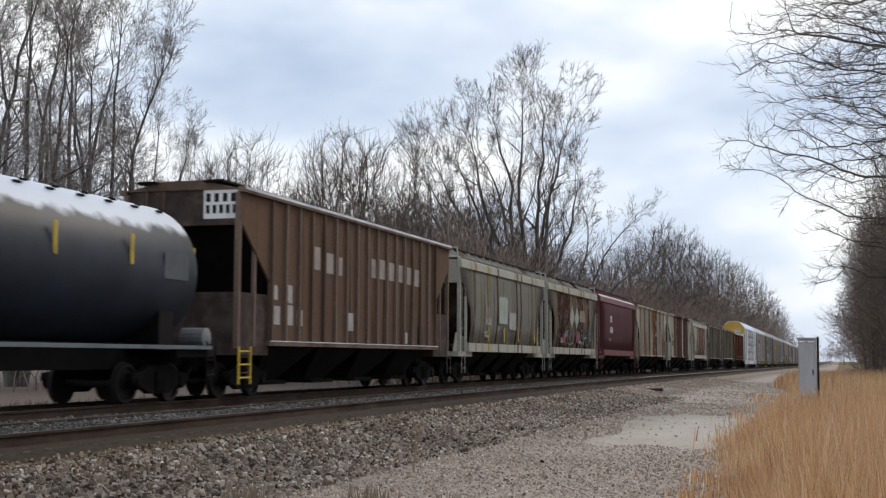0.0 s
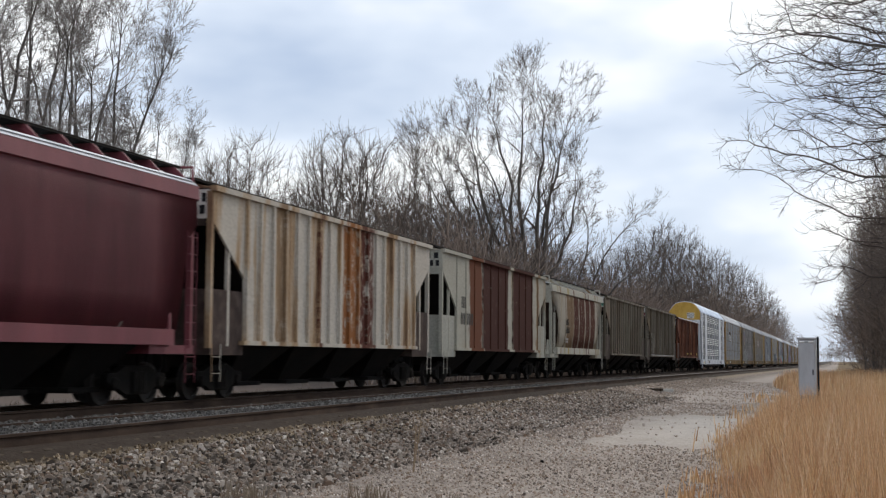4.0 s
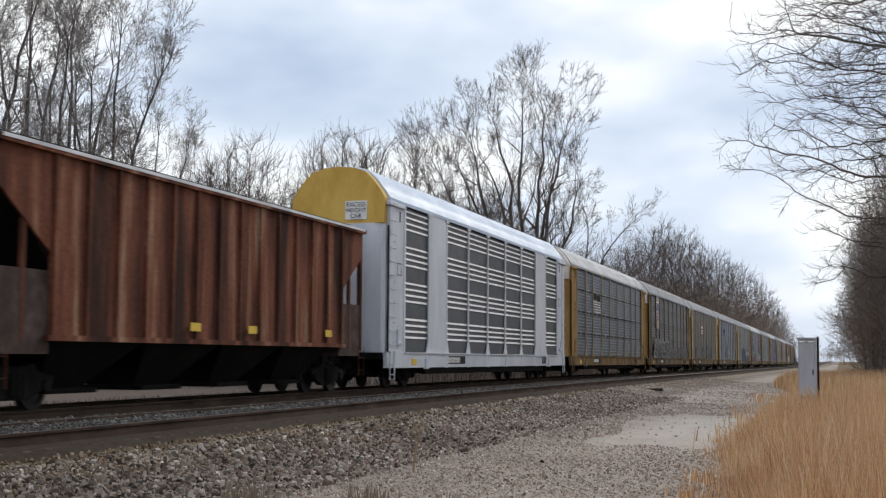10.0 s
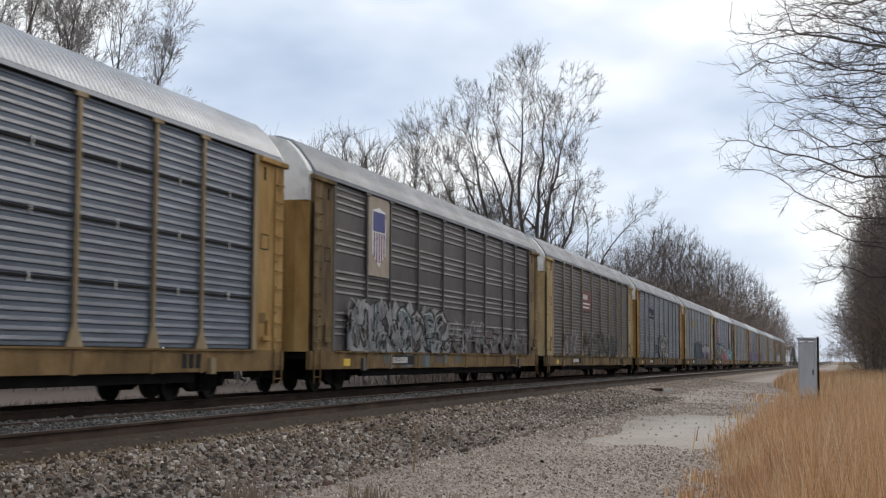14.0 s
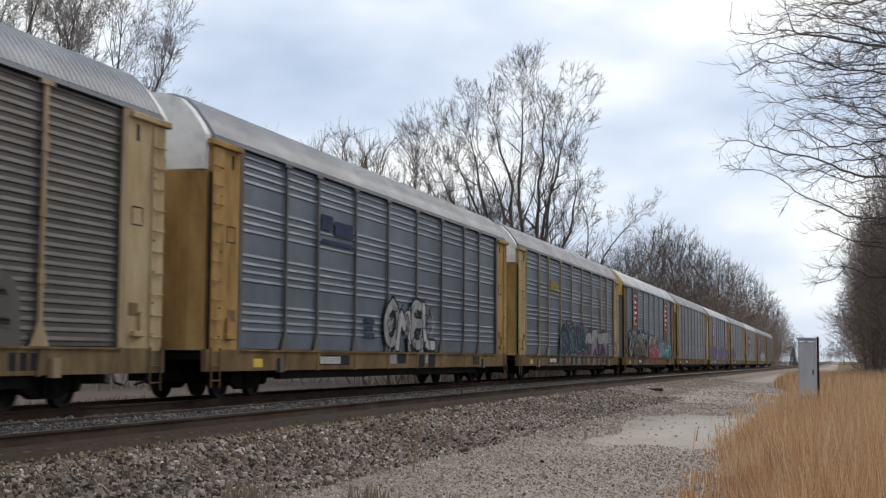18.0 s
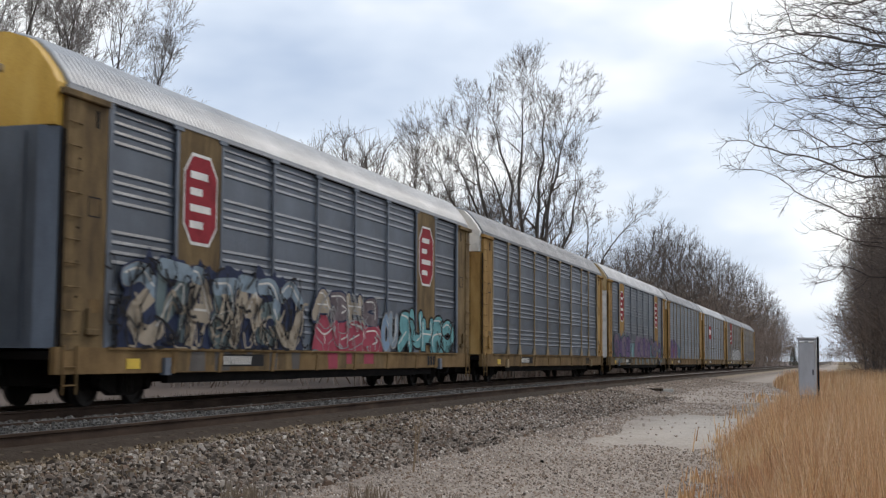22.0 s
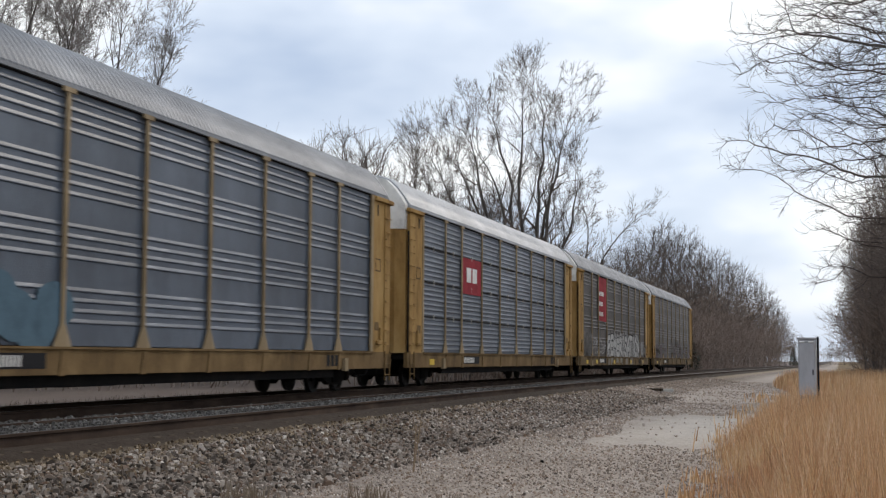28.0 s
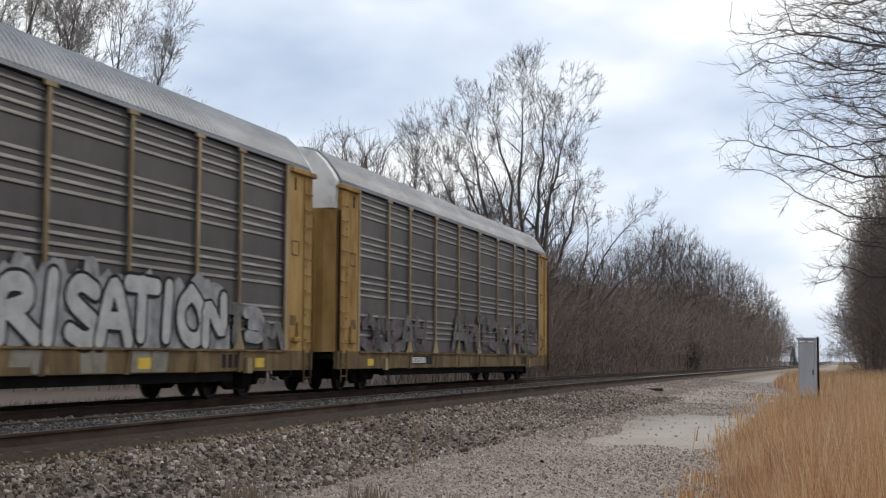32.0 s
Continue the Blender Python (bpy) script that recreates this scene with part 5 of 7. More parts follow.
graffiti(cr, (11, 4, 15,), -8.9, -5.8, 1.14, 2.3, [GHOST, GHOST2], GALV_DARK, 0.2, seed=4)
scrawl(cr, -9.0, -5.7, 1.2, 2.4, CHROME, 22, 43, 0.035)
graffiti(cr, (10, 3, 7, 2, 18, 0, 15, 1,), -3.5, 8.4, 1.14, 2.5, [FAINT, GALV_DARK, plain("faded_teal", (0.055, 0.075, 0.08), 0.9)], GALV_DARK, 0.14, seed=5, shine=False)
scrawl(cr, -3.5, 8.4, 1.2, 2.6, plain("faded_teal_line", (0.12, 0.16, 0.165)), 30, 44, 0.02)

om = rack(4, "grey ribbed autorack with slim grey posts and white graffiti", GALV, RIB, TTYELLOW, ROOF_DULL, post_mat=GALV_BROWN)
board(om, "logo_block", -6.7, -5.9, 4.35, 4.75, NAVY)
board(om, "logo_block", -5.75, -4.4, 4.25, 4.65, NAVY)
board(om, "logo_stripe", -6.7, -4.4, 3.98, 4.1, NAVY)
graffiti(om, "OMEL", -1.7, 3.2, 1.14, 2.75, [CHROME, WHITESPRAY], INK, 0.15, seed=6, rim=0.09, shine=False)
scrawl(om, -1.7, 3.2, 1.14, 2.6, INK, 26, 45, 0.024)
scrawl(om, -1.9, 3.4, 1.14, 2.7, WHITESPRAY, 14, 46, 0.02)
sill_paint(om, -1.3, 0.2, [CHROME, INK], 5)
sill_paint(om, 1.4, 3.0, [INK, CHROME], 6)
bars("stencil", om, -3.4, 2.1, (8, 7, 8), 0.16, NAVY, SIDE + 0.003)

cx = rack(5, "grey autorack with a pale yellow logo and graffiti", GALV, RIB, TTTAN, ROOF_DULL, door_mat=TTYELLOW, sill_mat=TTDULL)
for i in range(3):
    board(cx, "logo_block", -6.3 + 0.52 * i, -5.92 + 0.52 * i, 4.24, 4.68, CREAMYELLOW, label="pale yellow logo block")
board(cx, "logo_stripe", -6.3, -4.9, 4.04, 4.1, CREAMYELLOW)
graffiti(cx, (3, 8, 4, 18, 0,), -4.2, 2.2, 1.14, 2.7, [DEEPTEAL, NAVY], PALEBLUE, 0.24, under=PLUM, seed=7, rim=0.035, shine=False)
scrawl(cx, -4.6, 2.4, 1.14, 2.7, TEALGREY, 26, 47, 0.03)
sill_paint(cx, -4.4, 2.0, [TEALGREY, DEEPTEAL, TTDULL], 7)
graffiti(cx, (15, 14, 3, 20,), 2.5, 9.3, 1.14, 2.5, [PLUM, MAUVEGREY], NAVY, 0.3, under=PLUM, seed=8, top_fill=CHROME, shine=False)
scrawl(cx, 2.4, 9.4, 1.14, 2.5, CHROME, 20, 48, 0.025)
sill_paint(cx, 2.2, 9.0, [PLUM, MAUVEGREY, TTDULL], 8)

kc = rack(6, "grey autorack with red octagon signs and bright graffiti", GALV, RIB, TTDULL, ROOF, solid=(1, 7), top_mat=ENDYELLOW, door_mat=GALV, post_mat=GALV)
octagon(kc, -7.97, 4.3, 0.98)
octagon(kc, 7.97, 4.3, 0.98)
graffiti(kc, (15, 11, 0, 1, 10, 4, 2,), -10.9, -2.6, 1.14, 2.85, [CREAM, TEALGREY], NAVY, 0.2, under=NAVY, seed=9, top_fill=PALEBLUE)
scrawl(kc, -11.6, -2.4, 1.14, 2.9, INK, 90, 49, 0.03)
scrawl(kc, -11.2, -2.6, 1.14, 2.3, CREAM, 50, 50, 0.03)
sill_paint(kc, -9.0, -3.0, [TTDULL, GALV_DARK], 9)
graffiti(kc, (0, 4, 6, 3,), -1.6, 3.2, 1.9, 2.75, [CREAM, GHOST2], NAVY, 0.17, seed=10)
graffiti(kc, (20, 17, 14, 4,), -1.4, 3.4, 1.14, 1.98, [RASPBERRY], CHROME, 0.19, under=RASPBERRY, seed=23, rim=0.03)
scrawl(kc, -1.6, 3.8, 1.14, 2.7, CHROME, 26, 51, 0.022)
sill_paint(kc, -0.6, 3.0, [RASPBERRY, TTDULL], 10)
graffiti(kc, (12, 17,), 3.7, 5.0, 1.14, 2.2, [SKYBLUE, PALEBLUE], CHROME, 0.13, seed=11)
graffiti(kc, (14, 17, 6, 1, 2,), 5.3, 11.0, 1.14, 2.4, [AQUA, AQUA], INK, 0.21, seed=12, rim=0.07)
scrawl(kc, 5.3, 11.0, 1.14, 2.2, INK, 16, 52, 0.03)

rack(7, "plain grey ribbed autorack with ochre ends", GALV, RIB, TTYELLOW, ROOF_DULL)

kd = rack(8, "grey autorack with red signs and purple graffiti", GALV, RIB, TTYELLOW, ROOF, solid=(1, 7), top_mat=TTTAN, door_mat=WHITE, sill_mat=TTDULL, post_mat=GALV)
octagon(kd, -7.97, 4.3, 0.95)
octagon(kd, 7.97, 4.3, 0.95)
board(kd, "paint_band", -4.5, 11.0, 1.15, 2.05, plain("turquoise_roller", (0.14, 0.27, 0.3), 0.7), SIDE + 0.003, "rolled turquoise paint band")
graffiti(kd, (3, 0, 5, 1,), -10.9, -4.9, 1.14, 2.55, [MAUVEGREY, DULLVIOLET], NAVY, 0.2, under=TEALGREY, seed=13, shine=False)
scrawl(kd, -11.4, -4.8, 1.14, 2.7, DULLVIOLET, 34, 53, 0.03)
scrawl(kd, -11.2, -5.0, 1.14, 2.5, NAVY, 22, 54, 0.026)
sill_paint(kd, -10.8, -5.0, [TEALGREY, CREAMGREY, CREAMGREY], 13)
graffiti(kd, (7, 10, 3, 15, 2, 10,), -2.6, 4.4, 1.14, 2.4, [MAUVEGREY, DULLVIOLET], NAVY, 0.17, under=MAUVEGREY, seed=14, shine=False)
scrawl(kd, -2.8, 4.6, 1.14, 2.5, DULLVIOLET, 24, 55, 0.028)
sill_paint(kd, -4.4, 10.6, [TEALGREY, CREAMGREY, TTDULL], 14)
graffiti(kd, (15, 3, 6, 2,), 5.2, 10.4, 1.14, 2.35, [MAUVEGREY, DULLVIOLET], NAVY, 0.17, seed=15, shine=False)
scrawl(kd, 5.0, 11.2, 1.14, 2.4, TEALGREY, 24, 56, 0.03)

pu = rack(9, "bluish grey autorack with purple and cyan paint", GALV, RIB, TTYELLOW, ROOF_DULL)
spray(pu, [(-10.9 + 0.62 * i, 1.75 + 0.35 * math.sin(i * 2.1), 0.85) for i in range(7)], DULLVIOLET)
spray(pu, [(-6.6 + 0.55 * i, 1.7 + 0.25 * math.sin(i * 1.7), 0.6) for i in range(5)], plain("dull_cyan_spray", (0.09, 0.145, 0.185), 0.9))
for i, (y, z) in enumerate(((-10.6, 2.0), (-10.2, 1.6), (-9.6, 2.2), (-9.3, 1.3), (-8.6, 2.1), (-8.2, 1.5), (-7.6, 2.2))):
    bm = bmesh.new()
    stroke(bm, [(y, z), (y + 0.1, z + 0.25), (y + 0.05, z + 0.5)], 0.08, SIDE + 0.012)
    part("paint_mark", bm, SIGNRED if i % 2 else NAVY, pu)

cp = rack(10, "grey autorack with a square red sign and white blocks", GALV, RIB_DENSE, TTYELLOW, ROOF, style="dense", slots=True)
board(cp, "sign_plate", -6.85, -4.27, 3.3, 4.62, SIGNRED, label="square red sign plate")
for y0 in (-6.3, -5.5):
    board(cp, "logo_block", y0, y0 + 0.6, 3.74, 4.28, WHITE, SIDE + 0.014)

can = rack(11, "brown-grey autorack with a tall red sign and silver graffiti", GALV_BROWN, RIB_BROWN, TTYELLOW, ROOF_DULL, sill_mat=TTDULL)
board(can, "sign_plate", -6.85, -4.27, 3.15, 5.66, SIGNRED, label="tall red sign plate")
for i, chars in enumerate((10, 8, 9)):
    bars("sign_lettering", can, -6.65, 4.84 - 0.58 * i, (chars,), 0.24, WHITE, SIDE + 0.014, width=0.4)
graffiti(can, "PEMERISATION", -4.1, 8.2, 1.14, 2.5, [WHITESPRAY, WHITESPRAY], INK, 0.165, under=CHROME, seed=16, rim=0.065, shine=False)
sill_paint(can, -4.0, 5.5, [CREAMGREY, TTDULL, CREAMGREY], 16)
graffiti(can, (15, 15, 3, 1,), -11.4, -9.2, 1.14, 2.4, [GHOST], GALV_DARK, 0.18, seed=17)
scrawl(can, -11.4, -9.2, 1.14, 2.3, GALV_DARK, 14, 57, 0.03)
scrawl(can, -8.7, -7.5, 1.3, 2.1, WHITESPRAY, 9, 58, 0.018)
scrawl(can, -6.7, -5.6, 1.3, 2.1, WHITESPRAY, 9, 59, 0.018)
graffiti(can, (16, 4, 10,), 8.3, 11.3, 1.14, 2.1, [GHOST, CHROME], GALV_DARK, 0.14, seed=20)
for y in (-8.0, -2.0, 4.5, 9.8):
    part("sill_reflector", boxes((SIDE + 0.061, SIDE + 0.068, y, y + 0.5, 0.72, 0.94)), YELLOW, can, "yellow reflector on the sill")

end = rack(12, "last grimy autorack of the train with faded graffiti", GALV_BROWN, RIB_BROWN, TTYELLOW, ROOF_DULL, style="grouped", sill_mat=TTDULL)
graffiti(end, (2, 3, 15, 0, 6,), -11.3, -5.4, 1.14, 2.3, [GHOST2, GHOST], GALV_DARK, 0.16, seed=21)
scrawl(end, -11.3, -5.4, 1.14, 2.3, GALV_DARK, 20, 60, 0.03)
graffiti(end, (0, 11, 16, 2, 10, 6, 3, 15,), -2.2, 11.2, 1.14, 2.5, [GHOST, GHOST2], GALV_DARK, 0.15, seed=22)
scrawl(end, -2.2, 11.2, 1.14, 2.5, GALV_DARK, 26, 61, 0.03)
part("hanging_pipe", rods([((0.9, HALF + 0.8, 0.72), (0.3, HALF + 0.1, 0.8))], 0.03), INK, end)
for nm_y in (0.6,):
    part("end_ladder_rail", rods([((SIDE + 0.05, HALF + 0.3, 0.45), (SIDE + 0.05, HALF + 0.3, 5.3))], 0.05), TTDULL, end)

# ---- boards, repaint patches and stencils on the hoppers ----
cars = [c for c, u in train]
half = lambda length: length / 2 - 0.45
b1, g2, w3, m4, c5, r6, w7, o8, t9, x10 = cars[1:11]
placard(b1, -half(18.1) + 0.3, 4.15, 4.82, 0.55, 1.5, (4, 5), WHITE, 0, 0.2)
PALE = plain("pale_repaint", (0.33, 0.275, 0.24), 0.8)
DIMINK = plain("faded_black_stencil", (0.07, 0.066, 0.06), 0.88)
WORN = plain("worn_stencil", (0.38, 0.35, 0.33), 0.8)
for y0, y1, z0, z1 in ((-4.05, -3.55, 3.25, 3.85), (-3.1, -2.6, 3.2, 3.75), (-2.2, -1.95, 3.2, 3.7), (0.4, 0.82, 3.3, 3.85), (1.1, 1.74, 3.3, 3.88), (1.95, 2.62, 3.3, 3.85), (2.85, 3.4, 3.3, 3.84), (3.68, 4.22, 3.28, 3.82), (4.45, 5.06, 3.26, 3.8)):
    patch(b1, "repaint_patch", y0, y1, z0, z1, PALE)
for y0, y1, z0, z1 in ((-6.6, -6.25, 2.35, 2.7), (-5.75, -5.35, 2.3, 2.75), (-6.6, -6.1, 1.75, 2.2), (-5.8, -5.3, 1.75, 2.25), (-5.05, -4.7, 1.75, 2.15), (-1.6, -1.05, 1.7, 2.2), (3.4, 3.75, 1.4, 1.75)):
    patch(b1, "worn_stencil", y0, y1, z0, z1, WORN)
part("consolidated_stencil", boxes((1.53, 1.536, 4.8, 5.3, 1.4, 1.95)), INK, b1)
for s in (-1,):
    bm = bmesh.new()
    ladder(bm, 1.6, s * (half(18.1) - 0.42), 0.34, 1.2, 0.62, 0.3, 0.028)
    part("yellow_step", bm, YELLOW, b1, "yellow painted step")
for k, car, length in ((0, g2, 15.1), (1, w3, 14.1), (2, w7, 14.9)):
    bars("reporting_mark", car, -3.6, 2.95, (4, 6), 0.3, INK if k else WORN, 1.585, width=0.3)
    bars("small_stencil", car, -3.7, 2.0, (9, 8), 0.1, WORN, 1.57)
graffiti(w3, (7, 10, 4, 9, 2,), -3.4, 0.2, 1.6, 2.55, [GHOST, CHROME], INK, 0.05, x=1.585, seed=30, rim=0.06, shine=False)
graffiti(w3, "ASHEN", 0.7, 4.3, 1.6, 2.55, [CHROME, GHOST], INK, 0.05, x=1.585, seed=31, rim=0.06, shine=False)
spray(w3, [(-2.9, 2.0, 0.34)], RASPBERRY, 1.583)
spray(w3, [(0.3, 2.0, 0.3), (0.5, 2.25, 0.22)], RASPBERRY, 1.6)
PALETAG = plain("pale_green_repaint", (0.33, 0.36, 0.31), 0.8)
for y, w in ((-0.9, 0.62), (0.35, 0.6)):
    part("repaint_patch", prism_x(bmesh.new(), [(y - w, 3.0), (y - 0.1, 2.5), (y + w, 3.05), (y + 0.05, 3.75)], 1.586, 1.59), PALETAG, w3, "pale green repaint in the shape of a diamond")
patch(w3, "repaint_patch", 1.2, 2.6, 2.9, 3.5, plain("tan_repaint", (0.27, 0.2, 0.13), 0.8), 1.584)
patch(g2, "repaint_patch", -1.5, -0.1, 2.35, 3.45, PALETAG, 1.583)
patch(g2, "repaint_patch", 0.15, 1.35, 2.15, 2.85, plain("grey_patch", (0.33, 0.33, 0.31), 0.8), 1.583)
for y in (-3.2, -0.75, 1.75, 4.75):
    patch(g2, "yellow_reflector", y, y + 0.1, 1.62, 2.15, YELLOW, 1.59, "yellow reflector strip")
bars("reporting_mark", m4, -3.4, 3.55, (4,), 0.38, WHITE, 1.583, width=0.3)
bars("reporting_mark", m4, -3.5, 2.9, (6,), 0.36, WHITE, 1.59, width=0.3)
bars("small_stencil", m4, -3.7, 2.2, (5,), 0.12, OFFWHITE, 1.585)
placard(m4, -half(14.5) + 0.3, 4.0, 4.5, 0.7, 1.45, (4, 6), MAROON, 0, 0.16)
placard(r6, -half(17.9) + 0.3, 4.0, 4.7, 0.55, 1.5, (3, 4), PALEGREEN, 0, 0.2)
bars("reporting_mark", r6, -5.9, 3.2, (3,), 0.42, DIMINK, 1.526, width=0.3)
bars("reporting_mark", r6, -6.0, 2.6, (8,), 0.42, DIMINK, 1.526, width=0.3)
placard(o8, -half(17.1) + 0.3, 4.05, 4.66, 0.5, 1.45, (4, 6), WHITE, 0, 0.17, SIGNGREEN)
placard(t9, -half(18.1) + 0.3, 4.1, 4.7, 0.55, 1.45, (4, 6), WHITE, 0, 0.17, SIGNRED)
for y0, y1, z0, z1 in ((-6.4, -5.7, 1.7, 2.95), (-5.5, -4.9, 1.5, 2.9), (-4.5, -4.1, 1.9, 2.8), (-1.7, -1.35, 1.6, 2.2)):
    patch(t9, "repaint_patch", y0, y1, z0, z1, plain("grey_repaint", (0.36, 0.34, 0.3), 0.8))
bars("reporting_mark", t9, -6.2, 2.7, (4, 4), 0.36, INK, 1.532, width=0.3)
placard(x10, -half(18.5) + 0.3, 3.95, 4.55, 0.6, 1.5, (4, 3), OFFWHITE, 0, 0.2)
for y in (-1.9, 0.9, 5.6):
    patch(x10, "yellow_tag", y, y + 0.45, 1.5, 1.68, YELLOW, 1.6, "yellow reflector tag")
placard(c5, -half(17.2) + 0.3, 4.0, 4.65, 0.6, 1.45, (4, 3), OFFWHITE, 0, 0.2)


# ---- plants ----
BARK = surface("grey_bark", [(0.075, 0.066, 0.058), (0.12, 0.107, 0.095), (0.17, 0.155, 0.14)], 0.9, scale=(1, 1, 0.25), size=5, bump=0.5)
TWIG = islands("bare_twigs", [(0.085, 0.066, 0.055), (0.125, 0.1, 0.085), (0.17, 0.14, 0.118)])
TWIG_DARK = islands("dark_oak_twigs", [(0.06, 0.048, 0.042), (0.095, 0.078, 0.067), (0.14, 0.115, 0.1)])
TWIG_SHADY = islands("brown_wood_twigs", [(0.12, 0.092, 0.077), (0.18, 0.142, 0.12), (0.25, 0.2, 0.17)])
TWIG_PALE = islands("pale_twigs", [(0.19, 0.168, 0.155), (0.26, 0.233, 0.216), (0.33, 0.298, 0.277)])
BRUSH = islands("brush_twigs", [(0.14, 0.1, 0.078), (0.22, 0.166, 0.131), (0.31, 0.243, 0.2), (0.24, 0.192, 0.16)])


def tubes(lines, sides_of):
    """Tapered tubes along polylines of (points, radii): vertices and faces."""
    sorts = {}
    for pts, radii in lines:
        sorts.setdefault((sides_of(radii[0]), len(pts)), []).append((pts, radii))
    verts, faces, base = [], [], 0
    for (n, m), group in sorts.items():
        p = np.array([g[0] for g in group], float)
        r = np.array([g[1] for g in group], float)
        a = np.empty_like(p)
        a[:, 1:-1] = p[:, 2:] - p[:, :-2]
        a[:, 0], a[:, -1] = p[:, 1] - p[:, 0], p[:, -1] - p[:, -2]
        a /= np.linalg.norm(a, axis=2, keepdims=True) + 1e-9
        ref = np.where(np.abs(a[..., 2:3]) < 0.9, np.array((0.0, 0.0, 1.0)), np.array((1.0, 0.0, 0.0)))
        u = np.cross(a, ref)
        u /= np.linalg.norm(u, axis=2, keepdims=True) + 1e-9
        v = np.cross(a, u)
        c = 2 * math.pi * np.arange(n) / n
        ring = p[:, :, None] + r[:, :, None, None] * (u[:, :, None] * np.cos(c)[:, None] + v[:, :, None] * np.sin(c)[:, None])
        verts.append(ring.reshape(-1, 3))
        b, k, i = np.meshgrid(np.arange(len(group)), np.arange(m - 1), np.arange(n), indexing="ij")
        q = base + (b * m + k) * n
        f = np.stack([q + i, q + (i + 1) % n, q + n + (i + 1) % n, q + n + i], -1)
        faces.append(f.reshape(-1, 4))
        base += len(group) * m * n
    return np.concatenate(verts).tolist(), np.concatenate(faces).tolist()


def grow(rng, start, way, length, radius, segs, wobble, lift, taper=0.45):
    """One wandering branch."""
    pts, radii = [np.array(start, float)], [radius]
    d = np.array(way, float)
    d /= np.linalg.norm(d)
    step = length / segs
    for i in range(segs):
        d = d + rng.normal(0, wobble, 3) + np.array((0, 0, lift))
        d /= np.linalg.norm(d)
        pts.append(pts[-1] + d * step)
        radii.append(max(0.004, radius * (1 - taper * (i + 1) / segs)))
    return pts, radii


def side_way(rng, d, spread):
    """A direction that leaves d by about spread radians."""
    r = rng.normal(0, 1, 3)
    r -= d * np.dot(r, d)
    r /= np.linalg.norm(r) + 1e-9
    a = spread * rng.uniform(0.7, 1.25)
    return d * math.cos(a) + r * math.sin(a)


def branch(rng, out, start, way, length, radius, depth, opt):
    """A limb that wanders, throws side shoots and forks at its end."""
    segs = 4 if depth > 3 else 3 if depth > 1 else 2 if depth else 1
    taper = 0.42 if depth else 0.75
    pts, radii = grow(rng, start, way, length, max(radius, opt["twig"]), segs, opt["wobble"], opt["lift"], taper)
    out.append((depth, pts, radii))
    if depth == 0:
        return
    d = pts[-1] - pts[-2]
    d /= np.linalg.norm(d) + 1e-9
    kids = 2 if rng.random() < opt.get("third", 0.75) else 3
    for k in range(kids):
        w = side_way(rng, d, opt["fork"] * (0.6 if k == 0 else 1.15))
        w[2] *= 1 - opt.get("flat", 0)
        branch(rng, out, pts[-1], w, length * opt["ratio"] * rng.uniform(0.78, 1.15), radii[-1] * (0.88 if k == 0 else 0.7), depth - 1, opt)
    for k in range(opt["shoots"]):
        f = rng.uniform(0.25, 0.95) * segs
        j = min(segs - 1, int(f))
        p = pts[j] * (1 - (f - j)) + pts[j + 1] * (f - j)
        dd = pts[j + 1] - pts[j]
        dd /= np.linalg.norm(dd) + 1e-9
        w = side_way(rng, dd, opt["side"])
        w[2] *= 1 - opt.get("flat", 0)
        branch(rng, out, p, w, length * opt["ratio"] * rng.uniform(0.45, 0.85), radii[j] * 0.5, max(0, depth - 1 - (1 if depth > 3 else 0)), opt)


def split(out, limit):
    return [(p, r) for d, p, r in out if d >= limit], [(p, r) for d, p, r in out if d < limit]


def colony(seed, cloud, stems, step, kill, gens=120, lift=0.06, jitter=0.12, reach=3.5, hold=1.0):
    """Stems that branch towards the points of a cloud until each has been reached: node places and parents."""
    r = np.random.default_rng(seed)
    pos, par = [], []
    for pts in stems:
        for k, p in enumerate(pts):
            par.append(len(pos) - 1 if k else -1)
            pos.append(np.array(p, float))
    kids = np.zeros(400000, int)
    left = np.array(cloud, float)
    near, which = np.full(len(left), 1e9), np.zeros(len(left), int)
    fresh = list(range(len(pos)))
    for g in range(gens):
        if not fresh or not len(left):
            break
        q = np.array([pos[i] for i in fresh])
        d = (q * q).sum(1)[None] - 2 * left @ q.T
        j = d.argmin(1)
        dj = np.linalg.norm(left - q[j], axis=1)
        better = dj < near
        near[better] = dj[better]
        which[better] = np.array(fresh)[j[better]]
        keep = near > kill
        left, near, which = left[keep], near[keep], which[keep]
        if not len(left):
            break
        way = left - np.array([pos[i] for i in which])
        way /= np.linalg.norm(way, axis=1, keepdims=True) + 1e-9
        pull, best, close = {}, {}, near < reach
        for i, w, dist, ok in zip(which.tolist(), way, near.tolist(), close.tolist()):
            if ok or i not in best:
                pull[i] = pull[i] + w if i in pull else w
            if i not in best or dist < best[i][0]:
                best[i] = (dist, w)
        fresh = []
        for i, w in pull.items():
            if kids[i] > 5:
                continue
            if kids[i]:
                w = best[i][1]
            kids[i] += 1
            w = w / (np.linalg.norm(w) + 1e-9) + np.array((0, 0, lift)) + r.normal(0, jitter, 3)
            if par[i] >= 0:
                old = pos[i] - pos[par[i]]
                w = w + old / (np.linalg.norm(old) + 1e-9) * (0.3 if kids[i] > 1 else hold)
            par.append(i)
            pos.append(pos[i] + w / np.linalg.norm(w) * step)
            fresh.append(len(pos) - 1)
    return np.array(pos), par


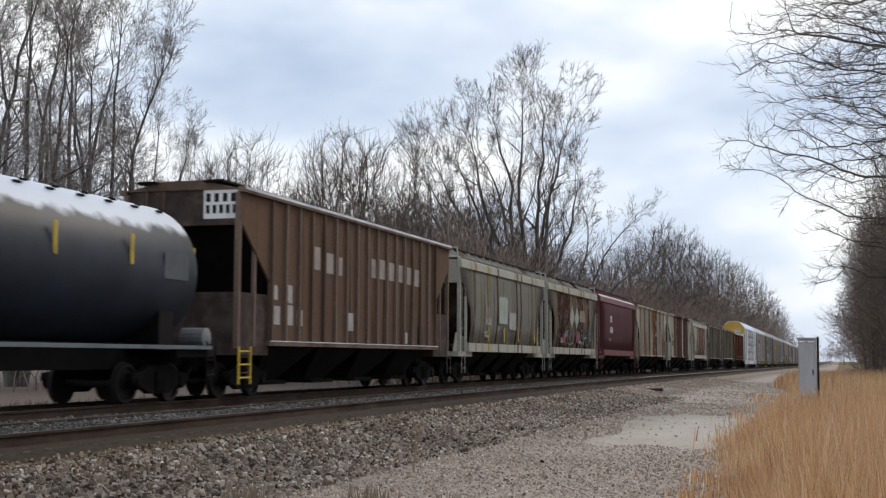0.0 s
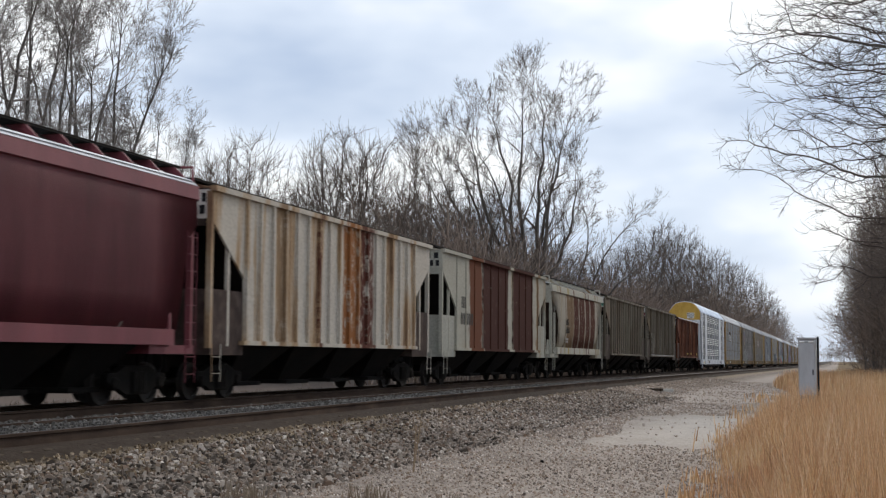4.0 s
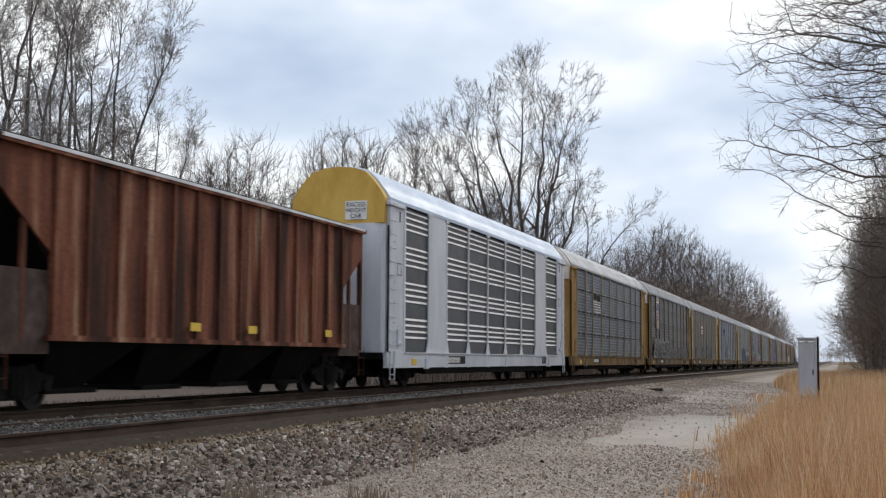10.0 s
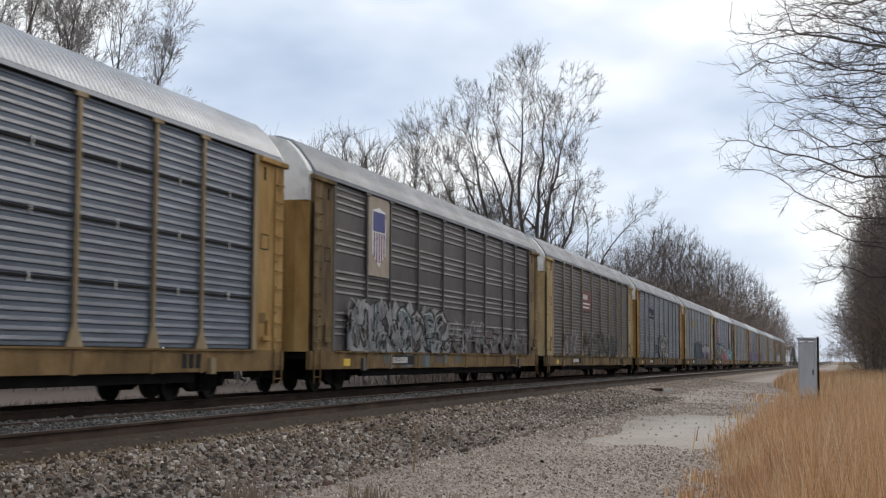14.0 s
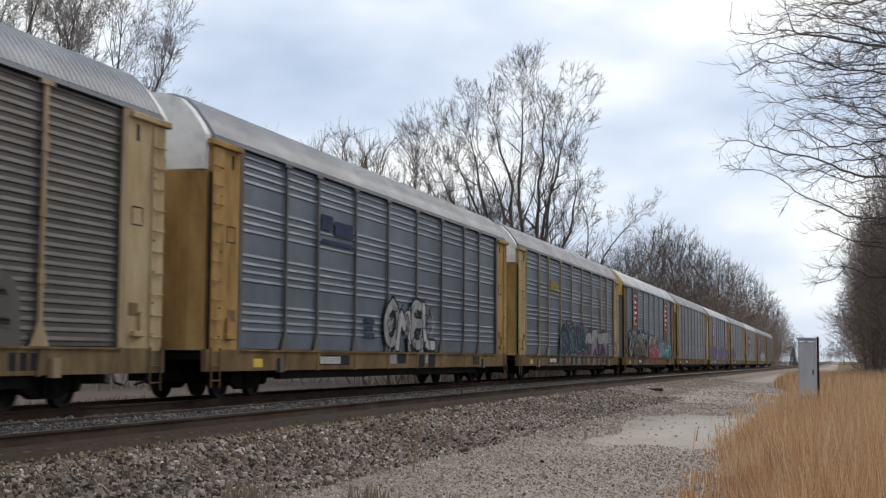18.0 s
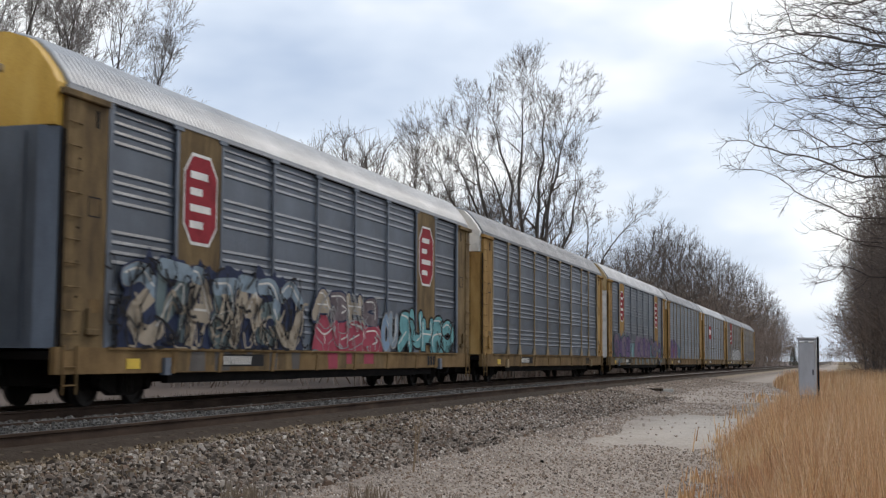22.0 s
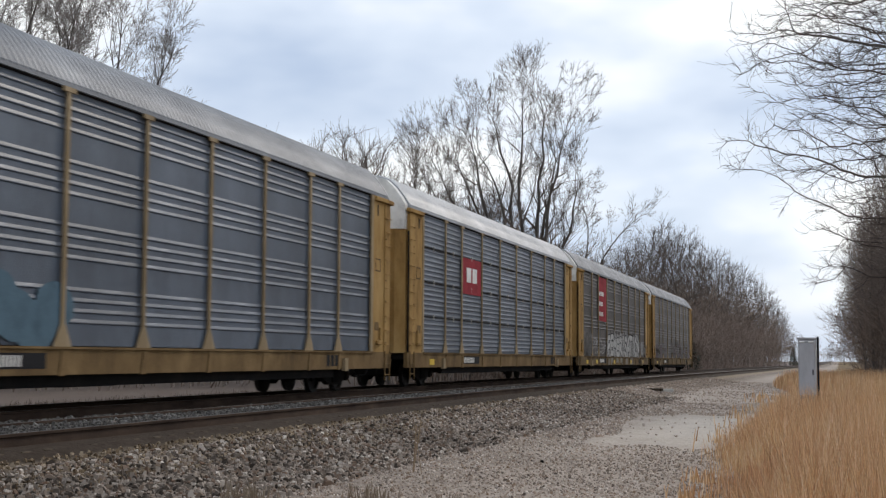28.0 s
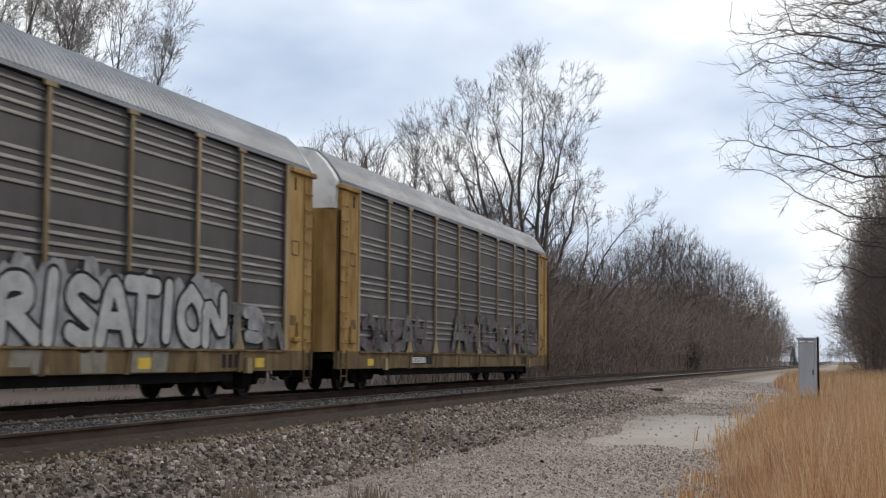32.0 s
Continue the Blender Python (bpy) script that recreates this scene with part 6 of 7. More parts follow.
def grown(seed, cloud, stems, step=0.45, kill=0.8, tip=0.011, power=2.2, twigs=1.2, twig=0.7, lift=0.06, limb=0.055, floor=0.009, jitter=0.12, hold=1.0, outward=0.45):
    """Polylines of a leafless tree that fills a cloud of points: thick ones (trunk and limbs) and fine ones (crown)."""
    r = np.random.default_rng(seed + 100)
    pos, par = colony(seed, cloud, stems, step, kill, lift=lift, jitter=jitter, hold=hold)
    n = len(pos)
    area, kids = np.zeros(n), [[] for i in range(n)]
    for i in range(n - 1, -1, -1):
        if area[i] == 0:
            area[i] = tip ** power
        if par[i] >= 0:
            area[par[i]] += area[i]
            kids[par[i]].append(i)
    rad = np.maximum(floor, area ** (1 / power))
    thick, fine = [], []
    starts = [(i, None) for i in range(n) if par[i] < 0]
    while starts:
        i, frm = starts.pop()
        pts, rr = ([], []) if frm is None else ([pos[frm]], [min(rad[frm], rad[i] * 1.25)])
        while True:
            pts.append(pos[i])
            rr.append(rad[i])
            if not kids[i]:
                break
            ks = sorted(kids[i], key=lambda k: -area[k])
            starts += [(k, i) for k in ks[1:]]
            i = ks[0]
        rr[-1] *= 0.5
        cut = next((k for k, v in enumerate(rr) if v < limb), len(rr))
        if cut > 1:
            thick.append((pts[:cut + 1], rr[:cut + 1]))
        if cut < len(rr) - 1 or cut <= 1:
            a = max(0, cut - 0) if cut > 1 else 0
            if len(pts) - a > 1:
                fine.append((pts[a:], rr[a:]))
    heart = np.mean(np.array(cloud), 0)
    slim_nodes = [i for i in range(n) if rad[i] < limb * 0.7 and par[i] >= 0]
    for i in slim_nodes:
        d = pos[i] - pos[par[i]]
        d /= np.linalg.norm(d) + 1e-9
        for k in range(r.poisson(twigs)):
            w = side_way(r, d, 0.55) + outward * (pos[i] - heart) / (np.linalg.norm(pos[i] - heart) + 1e-9)
            w[2] += 0.2
            w /= np.linalg.norm(w)
            ln = twig * r.uniform(0.4, 1.3)
            mid = pos[i] + w * ln * 0.5
            w2 = w + r.normal(0, 0.3, 3)
            fine.append(([pos[i], mid, mid + w2 * ln * 0.5], [floor * 0.9, floor * 0.8, floor * 0.45]))
    return thick, fine


def cloud_of(seed, count, *lobes, clump=0.0):
    """Points inside ellipsoids (x, y, z, rx, ry, rz), thinned in places."""
    r = np.random.default_rng(seed)
    vol = [b[3] * b[4] * b[5] for b in lobes]
    pts = []
    while len(pts) < count:
        b = lobes[r.choice(len(lobes), p=np.array(vol) / sum(vol))]
        v = r.normal(0, 1, 3)
        v /= np.linalg.norm(v)
        v *= r.uniform(0.02, 1) ** 0.42 * (1.0 + 0.3 * noise.noise((v[0] * 2.2 + seed, v[1] * 2.2, v[2] * 2.2)))
        q = (b[0] + v[0] * b[3], b[1] + v[1] * b[4], b[2] + v[2] * b[5])
        if clump and noise.noise((q[0] / 2.6, q[1] / 2.6, q[2] / 1.7)) < clump - 0.5:
            continue
        pts.append(q)
    return pts


def stem(seed, a, b, n=8, wander=0.12):
    """A gently crooked stem from a to b."""
    r = np.random.default_rng(seed)
    a, b = np.array(a, float), np.array(b, float)
    off, out = np.zeros(3), []
    for i in range(n + 1):
        f = i / n
        out.append(a + (b - a) * f + off * math.sin(f * math.pi))
        off = off + r.normal(0, wander, 3) * (1, 1, 0.3)
    return out


def limb_line(seed, a, b, c, wander=0.14):
    """A stem that rises from a through b and leans out to c."""
    low, high = stem(seed, a, b, 9, wander), stem(seed + 500, b, c, 7, wander)
    return low + high[1:]


def limbed(seed, limbs, thick, reach, depth, every=0.9, first=0.3, twig=0.010, lift=0.07, angle=0.34, side=0.7, wobble=0.11):
    """Polylines of a leafless tree: long limbs, each throwing forking branches that rise from its upper part."""
    rng = np.random.default_rng(seed)
    opt = {"ratio": 0.74, "wobble": wobble, "lift": lift, "twig": twig, "fork": angle, "side": side, "shoots": 1}
    out = []
    for pts in limbs:
        n = len(pts)
        radii = [max(0.04, thick * (1 - i / n) ** 0.65) for i in range(n)]
        out.append((depth + 2, pts, radii))
        length = np.cumsum([0.0] + [np.linalg.norm(b - a) for a, b in zip(pts, pts[1:])])
        s = length[-1] * first
        while s < length[-1]:
            i = min(n - 2, int(np.searchsorted(length, s)) - 1)
            f = (s - length[i]) / (length[i + 1] - length[i])
            d = (pts[i + 1] - pts[i]) / np.linalg.norm(pts[i + 1] - pts[i])
            up = s / length[-1]
            branch(rng, out, pts[i] * (1 - f) + pts[i + 1] * f, side_way(rng, d, 0.75), reach * (1.15 - 0.5 * up) * rng.uniform(0.6, 1.2), radii[i] * 0.58, depth - (1 if rng.random() < 0.4 else 0), opt)
            s += every * rng.uniform(0.6, 1.4)
        d = pts[-1] - pts[-2]
        for k in range(3):
            branch(rng, out, pts[-1], side_way(rng, d / np.linalg.norm(d), 0.35), reach * rng.uniform(0.7, 1.0), 0.035, depth, opt)
    return split(out, depth)


def bare_tree(seed, height, stems, lean, depth, trunk=0.28, fork=0.12, ratio=0.74, wobble=0.1, lift=0.05, twig=0.011, angle=0.36, side=0.75, shoots=1, base=0.5):
    """Polylines of a leafless tree that forks and forks again: thick ones (trunk and limbs) and fine ones (crown)."""
    rng = np.random.default_rng(seed)
    out = []
    opt = {"ratio": ratio, "wobble": wobble, "lift": lift, "twig": twig, "fork": angle, "side": side, "shoots": shoots}
    top = np.array((0.0, 0.0, -0.4))
    if fork > 0:
        pts, radii = grow(rng, top, (0, 0, 1), height * fork + 0.4, trunk, 4, 0.04, 0.02, 0.25)
        out.append((depth + 1, pts, radii))
        top = pts[-1]
    first = height * (1 - fork) * (1 - ratio) / (1 - ratio ** (depth + 1)) * 1.12
    for i in range(stems):
        a = 2 * math.pi * (i + rng.uniform(-0.3, 0.3)) / stems
        le = lean * rng.uniform(0.35, 1.3)
        start = top if fork > 0 else top + np.array((math.cos(a), math.sin(a), 0)) * rng.uniform(0.2, base)
        way = (math.sin(le) * math.cos(a), math.sin(le) * math.sin(a), math.cos(le))
        branch(rng, out, start, way, first * rng.uniform(0.85, 1.1), trunk * rng.uniform(0.55, 0.8), depth, opt)
    return split(out, depth - 1)


def sides(r):
    return 7 if r > 0.1 else 4 if r > 0.045 else 3


def tree(name, label, category, lines, twig_mat, m=None, group=""):
    thick, fine = lines
    t = new(name)
    tagged(t, label, category, group)
    for nm, ls, mat in (("trunk", thick, BARK), ("crown", fine, twig_mat)):
        me = mesh_of(nm, *tubes(ls, sides))
        me.shade_smooth()
        me.materials.append(mat)
        part_mesh(nm, me, t)
    if m is not None:
        t.matrix_basis = m
    return t


def spot(px, side_x):
    """Distance along the line at which the sight line of that bearing crosses x = side_x."""
    bearing = radians(16.936) - math.atan((px - 784) / 2300.0)
    return -side_x / math.tan(bearing)


def stand(x, y, turn=0.0, size=1.0, sink=0.0):
    return Matrix.Translation((x, y, ground_z(x, y) - sink)) @ Matrix.Rotation(turn, 4, "Z") @ Matrix.Diagonal((size, size, size, 1))


rng = random.Random(5)
BG = "bare trees beyond the tracks"

# the big spreading tree and its neighbours
bx = -26.0
bs = spot(920, bx)
big = tree("tree", "tall bare tree with many rising limbs and fine twigs", "tree", limbed(
    14, [limb_line(1, (-0.6, 0.4, -0.4), (-1.9, 0.6, 8.0), (-6.4, 0.9, 16.5), 0.22), limb_line(2, (-0.5, -0.2, -0.4), (-1.0, -0.5, 9.0), (-3.9, -0.8, 19.0), 0.22),
         limb_line(3, (0.0, 0.4, -0.4), (-0.2, 0.9, 9.5), (-1.9, 1.6, 20.5), 0.22), limb_line(4, (0.2, -0.2, -0.4), (0.5, -0.6, 8.5), (0.2, -1.2, 21.5), 0.22),
         limb_line(5, (0.5, 0.2, -0.4), (1.2, 0.4, 9.0), (2.0, 0.6, 21.5), 0.22), limb_line(6, (0.8, -0.2, -0.4), (1.7, -0.5, 8.5), (3.6, -0.9, 19.5), 0.22),
         limb_line(7, (1.0, 0.3, -0.4), (2.3, 0.5, 7.5), (4.6, 0.8, 15.0), 0.22), limb_line(8, (-1.2, 0.0, -0.4), (-3.4, 0.1, 7.5), (-8.2, 0.3, 14.5), 0.22),
         limb_line(21, (-0.9, 0.3, -0.4), (-2.6, 0.4, 7.5), (-5.4, 1.2, 14.5), 0.22), limb_line(22, (-1.0, -0.4, -0.4), (-2.8, -0.9, 7.0), (-7.2, -1.6, 15.5), 0.22), limb_line(23, (-0.4, 0.5, -0.4), (-1.4, 1.2, 8.5), (-5.0, 1.8, 17.5), 0.22),
         limb_line(9, (-0.2, -0.5, -0.4), (0.1, -1.5, 8.0), (-2.6, -2.4, 17.0), 0.22), limb_line(10, (0.4, 0.6, -0.4), (1.0, 1.5, 8.0), (3.0, 2.6, 18.0), 0.22)],
    0.27, 2.1, 5, 1.25, 0.26, twig=0.0105, lift=0.055, angle=0.37, side=0.75, wobble=0.11), TWIG, group=BG)
big.matrix_basis = stand(bx, bs, 0.24, 1.05)
leaning = tree("tree", "bare tree leaning over the brown brush", "tree", limbed(
    15, [limb_line(24, (-0.5, 0, -0.4), (0.6, 0.2, 7.0), (1.6, 0.3, 14.5), 0.25), limb_line(25, (0.2, 0.2, -0.4), (1.6, 0.1, 6.5), (5.2, 0, 13.5), 0.25), limb_line(26, (0.6, -0.2, -0.4), (2.4, -0.3, 6.0), (7.0, -0.6, 10.5), 0.25)],
    0.17, 1.7, 4, 1.0, 0.3, twig=0.0105, lift=0.045, angle=0.38, side=0.8), TWIG, group=BG)
leaning.matrix_basis = stand(-26, spot(1008, -26), 0.2, 1.12)


def slender(seed, lobes, stems, count=1400):
    return tree("tree", "bare grey tree with slender forking limbs", "tree", grown(
        seed, cloud_of(seed, count, *lobes, clump=0.3), stems, step=0.48, kill=0.56, tip=0.015, power=2.25, twigs=1.7, twig=1.2, lift=0.14, floor=0.014), TWIG, group=BG)


slim = slender(21, [(0, 0, 11.0, 3.0, 3.0, 6.0)], [stem(8, (0, 0, -0.4), (0.3, 0.2, 7.5)), stem(9, (0.3, 0.1, -0.4), (-1.2, 0.6, 6.5))])
slim2 = slender(22, [(0.6, 0, 11.8, 3.6, 3.4, 5.2), (-1.5, 0, 8.5, 2, 2, 3)], [stem(10, (0, 0, -0.4), (0.6, -0.2, 8.5))])
slim3 = slender(25, [(0, 0, 10.5, 2.4, 2.4, 6.6)], [stem(11, (0, 0, -0.4), (0.2, 0.1, 7.0)), stem(12, (-0.4, 0.3, -0.4), (-1.0, 0.5, 6.0)), stem(13, (0.4, -0.3, -0.4), (1.2, 0.2, 6.5))])
tall = tree("tree", "tall bare tree with dense pale twigs", "tree", limbed(
    31, [limb_line(14, (0, 0, -0.4), (0.2, 0.2, 9.0), (0.5, 0.4, 22.0)), limb_line(15, (0.4, -0.2, -0.4), (1.3, -0.4, 8.0), (3.4, -0.6, 19.5)), limb_line(16, (-0.4, 0.2, -0.4), (-1.2, 0.4, 8.5), (-3.2, 0.8, 20.0)),
         limb_line(17, (-0.2, -0.5, -0.4), (-0.4, -1.4, 8.0), (-1.4, -2.6, 18.5)), limb_line(18, (0.2, 0.5, -0.4), (0.8, 1.5, 8.0), (1.8, 2.8, 18.0))],
    0.23, 2.0, 5, 1.3, 0.2, twig=0.0105, lift=0.04, angle=0.38, side=0.8, wobble=0.11), TWIG_PALE, group=BG)
KINDS = (slim, slim2, slim3)
slim.matrix_basis = stand(-34, spot(1000, -34), 1.0, 0.95)
slim2.matrix_basis = stand(-27, spot(1095, -27), 2.0, 0.95)
slim3.matrix_basis = stand(-30, spot(1060, -30), 2.0, 0.9)
tall.matrix_basis = stand(-44, spot(185, -44), 0.3, 1.0)

for px, sx, size in ((-70, -42, 1.0), (35, -44, 1.0), (115, -47, 1.02), (262, -47, 0.8), (-180, -42, 1.0), (-300, -44, 1.0)):
    copy_thing(tall, stand(sx, spot(px, sx), rng.uniform(0, 6.28), size * rng.uniform(0.97, 1.03)))
for px in range(335, 1010, 17):
    sx = rng.uniform(-56, -44) if px < 720 else rng.uniform(-42, -32)
    s = spot(px, sx)
    h = (21.5 if px < 720 else 18.5) * rng.uniform(0.7, 1.06)
    copy_thing(rng.choice(KINDS), stand(sx, s, rng.uniform(0, 6.28), h / 17.0 * (s / 105 if px < 720 else 1.0)))
for px in range(690, 1165, 11):
    sx = rng.uniform(-36, -28)
    copy_thing(rng.choice(KINDS), stand(sx, spot(px, sx), rng.uniform(0, 6.28), rng.uniform(0.6, 0.88)))
for px, sx, h in ((1040, -30, 14), (1075, -29, 15), (1110, -28, 15), (1128, -26, 16), (1143, -28, 18), (1156, -26, 19), (1168, -25, 19), (1180, -27, 21), (1192, -25, 20), (1205, -25, 22), (1217, -25, 20), (1228, -24, 20), (1240, -26, 21), (1252, -24, 20), (1265, -24, 22), (1280, -24, 23), (1295, -24, 23), (1310, -24, 24), (1324, -24, 25), (1338, -24, 26), (1350, -24, 25), (1360, -24, 24), (1370, -24, 23), (1379, -24, 22), (1388, -25, 19), (1397, -25, 17), (1404, -25, 16)):
    copy_thing(rng.choice(KINDS), stand(sx, spot(px, sx), rng.uniform(0, 6.28), h / 14.6))

# the oak whose boughs reach in from beside the lens, and the wood behind it
oak = tree("tree", "bare oak with long level boughs over the grass", "tree", grown(
    43, cloud_of(43, 8200, (-1.5, 0, 16.0, 9.0, 8.0, 6.5), (-8.0, 0, 10.6, 5.4, 2.8, 1.5), (-6.2, 0, 8.4, 4.4, 2.4, 1.2), (-5.0, 0, 11.5, 5.0, 4, 2.6), (-8.6, 0, 15.2, 4.0, 3.2, 3.0), (-7.4, 0, 12.8, 4.0, 3, 1.6), (-5.5, 0, 18.0, 5, 5, 4), (-7.0, 0, 7.4, 2.6, 2.5, 3.4), clump=0.24),
    [stem(18, (0, 0, -0.4), (0.3, 0.3, 19.0), 16, 0.08)], step=0.36, kill=0.55, tip=0.013, power=2.2, twigs=2.6, twig=0.75, lift=0.05, floor=0.0085, jitter=0.34, hold=0.7, outward=0.12), TWIG_DARK)
oak.matrix_basis = stand(7.7, 60.0, 0.2, 1.0)
SIDEWOOD = "bare trees beside the grass"
thicket = tree("tree", "bare tree with a dense low crown of brown twigs", "tree", grown(
    51, cloud_of(51, 3300, (0, 0, 8.0, 3.4, 3.4, 7.4), (0.6, 0, 12, 2.6, 2.8, 5.5), clump=0.12),
    [stem(19, (0, 0, -0.4), (0.2, 0.2, 9.0)), stem(20, (0.5, 0.3, -0.4), (1.6, 0.5, 6.5)), stem(21, (-0.4, -0.3, -0.4), (-1.4, -0.5, 6.0))],
    step=0.42, kill=0.5, tip=0.011, power=2.15, twigs=1.3, twig=0.9, lift=0.08, floor=0.012), TWIG_SHADY, group=SIDEWOOD)
thicket.matrix_basis = stand(3.5, 92.0, 0.3, 0.85)
for x, y, size in ((5.4, 90, 1.0), (7.6, 92, 1.15), (3.4, 99, 0.78), (5.6, 101, 1.05), (8.0, 104, 1.2), (3.6, 107, 0.8), (6.0, 112, 1.1), (3.9, 117, 0.85), (6.6, 123, 1.15), (4.3, 130, 0.95), (4.8, 146, 1.0), (5.4, 165, 1.05), (6.2, 195, 1.1), (7.0, 235, 1.2), (8, 300, 1.3), (9, 380, 1.3), (7.4, 80, 0.85), (8.8, 77, 1.0), (12, 80, 1.3), (6.2, 84, 0.8), (4.6, 95, 0.9), (6.8, 97, 1.0), (5.0, 104, 0.9), (7.2, 87, 0.9)):
    copy_thing(thicket, stand(x - 0.95, y, rng.uniform(0, 6.28), size * rng.uniform(1.08, 1.22)))
# unseen trees beside and behind the lens, added to screen sky light off the train
for x, y, size in ((13, 52, 1.15), (15, 66, 1.2), (14, 25, 1.2), (15, 5, 1.2), (13, -12, 1.2), (16, -30, 1.2)):
    ob = copy_thing(rng.choice(KINDS), stand(x, y, rng.uniform(0, 6.28), size))
    ob["group"] = SIDEWOOD


def bush(label, seed, height):
    """A leafless bush of many forking stems."""
    t = new("bush")
    tagged(t, label, "bush", "leafless brush along the tracks")
    thick, fine = bare_tree(seed, height, 11, 0.42, 4, trunk=0.06, fork=0.0, ratio=0.76, wobble=0.14, lift=0.05, twig=0.014, angle=0.42, side=0.85, shoots=1, base=2.4)
    for nm, ls in (("stem_clump", thick), ("twig_mass", fine)):
        me = mesh_of(nm, *tubes(ls, lambda r: 3))
        me.materials.append(BRUSH)
        tagged(part_mesh(nm, me, t), kind="stuff")
    return t


bush_a = bush("dense leafless brown brush", 3, 7.6)
bush_b = bush("dense leafless brown brush", 4, 7.0)
bush_a.matrix_basis = stand(-23, 92, 0.4)
bush_b.matrix_basis = stand(-24, 97, 1.4)


def more_brush(x, y, size):
    copy_thing(bush_a if rng.random() < 0.5 else bush_b, stand(x, y, rng.uniform(0, 6.28), size))


y = 76.0
while y < 520:
    grow_far = 1.0 + 0.85 * smooth(90, 380, y)
    for row in range(3):
        more_brush(-22.4 - 2.8 * row * grow_far + rng.uniform(-0.8, 0.8), y + rng.uniform(-1.2, 1.2), (0.75 + 0.3 * row) * rng.uniform(0.6, 1.35) * grow_far)
    y += 3.9 if y < 150 else 7.0 if y < 300 else 14
for i in range(14):
    more_brush(-38 + rng.uniform(-2, 2), 30 + 4.5 * i, rng.uniform(0.85, 1.15))
# brush of the side wood; the last few are unseen, added to screen light
for x, y, size in ((5.0, 86, 0.75), (6.6, 84, 1.0), (4.5, 92, 0.8), (8.0, 87, 1.2), (10.5, 86, 1.4), (4.4, 99, 0.85), (6.4, 95, 1.2), (4.6, 106, 0.9), (5.0, 115, 1.0), (5.4, 126, 1.1), (5.0, 142, 1.2), (5.6, 160, 1.3), (6.4, 190, 1.5), (7.0, 225, 1.6), (8.0, 275, 1.8), (8.2, 340, 2.0), (8.4, 430, 2.0), (10.0, 74, 1.1), (12.0, 66, 1.1), (12.5, 78, 1.3), (14, 45, 1.2), (14, 33, 1.2), (14, 18, 1.3), (14, 2, 1.3), (13, -10, 1.3)):
    more_brush(x, y, size)

# evergreens far down the line and one dark bush among the brush
CONIFER = islands("dark_needles", [(0.02, 0.03, 0.018), (0.035, 0.05, 0.028), (0.05, 0.065, 0.04)])


def evergreen(m, label):
    r = np.random.default_rng(9)
    verts, faces = [], []
    for i in range(1500):
        z = r.uniform(0.4, 11)
        rad = (11.5 - z) / 11.5 * 3.4 * r.uniform(0.3, 1.0)
        a = r.uniform(0, 2 * math.pi)
        c = np.array((rad * math.cos(a), rad * math.sin(a), z))
        d = np.array((math.cos(a), math.sin(a), -0.25)) + r.normal(0, 0.35, 3)
        e = np.cross(d, (0, 0, 1)) * 0.22
        k = len(verts)
        verts += [c - e, c + e, c + d * 0.9]
        faces.append((k, k + 1, k + 2))
    t = new("evergreen")
    tagged(t, label, "tree")
    me = mesh_of("crown", verts, faces)
    me.materials.append(CONIFER)
    part_mesh("crown", me, t)
    tr = bmesh.new()
    rod(tr, (0, 0, -0.3), (0, 0, 10), 0.14, 7)
    part("trunk", tr, BARK, t)
    t.matrix_basis = m
    return t


pine = evergreen(stand(-24, 880, 0, 1.05), "dark evergreen tree far down the line")
copy_thing(pine, stand(-21, 900, 1, 0.9))
copy_thing(pine, stand(-28, 860, 2, 1.0))
cedar = copy_thing(pine, stand(-22.5, spot(1225, -22.5), 2, 0.52))
cedar["label"] = "dark green cedar among the brown brush"
for i in range(16):
    x = -60 + 9 * i
    copy_thing(slim, stand(x, 900 + rng.uniform(-40, 40), rng.uniform(0, 6), rng.uniform(0.9, 1.3)))
    more_brush(-22 + 5.5 * i, 930 + rng.uniform(-15, 15), rng.uniform(1.2, 1.9))


# ---- grass ----
GRASS = islands("dry_grass", [(0.42, 0.225, 0.11), (0.66, 0.39, 0.19), (0.88, 0.68, 0.46), (0.52, 0.27, 0.13), (0.8, 0.55, 0.3), (0.36, 0.2, 0.1), (0.74, 0.5, 0.27)])
FARSTRAW = islands("dull_straw", [(0.11, 0.085, 0.068), (0.16, 0.125, 0.1), (0.22, 0.175, 0.135)])
STRAW = islands("pale_straw", [(0.2, 0.15, 0.105), (0.27, 0.21, 0.15), (0.34, 0.275, 0.2)])


def edge_x(y):
    """Where the tall grass begins beside the gravel lane."""
    return -1.0 - 0.9 * smooth(13, 26, y) - 0.3 * smooth(26, 55, y) - 2.2 * smooth(58, 92, y) + 0.25 * noise.noise((0.0, y * 0.35, 1.0)) + 0.25 * noise.noise((0.0, y * 1.3, 4.0))


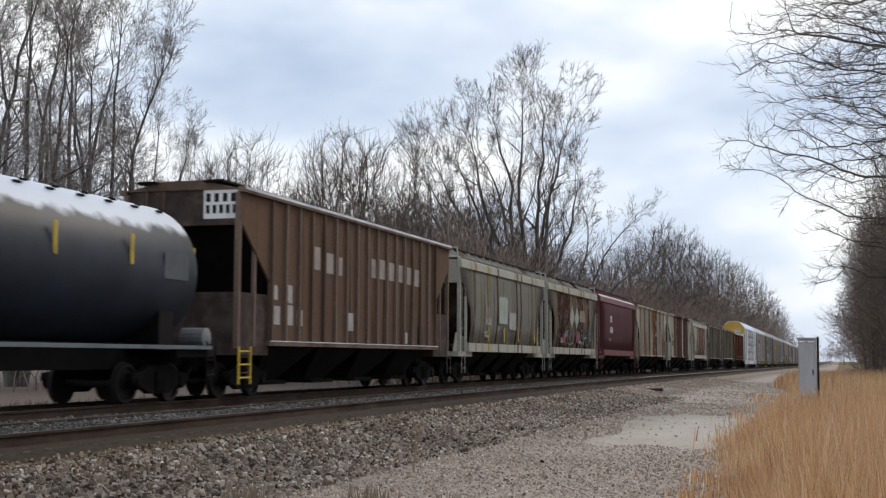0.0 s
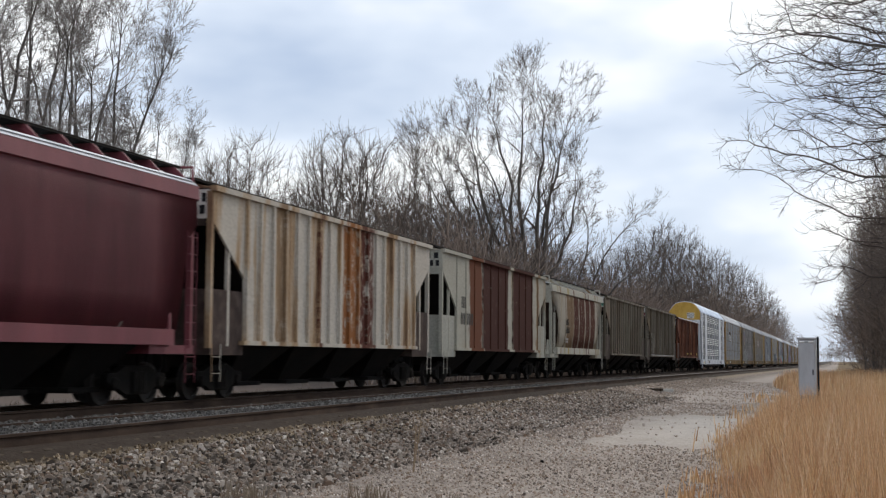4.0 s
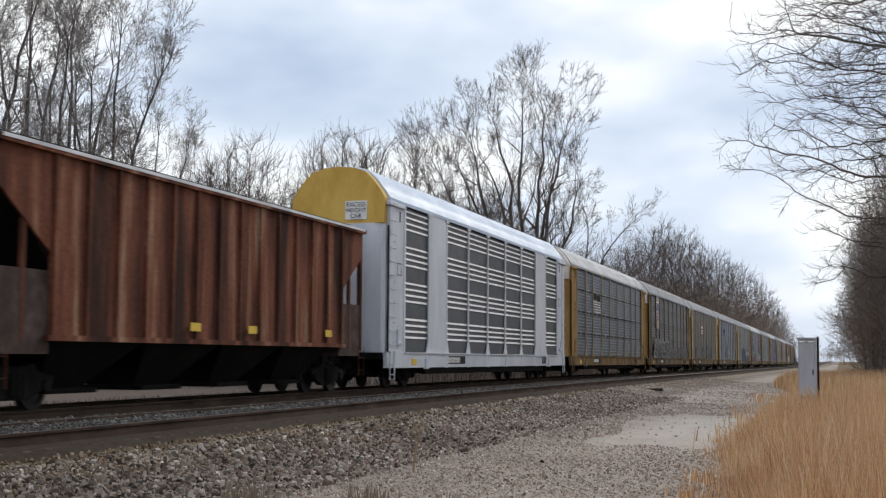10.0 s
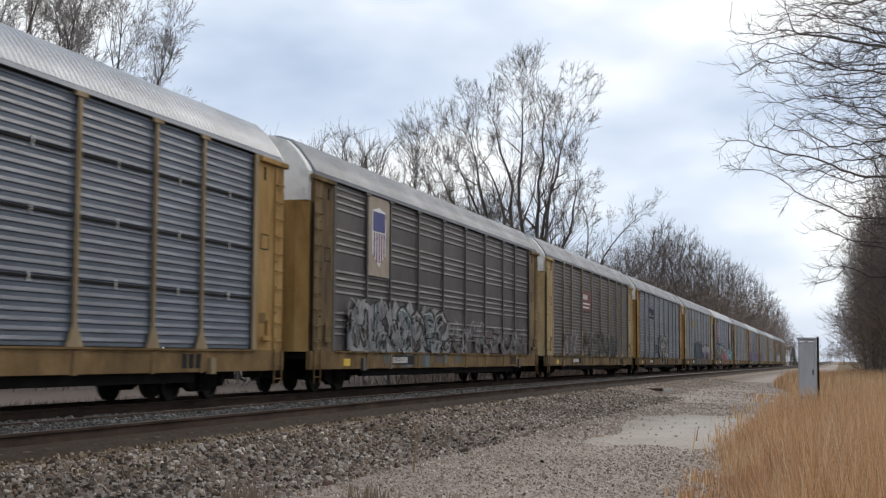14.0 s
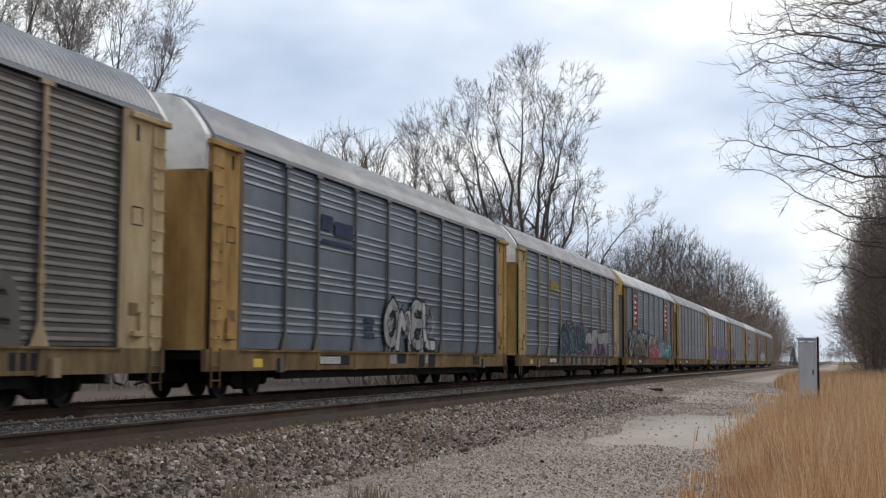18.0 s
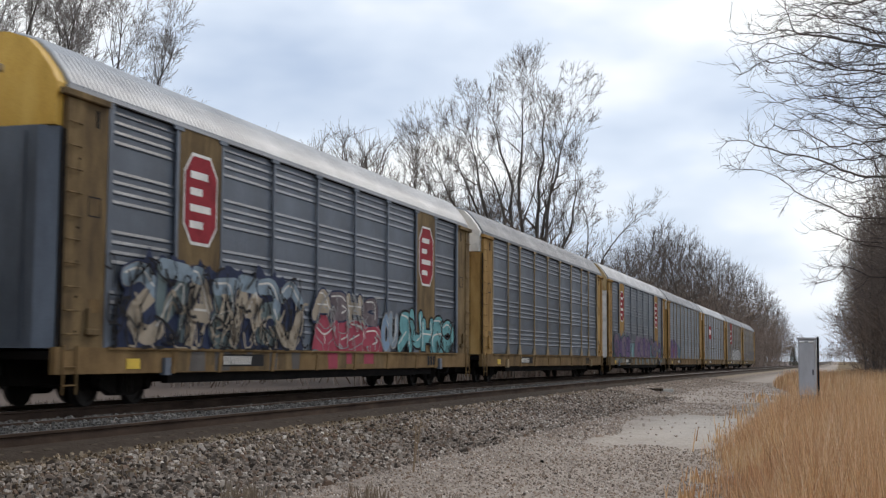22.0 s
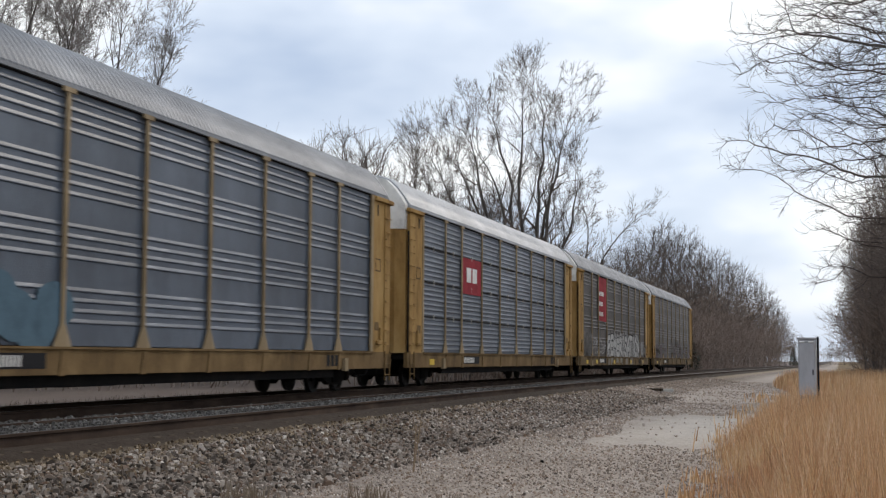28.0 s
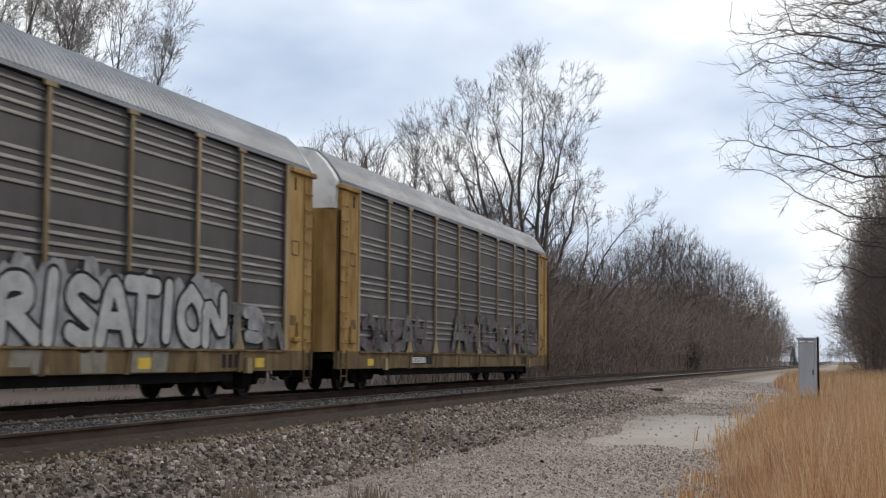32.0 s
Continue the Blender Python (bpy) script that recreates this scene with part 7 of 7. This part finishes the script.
def blades(points, low, high, width, r, lean=0.16):
    """Bent grass blades on the given ground points."""
    verts, faces = [], []
    for x, y in points:
        h = r.uniform(low, high) * (0.4 + 0.6 * smooth(0.0, 0.9, x - edge_x(y)) if x > -8 else 1.0)
        a = r.uniform(0, 2 * math.pi)
        dx, dy = math.cos(a) * lean * h * r.uniform(0.2, 1.5), math.sin(a) * lean * h * r.uniform(0.2, 1.5)
        b = r.uniform(0, math.pi)
        wx, wy = math.cos(b) * width / 2, math.sin(b) * width / 2
        z = ground_z(x, y) - 0.03
        k = len(verts)
        verts += [(x - wx, y - wy, z), (x + wx, y + wy, z), (x + dx * 0.4 + wx * 0.8, y + dy * 0.4 + wy * 0.8, z + h * 0.6), (x + dx * 0.4 - wx * 0.8, y + dy * 0.4 - wy * 0.8, z + h * 0.6), (x + dx, y + dy, z + h)]
        faces += [(k, k + 1, k + 2, k + 3), (k + 3, k + 2, k + 4)]
    return mesh_of("grass", verts, faces)


def build_grass():
    r = random.Random(17)
    pts = []
    while len(pts) < 52000:
        y = 9 + 34 * r.random() ** 1.35
        x = edge_x(y) + r.gauss(0, 0.22) + (r.random() ** 1.2) * (3.0 + y * 0.13)
        if noise.noise((x * 0.9, y * 0.7, 8.0)) > -0.45 and not (y > 33 and abs(x + 0.022 * y) < 0.75):
            pts.append((x, y))
    me = blades(pts, 0.4, 1.2, 0.009, r, 0.24)
    me.materials.append(GRASS)
    tagged(new("grass", me), "tall dry orange-brown grass beside the gravel", "grass", kind="stuff")
    pts = []
    while len(pts) < 24000:
        y = 43 + 75 * r.random() ** 1.3
        x = edge_x(y) + 0.2 + (r.random() ** 1.1) * 15
        if y > 51 or abs(x + 0.022 * y) > 0.75:
            pts.append((x, y))
    me = blades(pts, 0.6, 1.2, 0.028, r)
    me.materials.append(GRASS)
    tagged(new("grass", me), "tall dry orange-brown grass further along the lane", "grass", kind="stuff")
    pts = []
    while len(pts) < 26000:
        y = 22 + 190 * r.random() ** 1.2
        x = TRACK_X - 3.4 - 5.0 * r.random() - (1.5 if y < 60 else 0)
        pts.append((x, y))
    me = blades(pts, 0.1, 0.45, 0.03, r, 0.3)
    me.materials.append(FARSTRAW)
    tagged(new("grass", me), "pale straw grass strip beyond the tracks", "grass", kind="stuff")


build_grass()


def weed(name, label, x, y, stalks, low, high, mat, width=0.008, spread=0.12):
    r = random.Random(int(x * 100) + int(y * 10))
    verts, faces = [], []
    for i in range(stalks):
        h = r.uniform(low, high)
        a = r.uniform(0, 6.28)
        px, py = r.gauss(0, spread), r.gauss(0, spread)
        qx, qy = px + math.cos(a) * h * 0.18, py + math.sin(a) * h * 0.18
        k = len(verts)
        verts += [(px - width, py, 0), (px + width, py, 0), (qx + width * 0.4, qy, h), (qx - width * 0.4, qy, h)]
        faces.append((k, k + 1, k + 2, k + 3))
        if high > 0.5:
            for j in range(7):
                z = h * (0.55 + 0.45 * j / 7)
                f = z / h
                cx, cy = px + (qx - px) * f, py + (qy - py) * f
                s = (-1) ** j * 0.09 * (1.3 - f)
                k = len(verts)
                verts += [(cx, cy, z), (cx, cy, z + 0.012), (cx + s, cy + 0.02, z + 0.10)]
                faces.append((k, k + 1, k + 2))
    me = mesh_of(name, verts, faces)
    me.materials.append(mat)
    ob = new(name, me)
    ob.location = (x, y, ground_z(x, y) - 0.02)
    return tagged(ob, label, "weed", "weeds on the gravel", kind="stuff" if stalks > 20 else "")


WEEDTAN = islands("dry_weed", [(0.2, 0.14, 0.085), (0.3, 0.21, 0.13), (0.36, 0.27, 0.18)])
weed("dry_weed", "tall thin dry weed on the gravel", -5.75, 17.5, 5, 0.6, 0.85, WEEDTAN, 0.006, 0.08)
for x, y in ((-5.1, 13.9), (-6.4, 13.2), (-4.0, 13.4), (-6.0, 12.9), (-1.7, 15.5), (-1.8, 18), (-2.2, 27), (-2.0, 24), (-2.4, 33), (-2.7, 38), (-2.6, 44), (-3.0, 52), (-2.8, 56), (-3.3, 58)):
    weed("grass_tuft", "small tuft of pale dry grass on gravel", x, y, 45 if y < 20 else 14, 0.08, 0.26 if y < 20 else 0.45, STRAW if x < -3.5 else GRASS, 0.006 + 0.0003 * y, 0.12 if y < 20 else 0.3)


# ---- loose stones ----
STONES = islands("ballast_stone", [(0.034, 0.026, 0.02), (0.085, 0.067, 0.053), (0.19, 0.155, 0.126), (0.34, 0.287, 0.238), (0.15, 0.092, 0.06), (0.25, 0.202, 0.16), (0.58, 0.515, 0.445)])


def stones(name, label, count, place, low, high, seed, mat=None):
    r = np.random.default_rng(seed)
    cube = np.array([(-1, -1, -1), (1, -1, -1), (1, 1, -1), (-1, 1, -1), (-1, -1, 1), (1, -1, 1), (1, 1, 1), (-1, 1, 1)], float) * 0.5
    cube[4:, :2] *= 0.6
    quads = np.array([(0, 3, 2, 1), (4, 5, 6, 7), (0, 1, 5, 4), (1, 2, 6, 5), (2, 3, 7, 6), (3, 0, 4, 7)])
    spots = [place(r) for i in range(count)]
    size = r.uniform(low, high, count) * r.uniform(0.7, 1.2, count)
    v = cube[None] * size[:, None, None] * r.uniform(0.6, 1.3, (count, 1, 3)) * r.uniform(0.55, 1.15, (count, 8, 3))
    a, b = r.uniform(0, 6.28, count), r.normal(0, 0.5, count)
    ca, sa, cb, sb = np.cos(a), np.sin(a), np.cos(b), np.sin(b)
    zero = np.zeros(count)
    m = np.stack([np.stack([ca, -sa * cb, sa * sb], -1), np.stack([sa, ca * cb, -ca * sb], -1), np.stack([zero, sb, cb], -1)], 1)
    v = np.einsum("nvk,njk->nvj", v, m)
    v += np.array([(x, y, ground_z(x, y)) for x, y in spots])[:, None]
    v[:, :, 2] += size[:, None] * 0.15
    faces = (quads[None] + (np.arange(count) * 8)[:, None, None]).reshape(-1, 4)
    me = mesh_of(name, v.reshape(-1, 3).tolist(), faces.tolist())
    me.materials.append(mat or STONES)
    return tagged(new(name, me), label, "gravel", kind="stuff")


def bare(x, y):
    """True on the pale sandy patch, where stones are few."""
    w = 0.9 * noise.noise((x * 0.9, y * 0.35, 2.0))
    return -4.9 + w < x < -1.2 and 25.0 + 2 * w < y < 39.5 + 3 * w


def lane(r):
    while True:
        x, y = -6.9 + 6.4 * r.random(), 10 + 40 * r.random() ** 1.7
        if not bare(x, y) or r.random() < 0.015:
            return x, y


def far_lane(r):
    while True:
        x, y = -9.2 + 7.4 * r.random(), 26 + 72 * r.random() ** 1.1
        if not bare(x, y) and not (x > -7.0 and y > 41 and r.random() < 0.85) or r.random() < 0.012:
            return x, y


STONES_LANE = islands("lane_stone", [(0.12, 0.092, 0.074), (0.33, 0.268, 0.22), (0.52, 0.437, 0.365), (0.26, 0.177, 0.12), (0.43, 0.355, 0.292), (0.7, 0.615, 0.53)])
STONES_TAN = islands("dusty_stone", [(0.05, 0.034, 0.022), (0.13, 0.09, 0.055), (0.24, 0.175, 0.11), (0.36, 0.285, 0.2), (0.1, 0.075, 0.055)])
STONES_PALE = islands("pale_ballast", [(0.05, 0.046, 0.042), (0.085, 0.079, 0.072), (0.125, 0.117, 0.107), (0.22, 0.21, 0.195)])
def pale_strip(r):
    """The clean ballast inside the near track, a strip that narrows along the line."""
    y = 14 + 60 * r.random() ** 1.5
    x = NEAR_X - 1.7 + 1.1 * smooth(14, 32, y)
    return x + (NEAR_X + 0.6 - x) * r.random(), y


stones("ballast", "dusty tan ballast along the near rail", 9000, lambda r: (NEAR_X + 1.55 + 1.1 * r.random() ** 1.1, 9.5 + 42 * r.random() ** 1.6), 0.025, 0.06, 5, STONES_TAN)
stones("ballast", "coarse grey ballast stones on the track shoulder", 20000, lambda r: (NEAR_X + 1.75 + 2.9 * r.random() ** 1.15, 9.5 + 44 * r.random() ** 1.7), 0.035, 0.09, 1)
stones("gravel", "fine grey and tan gravel on the lane", 40000, lane, 0.016, 0.042, 2, STONES_LANE)
stones("gravel", "scattered larger stones further along the lane", 22000, far_lane, 0.03, 0.065, 7, STONES_LANE)
stones("ballast", "pale grey ballast stones inside the near track", 9000, pale_strip, 0.03, 0.07, 3, STONES_PALE)


# ---- signal cabinet ----
def signal_cabinet():
    c = new("signal_cabinet")
    tagged(c, "silver trackside signal cabinet on a base in grass", "signal cabinet")
    alu = surface("brushed_aluminium", [(0.36, 0.36, 0.37), (0.44, 0.44, 0.455), (0.5, 0.5, 0.52)], 0.5, 0.4, scale=(1, 1, 0.3), size=1.5)
    part("body", bevelled(boxes((-0.3, 0.3, -0.3, 0.3, 0.35, 2.4)), 0.02), alu, c)
    part("door", bevelled(boxes((-0.26, 0.26, -0.325, -0.295, 0.42, 2.25)), 0.008), alu, c)
    part("cap", bevelled(boxes((-0.34, 0.34, -0.34, 0.34, 2.4, 2.47)), 0.015), alu, c)
    part("base", boxes((-0.25, 0.25, -0.25, 0.25, -0.1, 0.35)), plain("concrete", (0.3, 0.29, 0.27), 0.9), c)
    for x in (-0.16, 0.16):
        part("vent", lathe_x(bmesh.new(), [(-0.09, 0.03), (0.09, 0.03)], x, -0.335, 2.31, 8), WHITE, c)
    part("conduit_post", boxes((0.34, 0.41, -0.05, 0.05, -0.1, 2.5)), INK, c, "black conduit post beside the cabinet")
    part("handle", boxes((0.2, 0.24, -0.36, -0.32, 1.1, 1.3)), INK, c)
    part("padlock", bevelled(boxes((0.17, 0.25, -0.36, -0.33, 0.44, 0.54)), 0.01), WHITE, c)
    y = 50.0
    c.matrix_basis = stand(-1.13, y, radians(-4))


signal_cabinet()


# ---- scraps beside the track ----
def scrap(name, label, x, y, sx, sy, sz, turn, mat):
    ob = part(name, bevelled(boxes((-sx, sx, -sy, sy, -0.03, sz)), 0.015), mat, None)
    ob.matrix_basis = stand(x, y, turn)
    return tagged(ob, label, "scrap")


scrap("old_tie", "dark rotten railway tie lying on the gravel", -8.25, 60.0, 0.1, 0.55, 0.08, 1.2, TIE)
scrap("concrete_lump", "pale broken concrete lump beside the old tie", -7.7, 60.6, 0.3, 0.3, 0.14, 0.4, plain("pale_concrete", (0.42, 0.4, 0.36), 0.9))
for x, y, s in ((-4.55, 20.4, 0.028), (-6.55, 27.5, 0.04), (-6.2, 29.5, 0.03), (-3.6, 14.6, 0.025)):
    scrap("dark_clod", "small dark clod on the gravel", x, y, s, s, s * 1.5, x, UNDER)


# ---- what moves ----
def motions():
    where = {}
    for car, u in train:
        where[car] = u
        rows = []
        for i in range(17):
            t = 2.0 * i
            s = u - SPEED * t
            slope = (drop(s + 5) - drop(s - 5)) / 10
            rows.append((t, pose(TRACK_X, s, -drop(s), -math.degrees(math.atan(slope)), 0, 0)))
        walk(car, rows)
    # the wheels roll while they pass the lens; far off and behind it they rest
    turn = math.degrees(SPEED / 0.415)
    for wheel, car, y in spinning:
        s = where[car] + y
        first = max(0, math.ceil((s - 70.0) / SPEED * FPS))
        last = min(32 * FPS, math.floor((s - 12.0) / SPEED * FPS))
        if last <= first:
            continue
        p = wheel.location
        rows = [(k / FPS, pose(p.x, p.y, p.z, (k - first) / FPS * turn % 360, 0, 0)) for k in range(first, last + 1)]
        if first > 0:
            rows.insert(0, (0.0, rows[0][1]))
        if last < 32 * FPS:
            rows.append((32.0, rows[-1][1]))
        walk(wheel, rows)


motions()
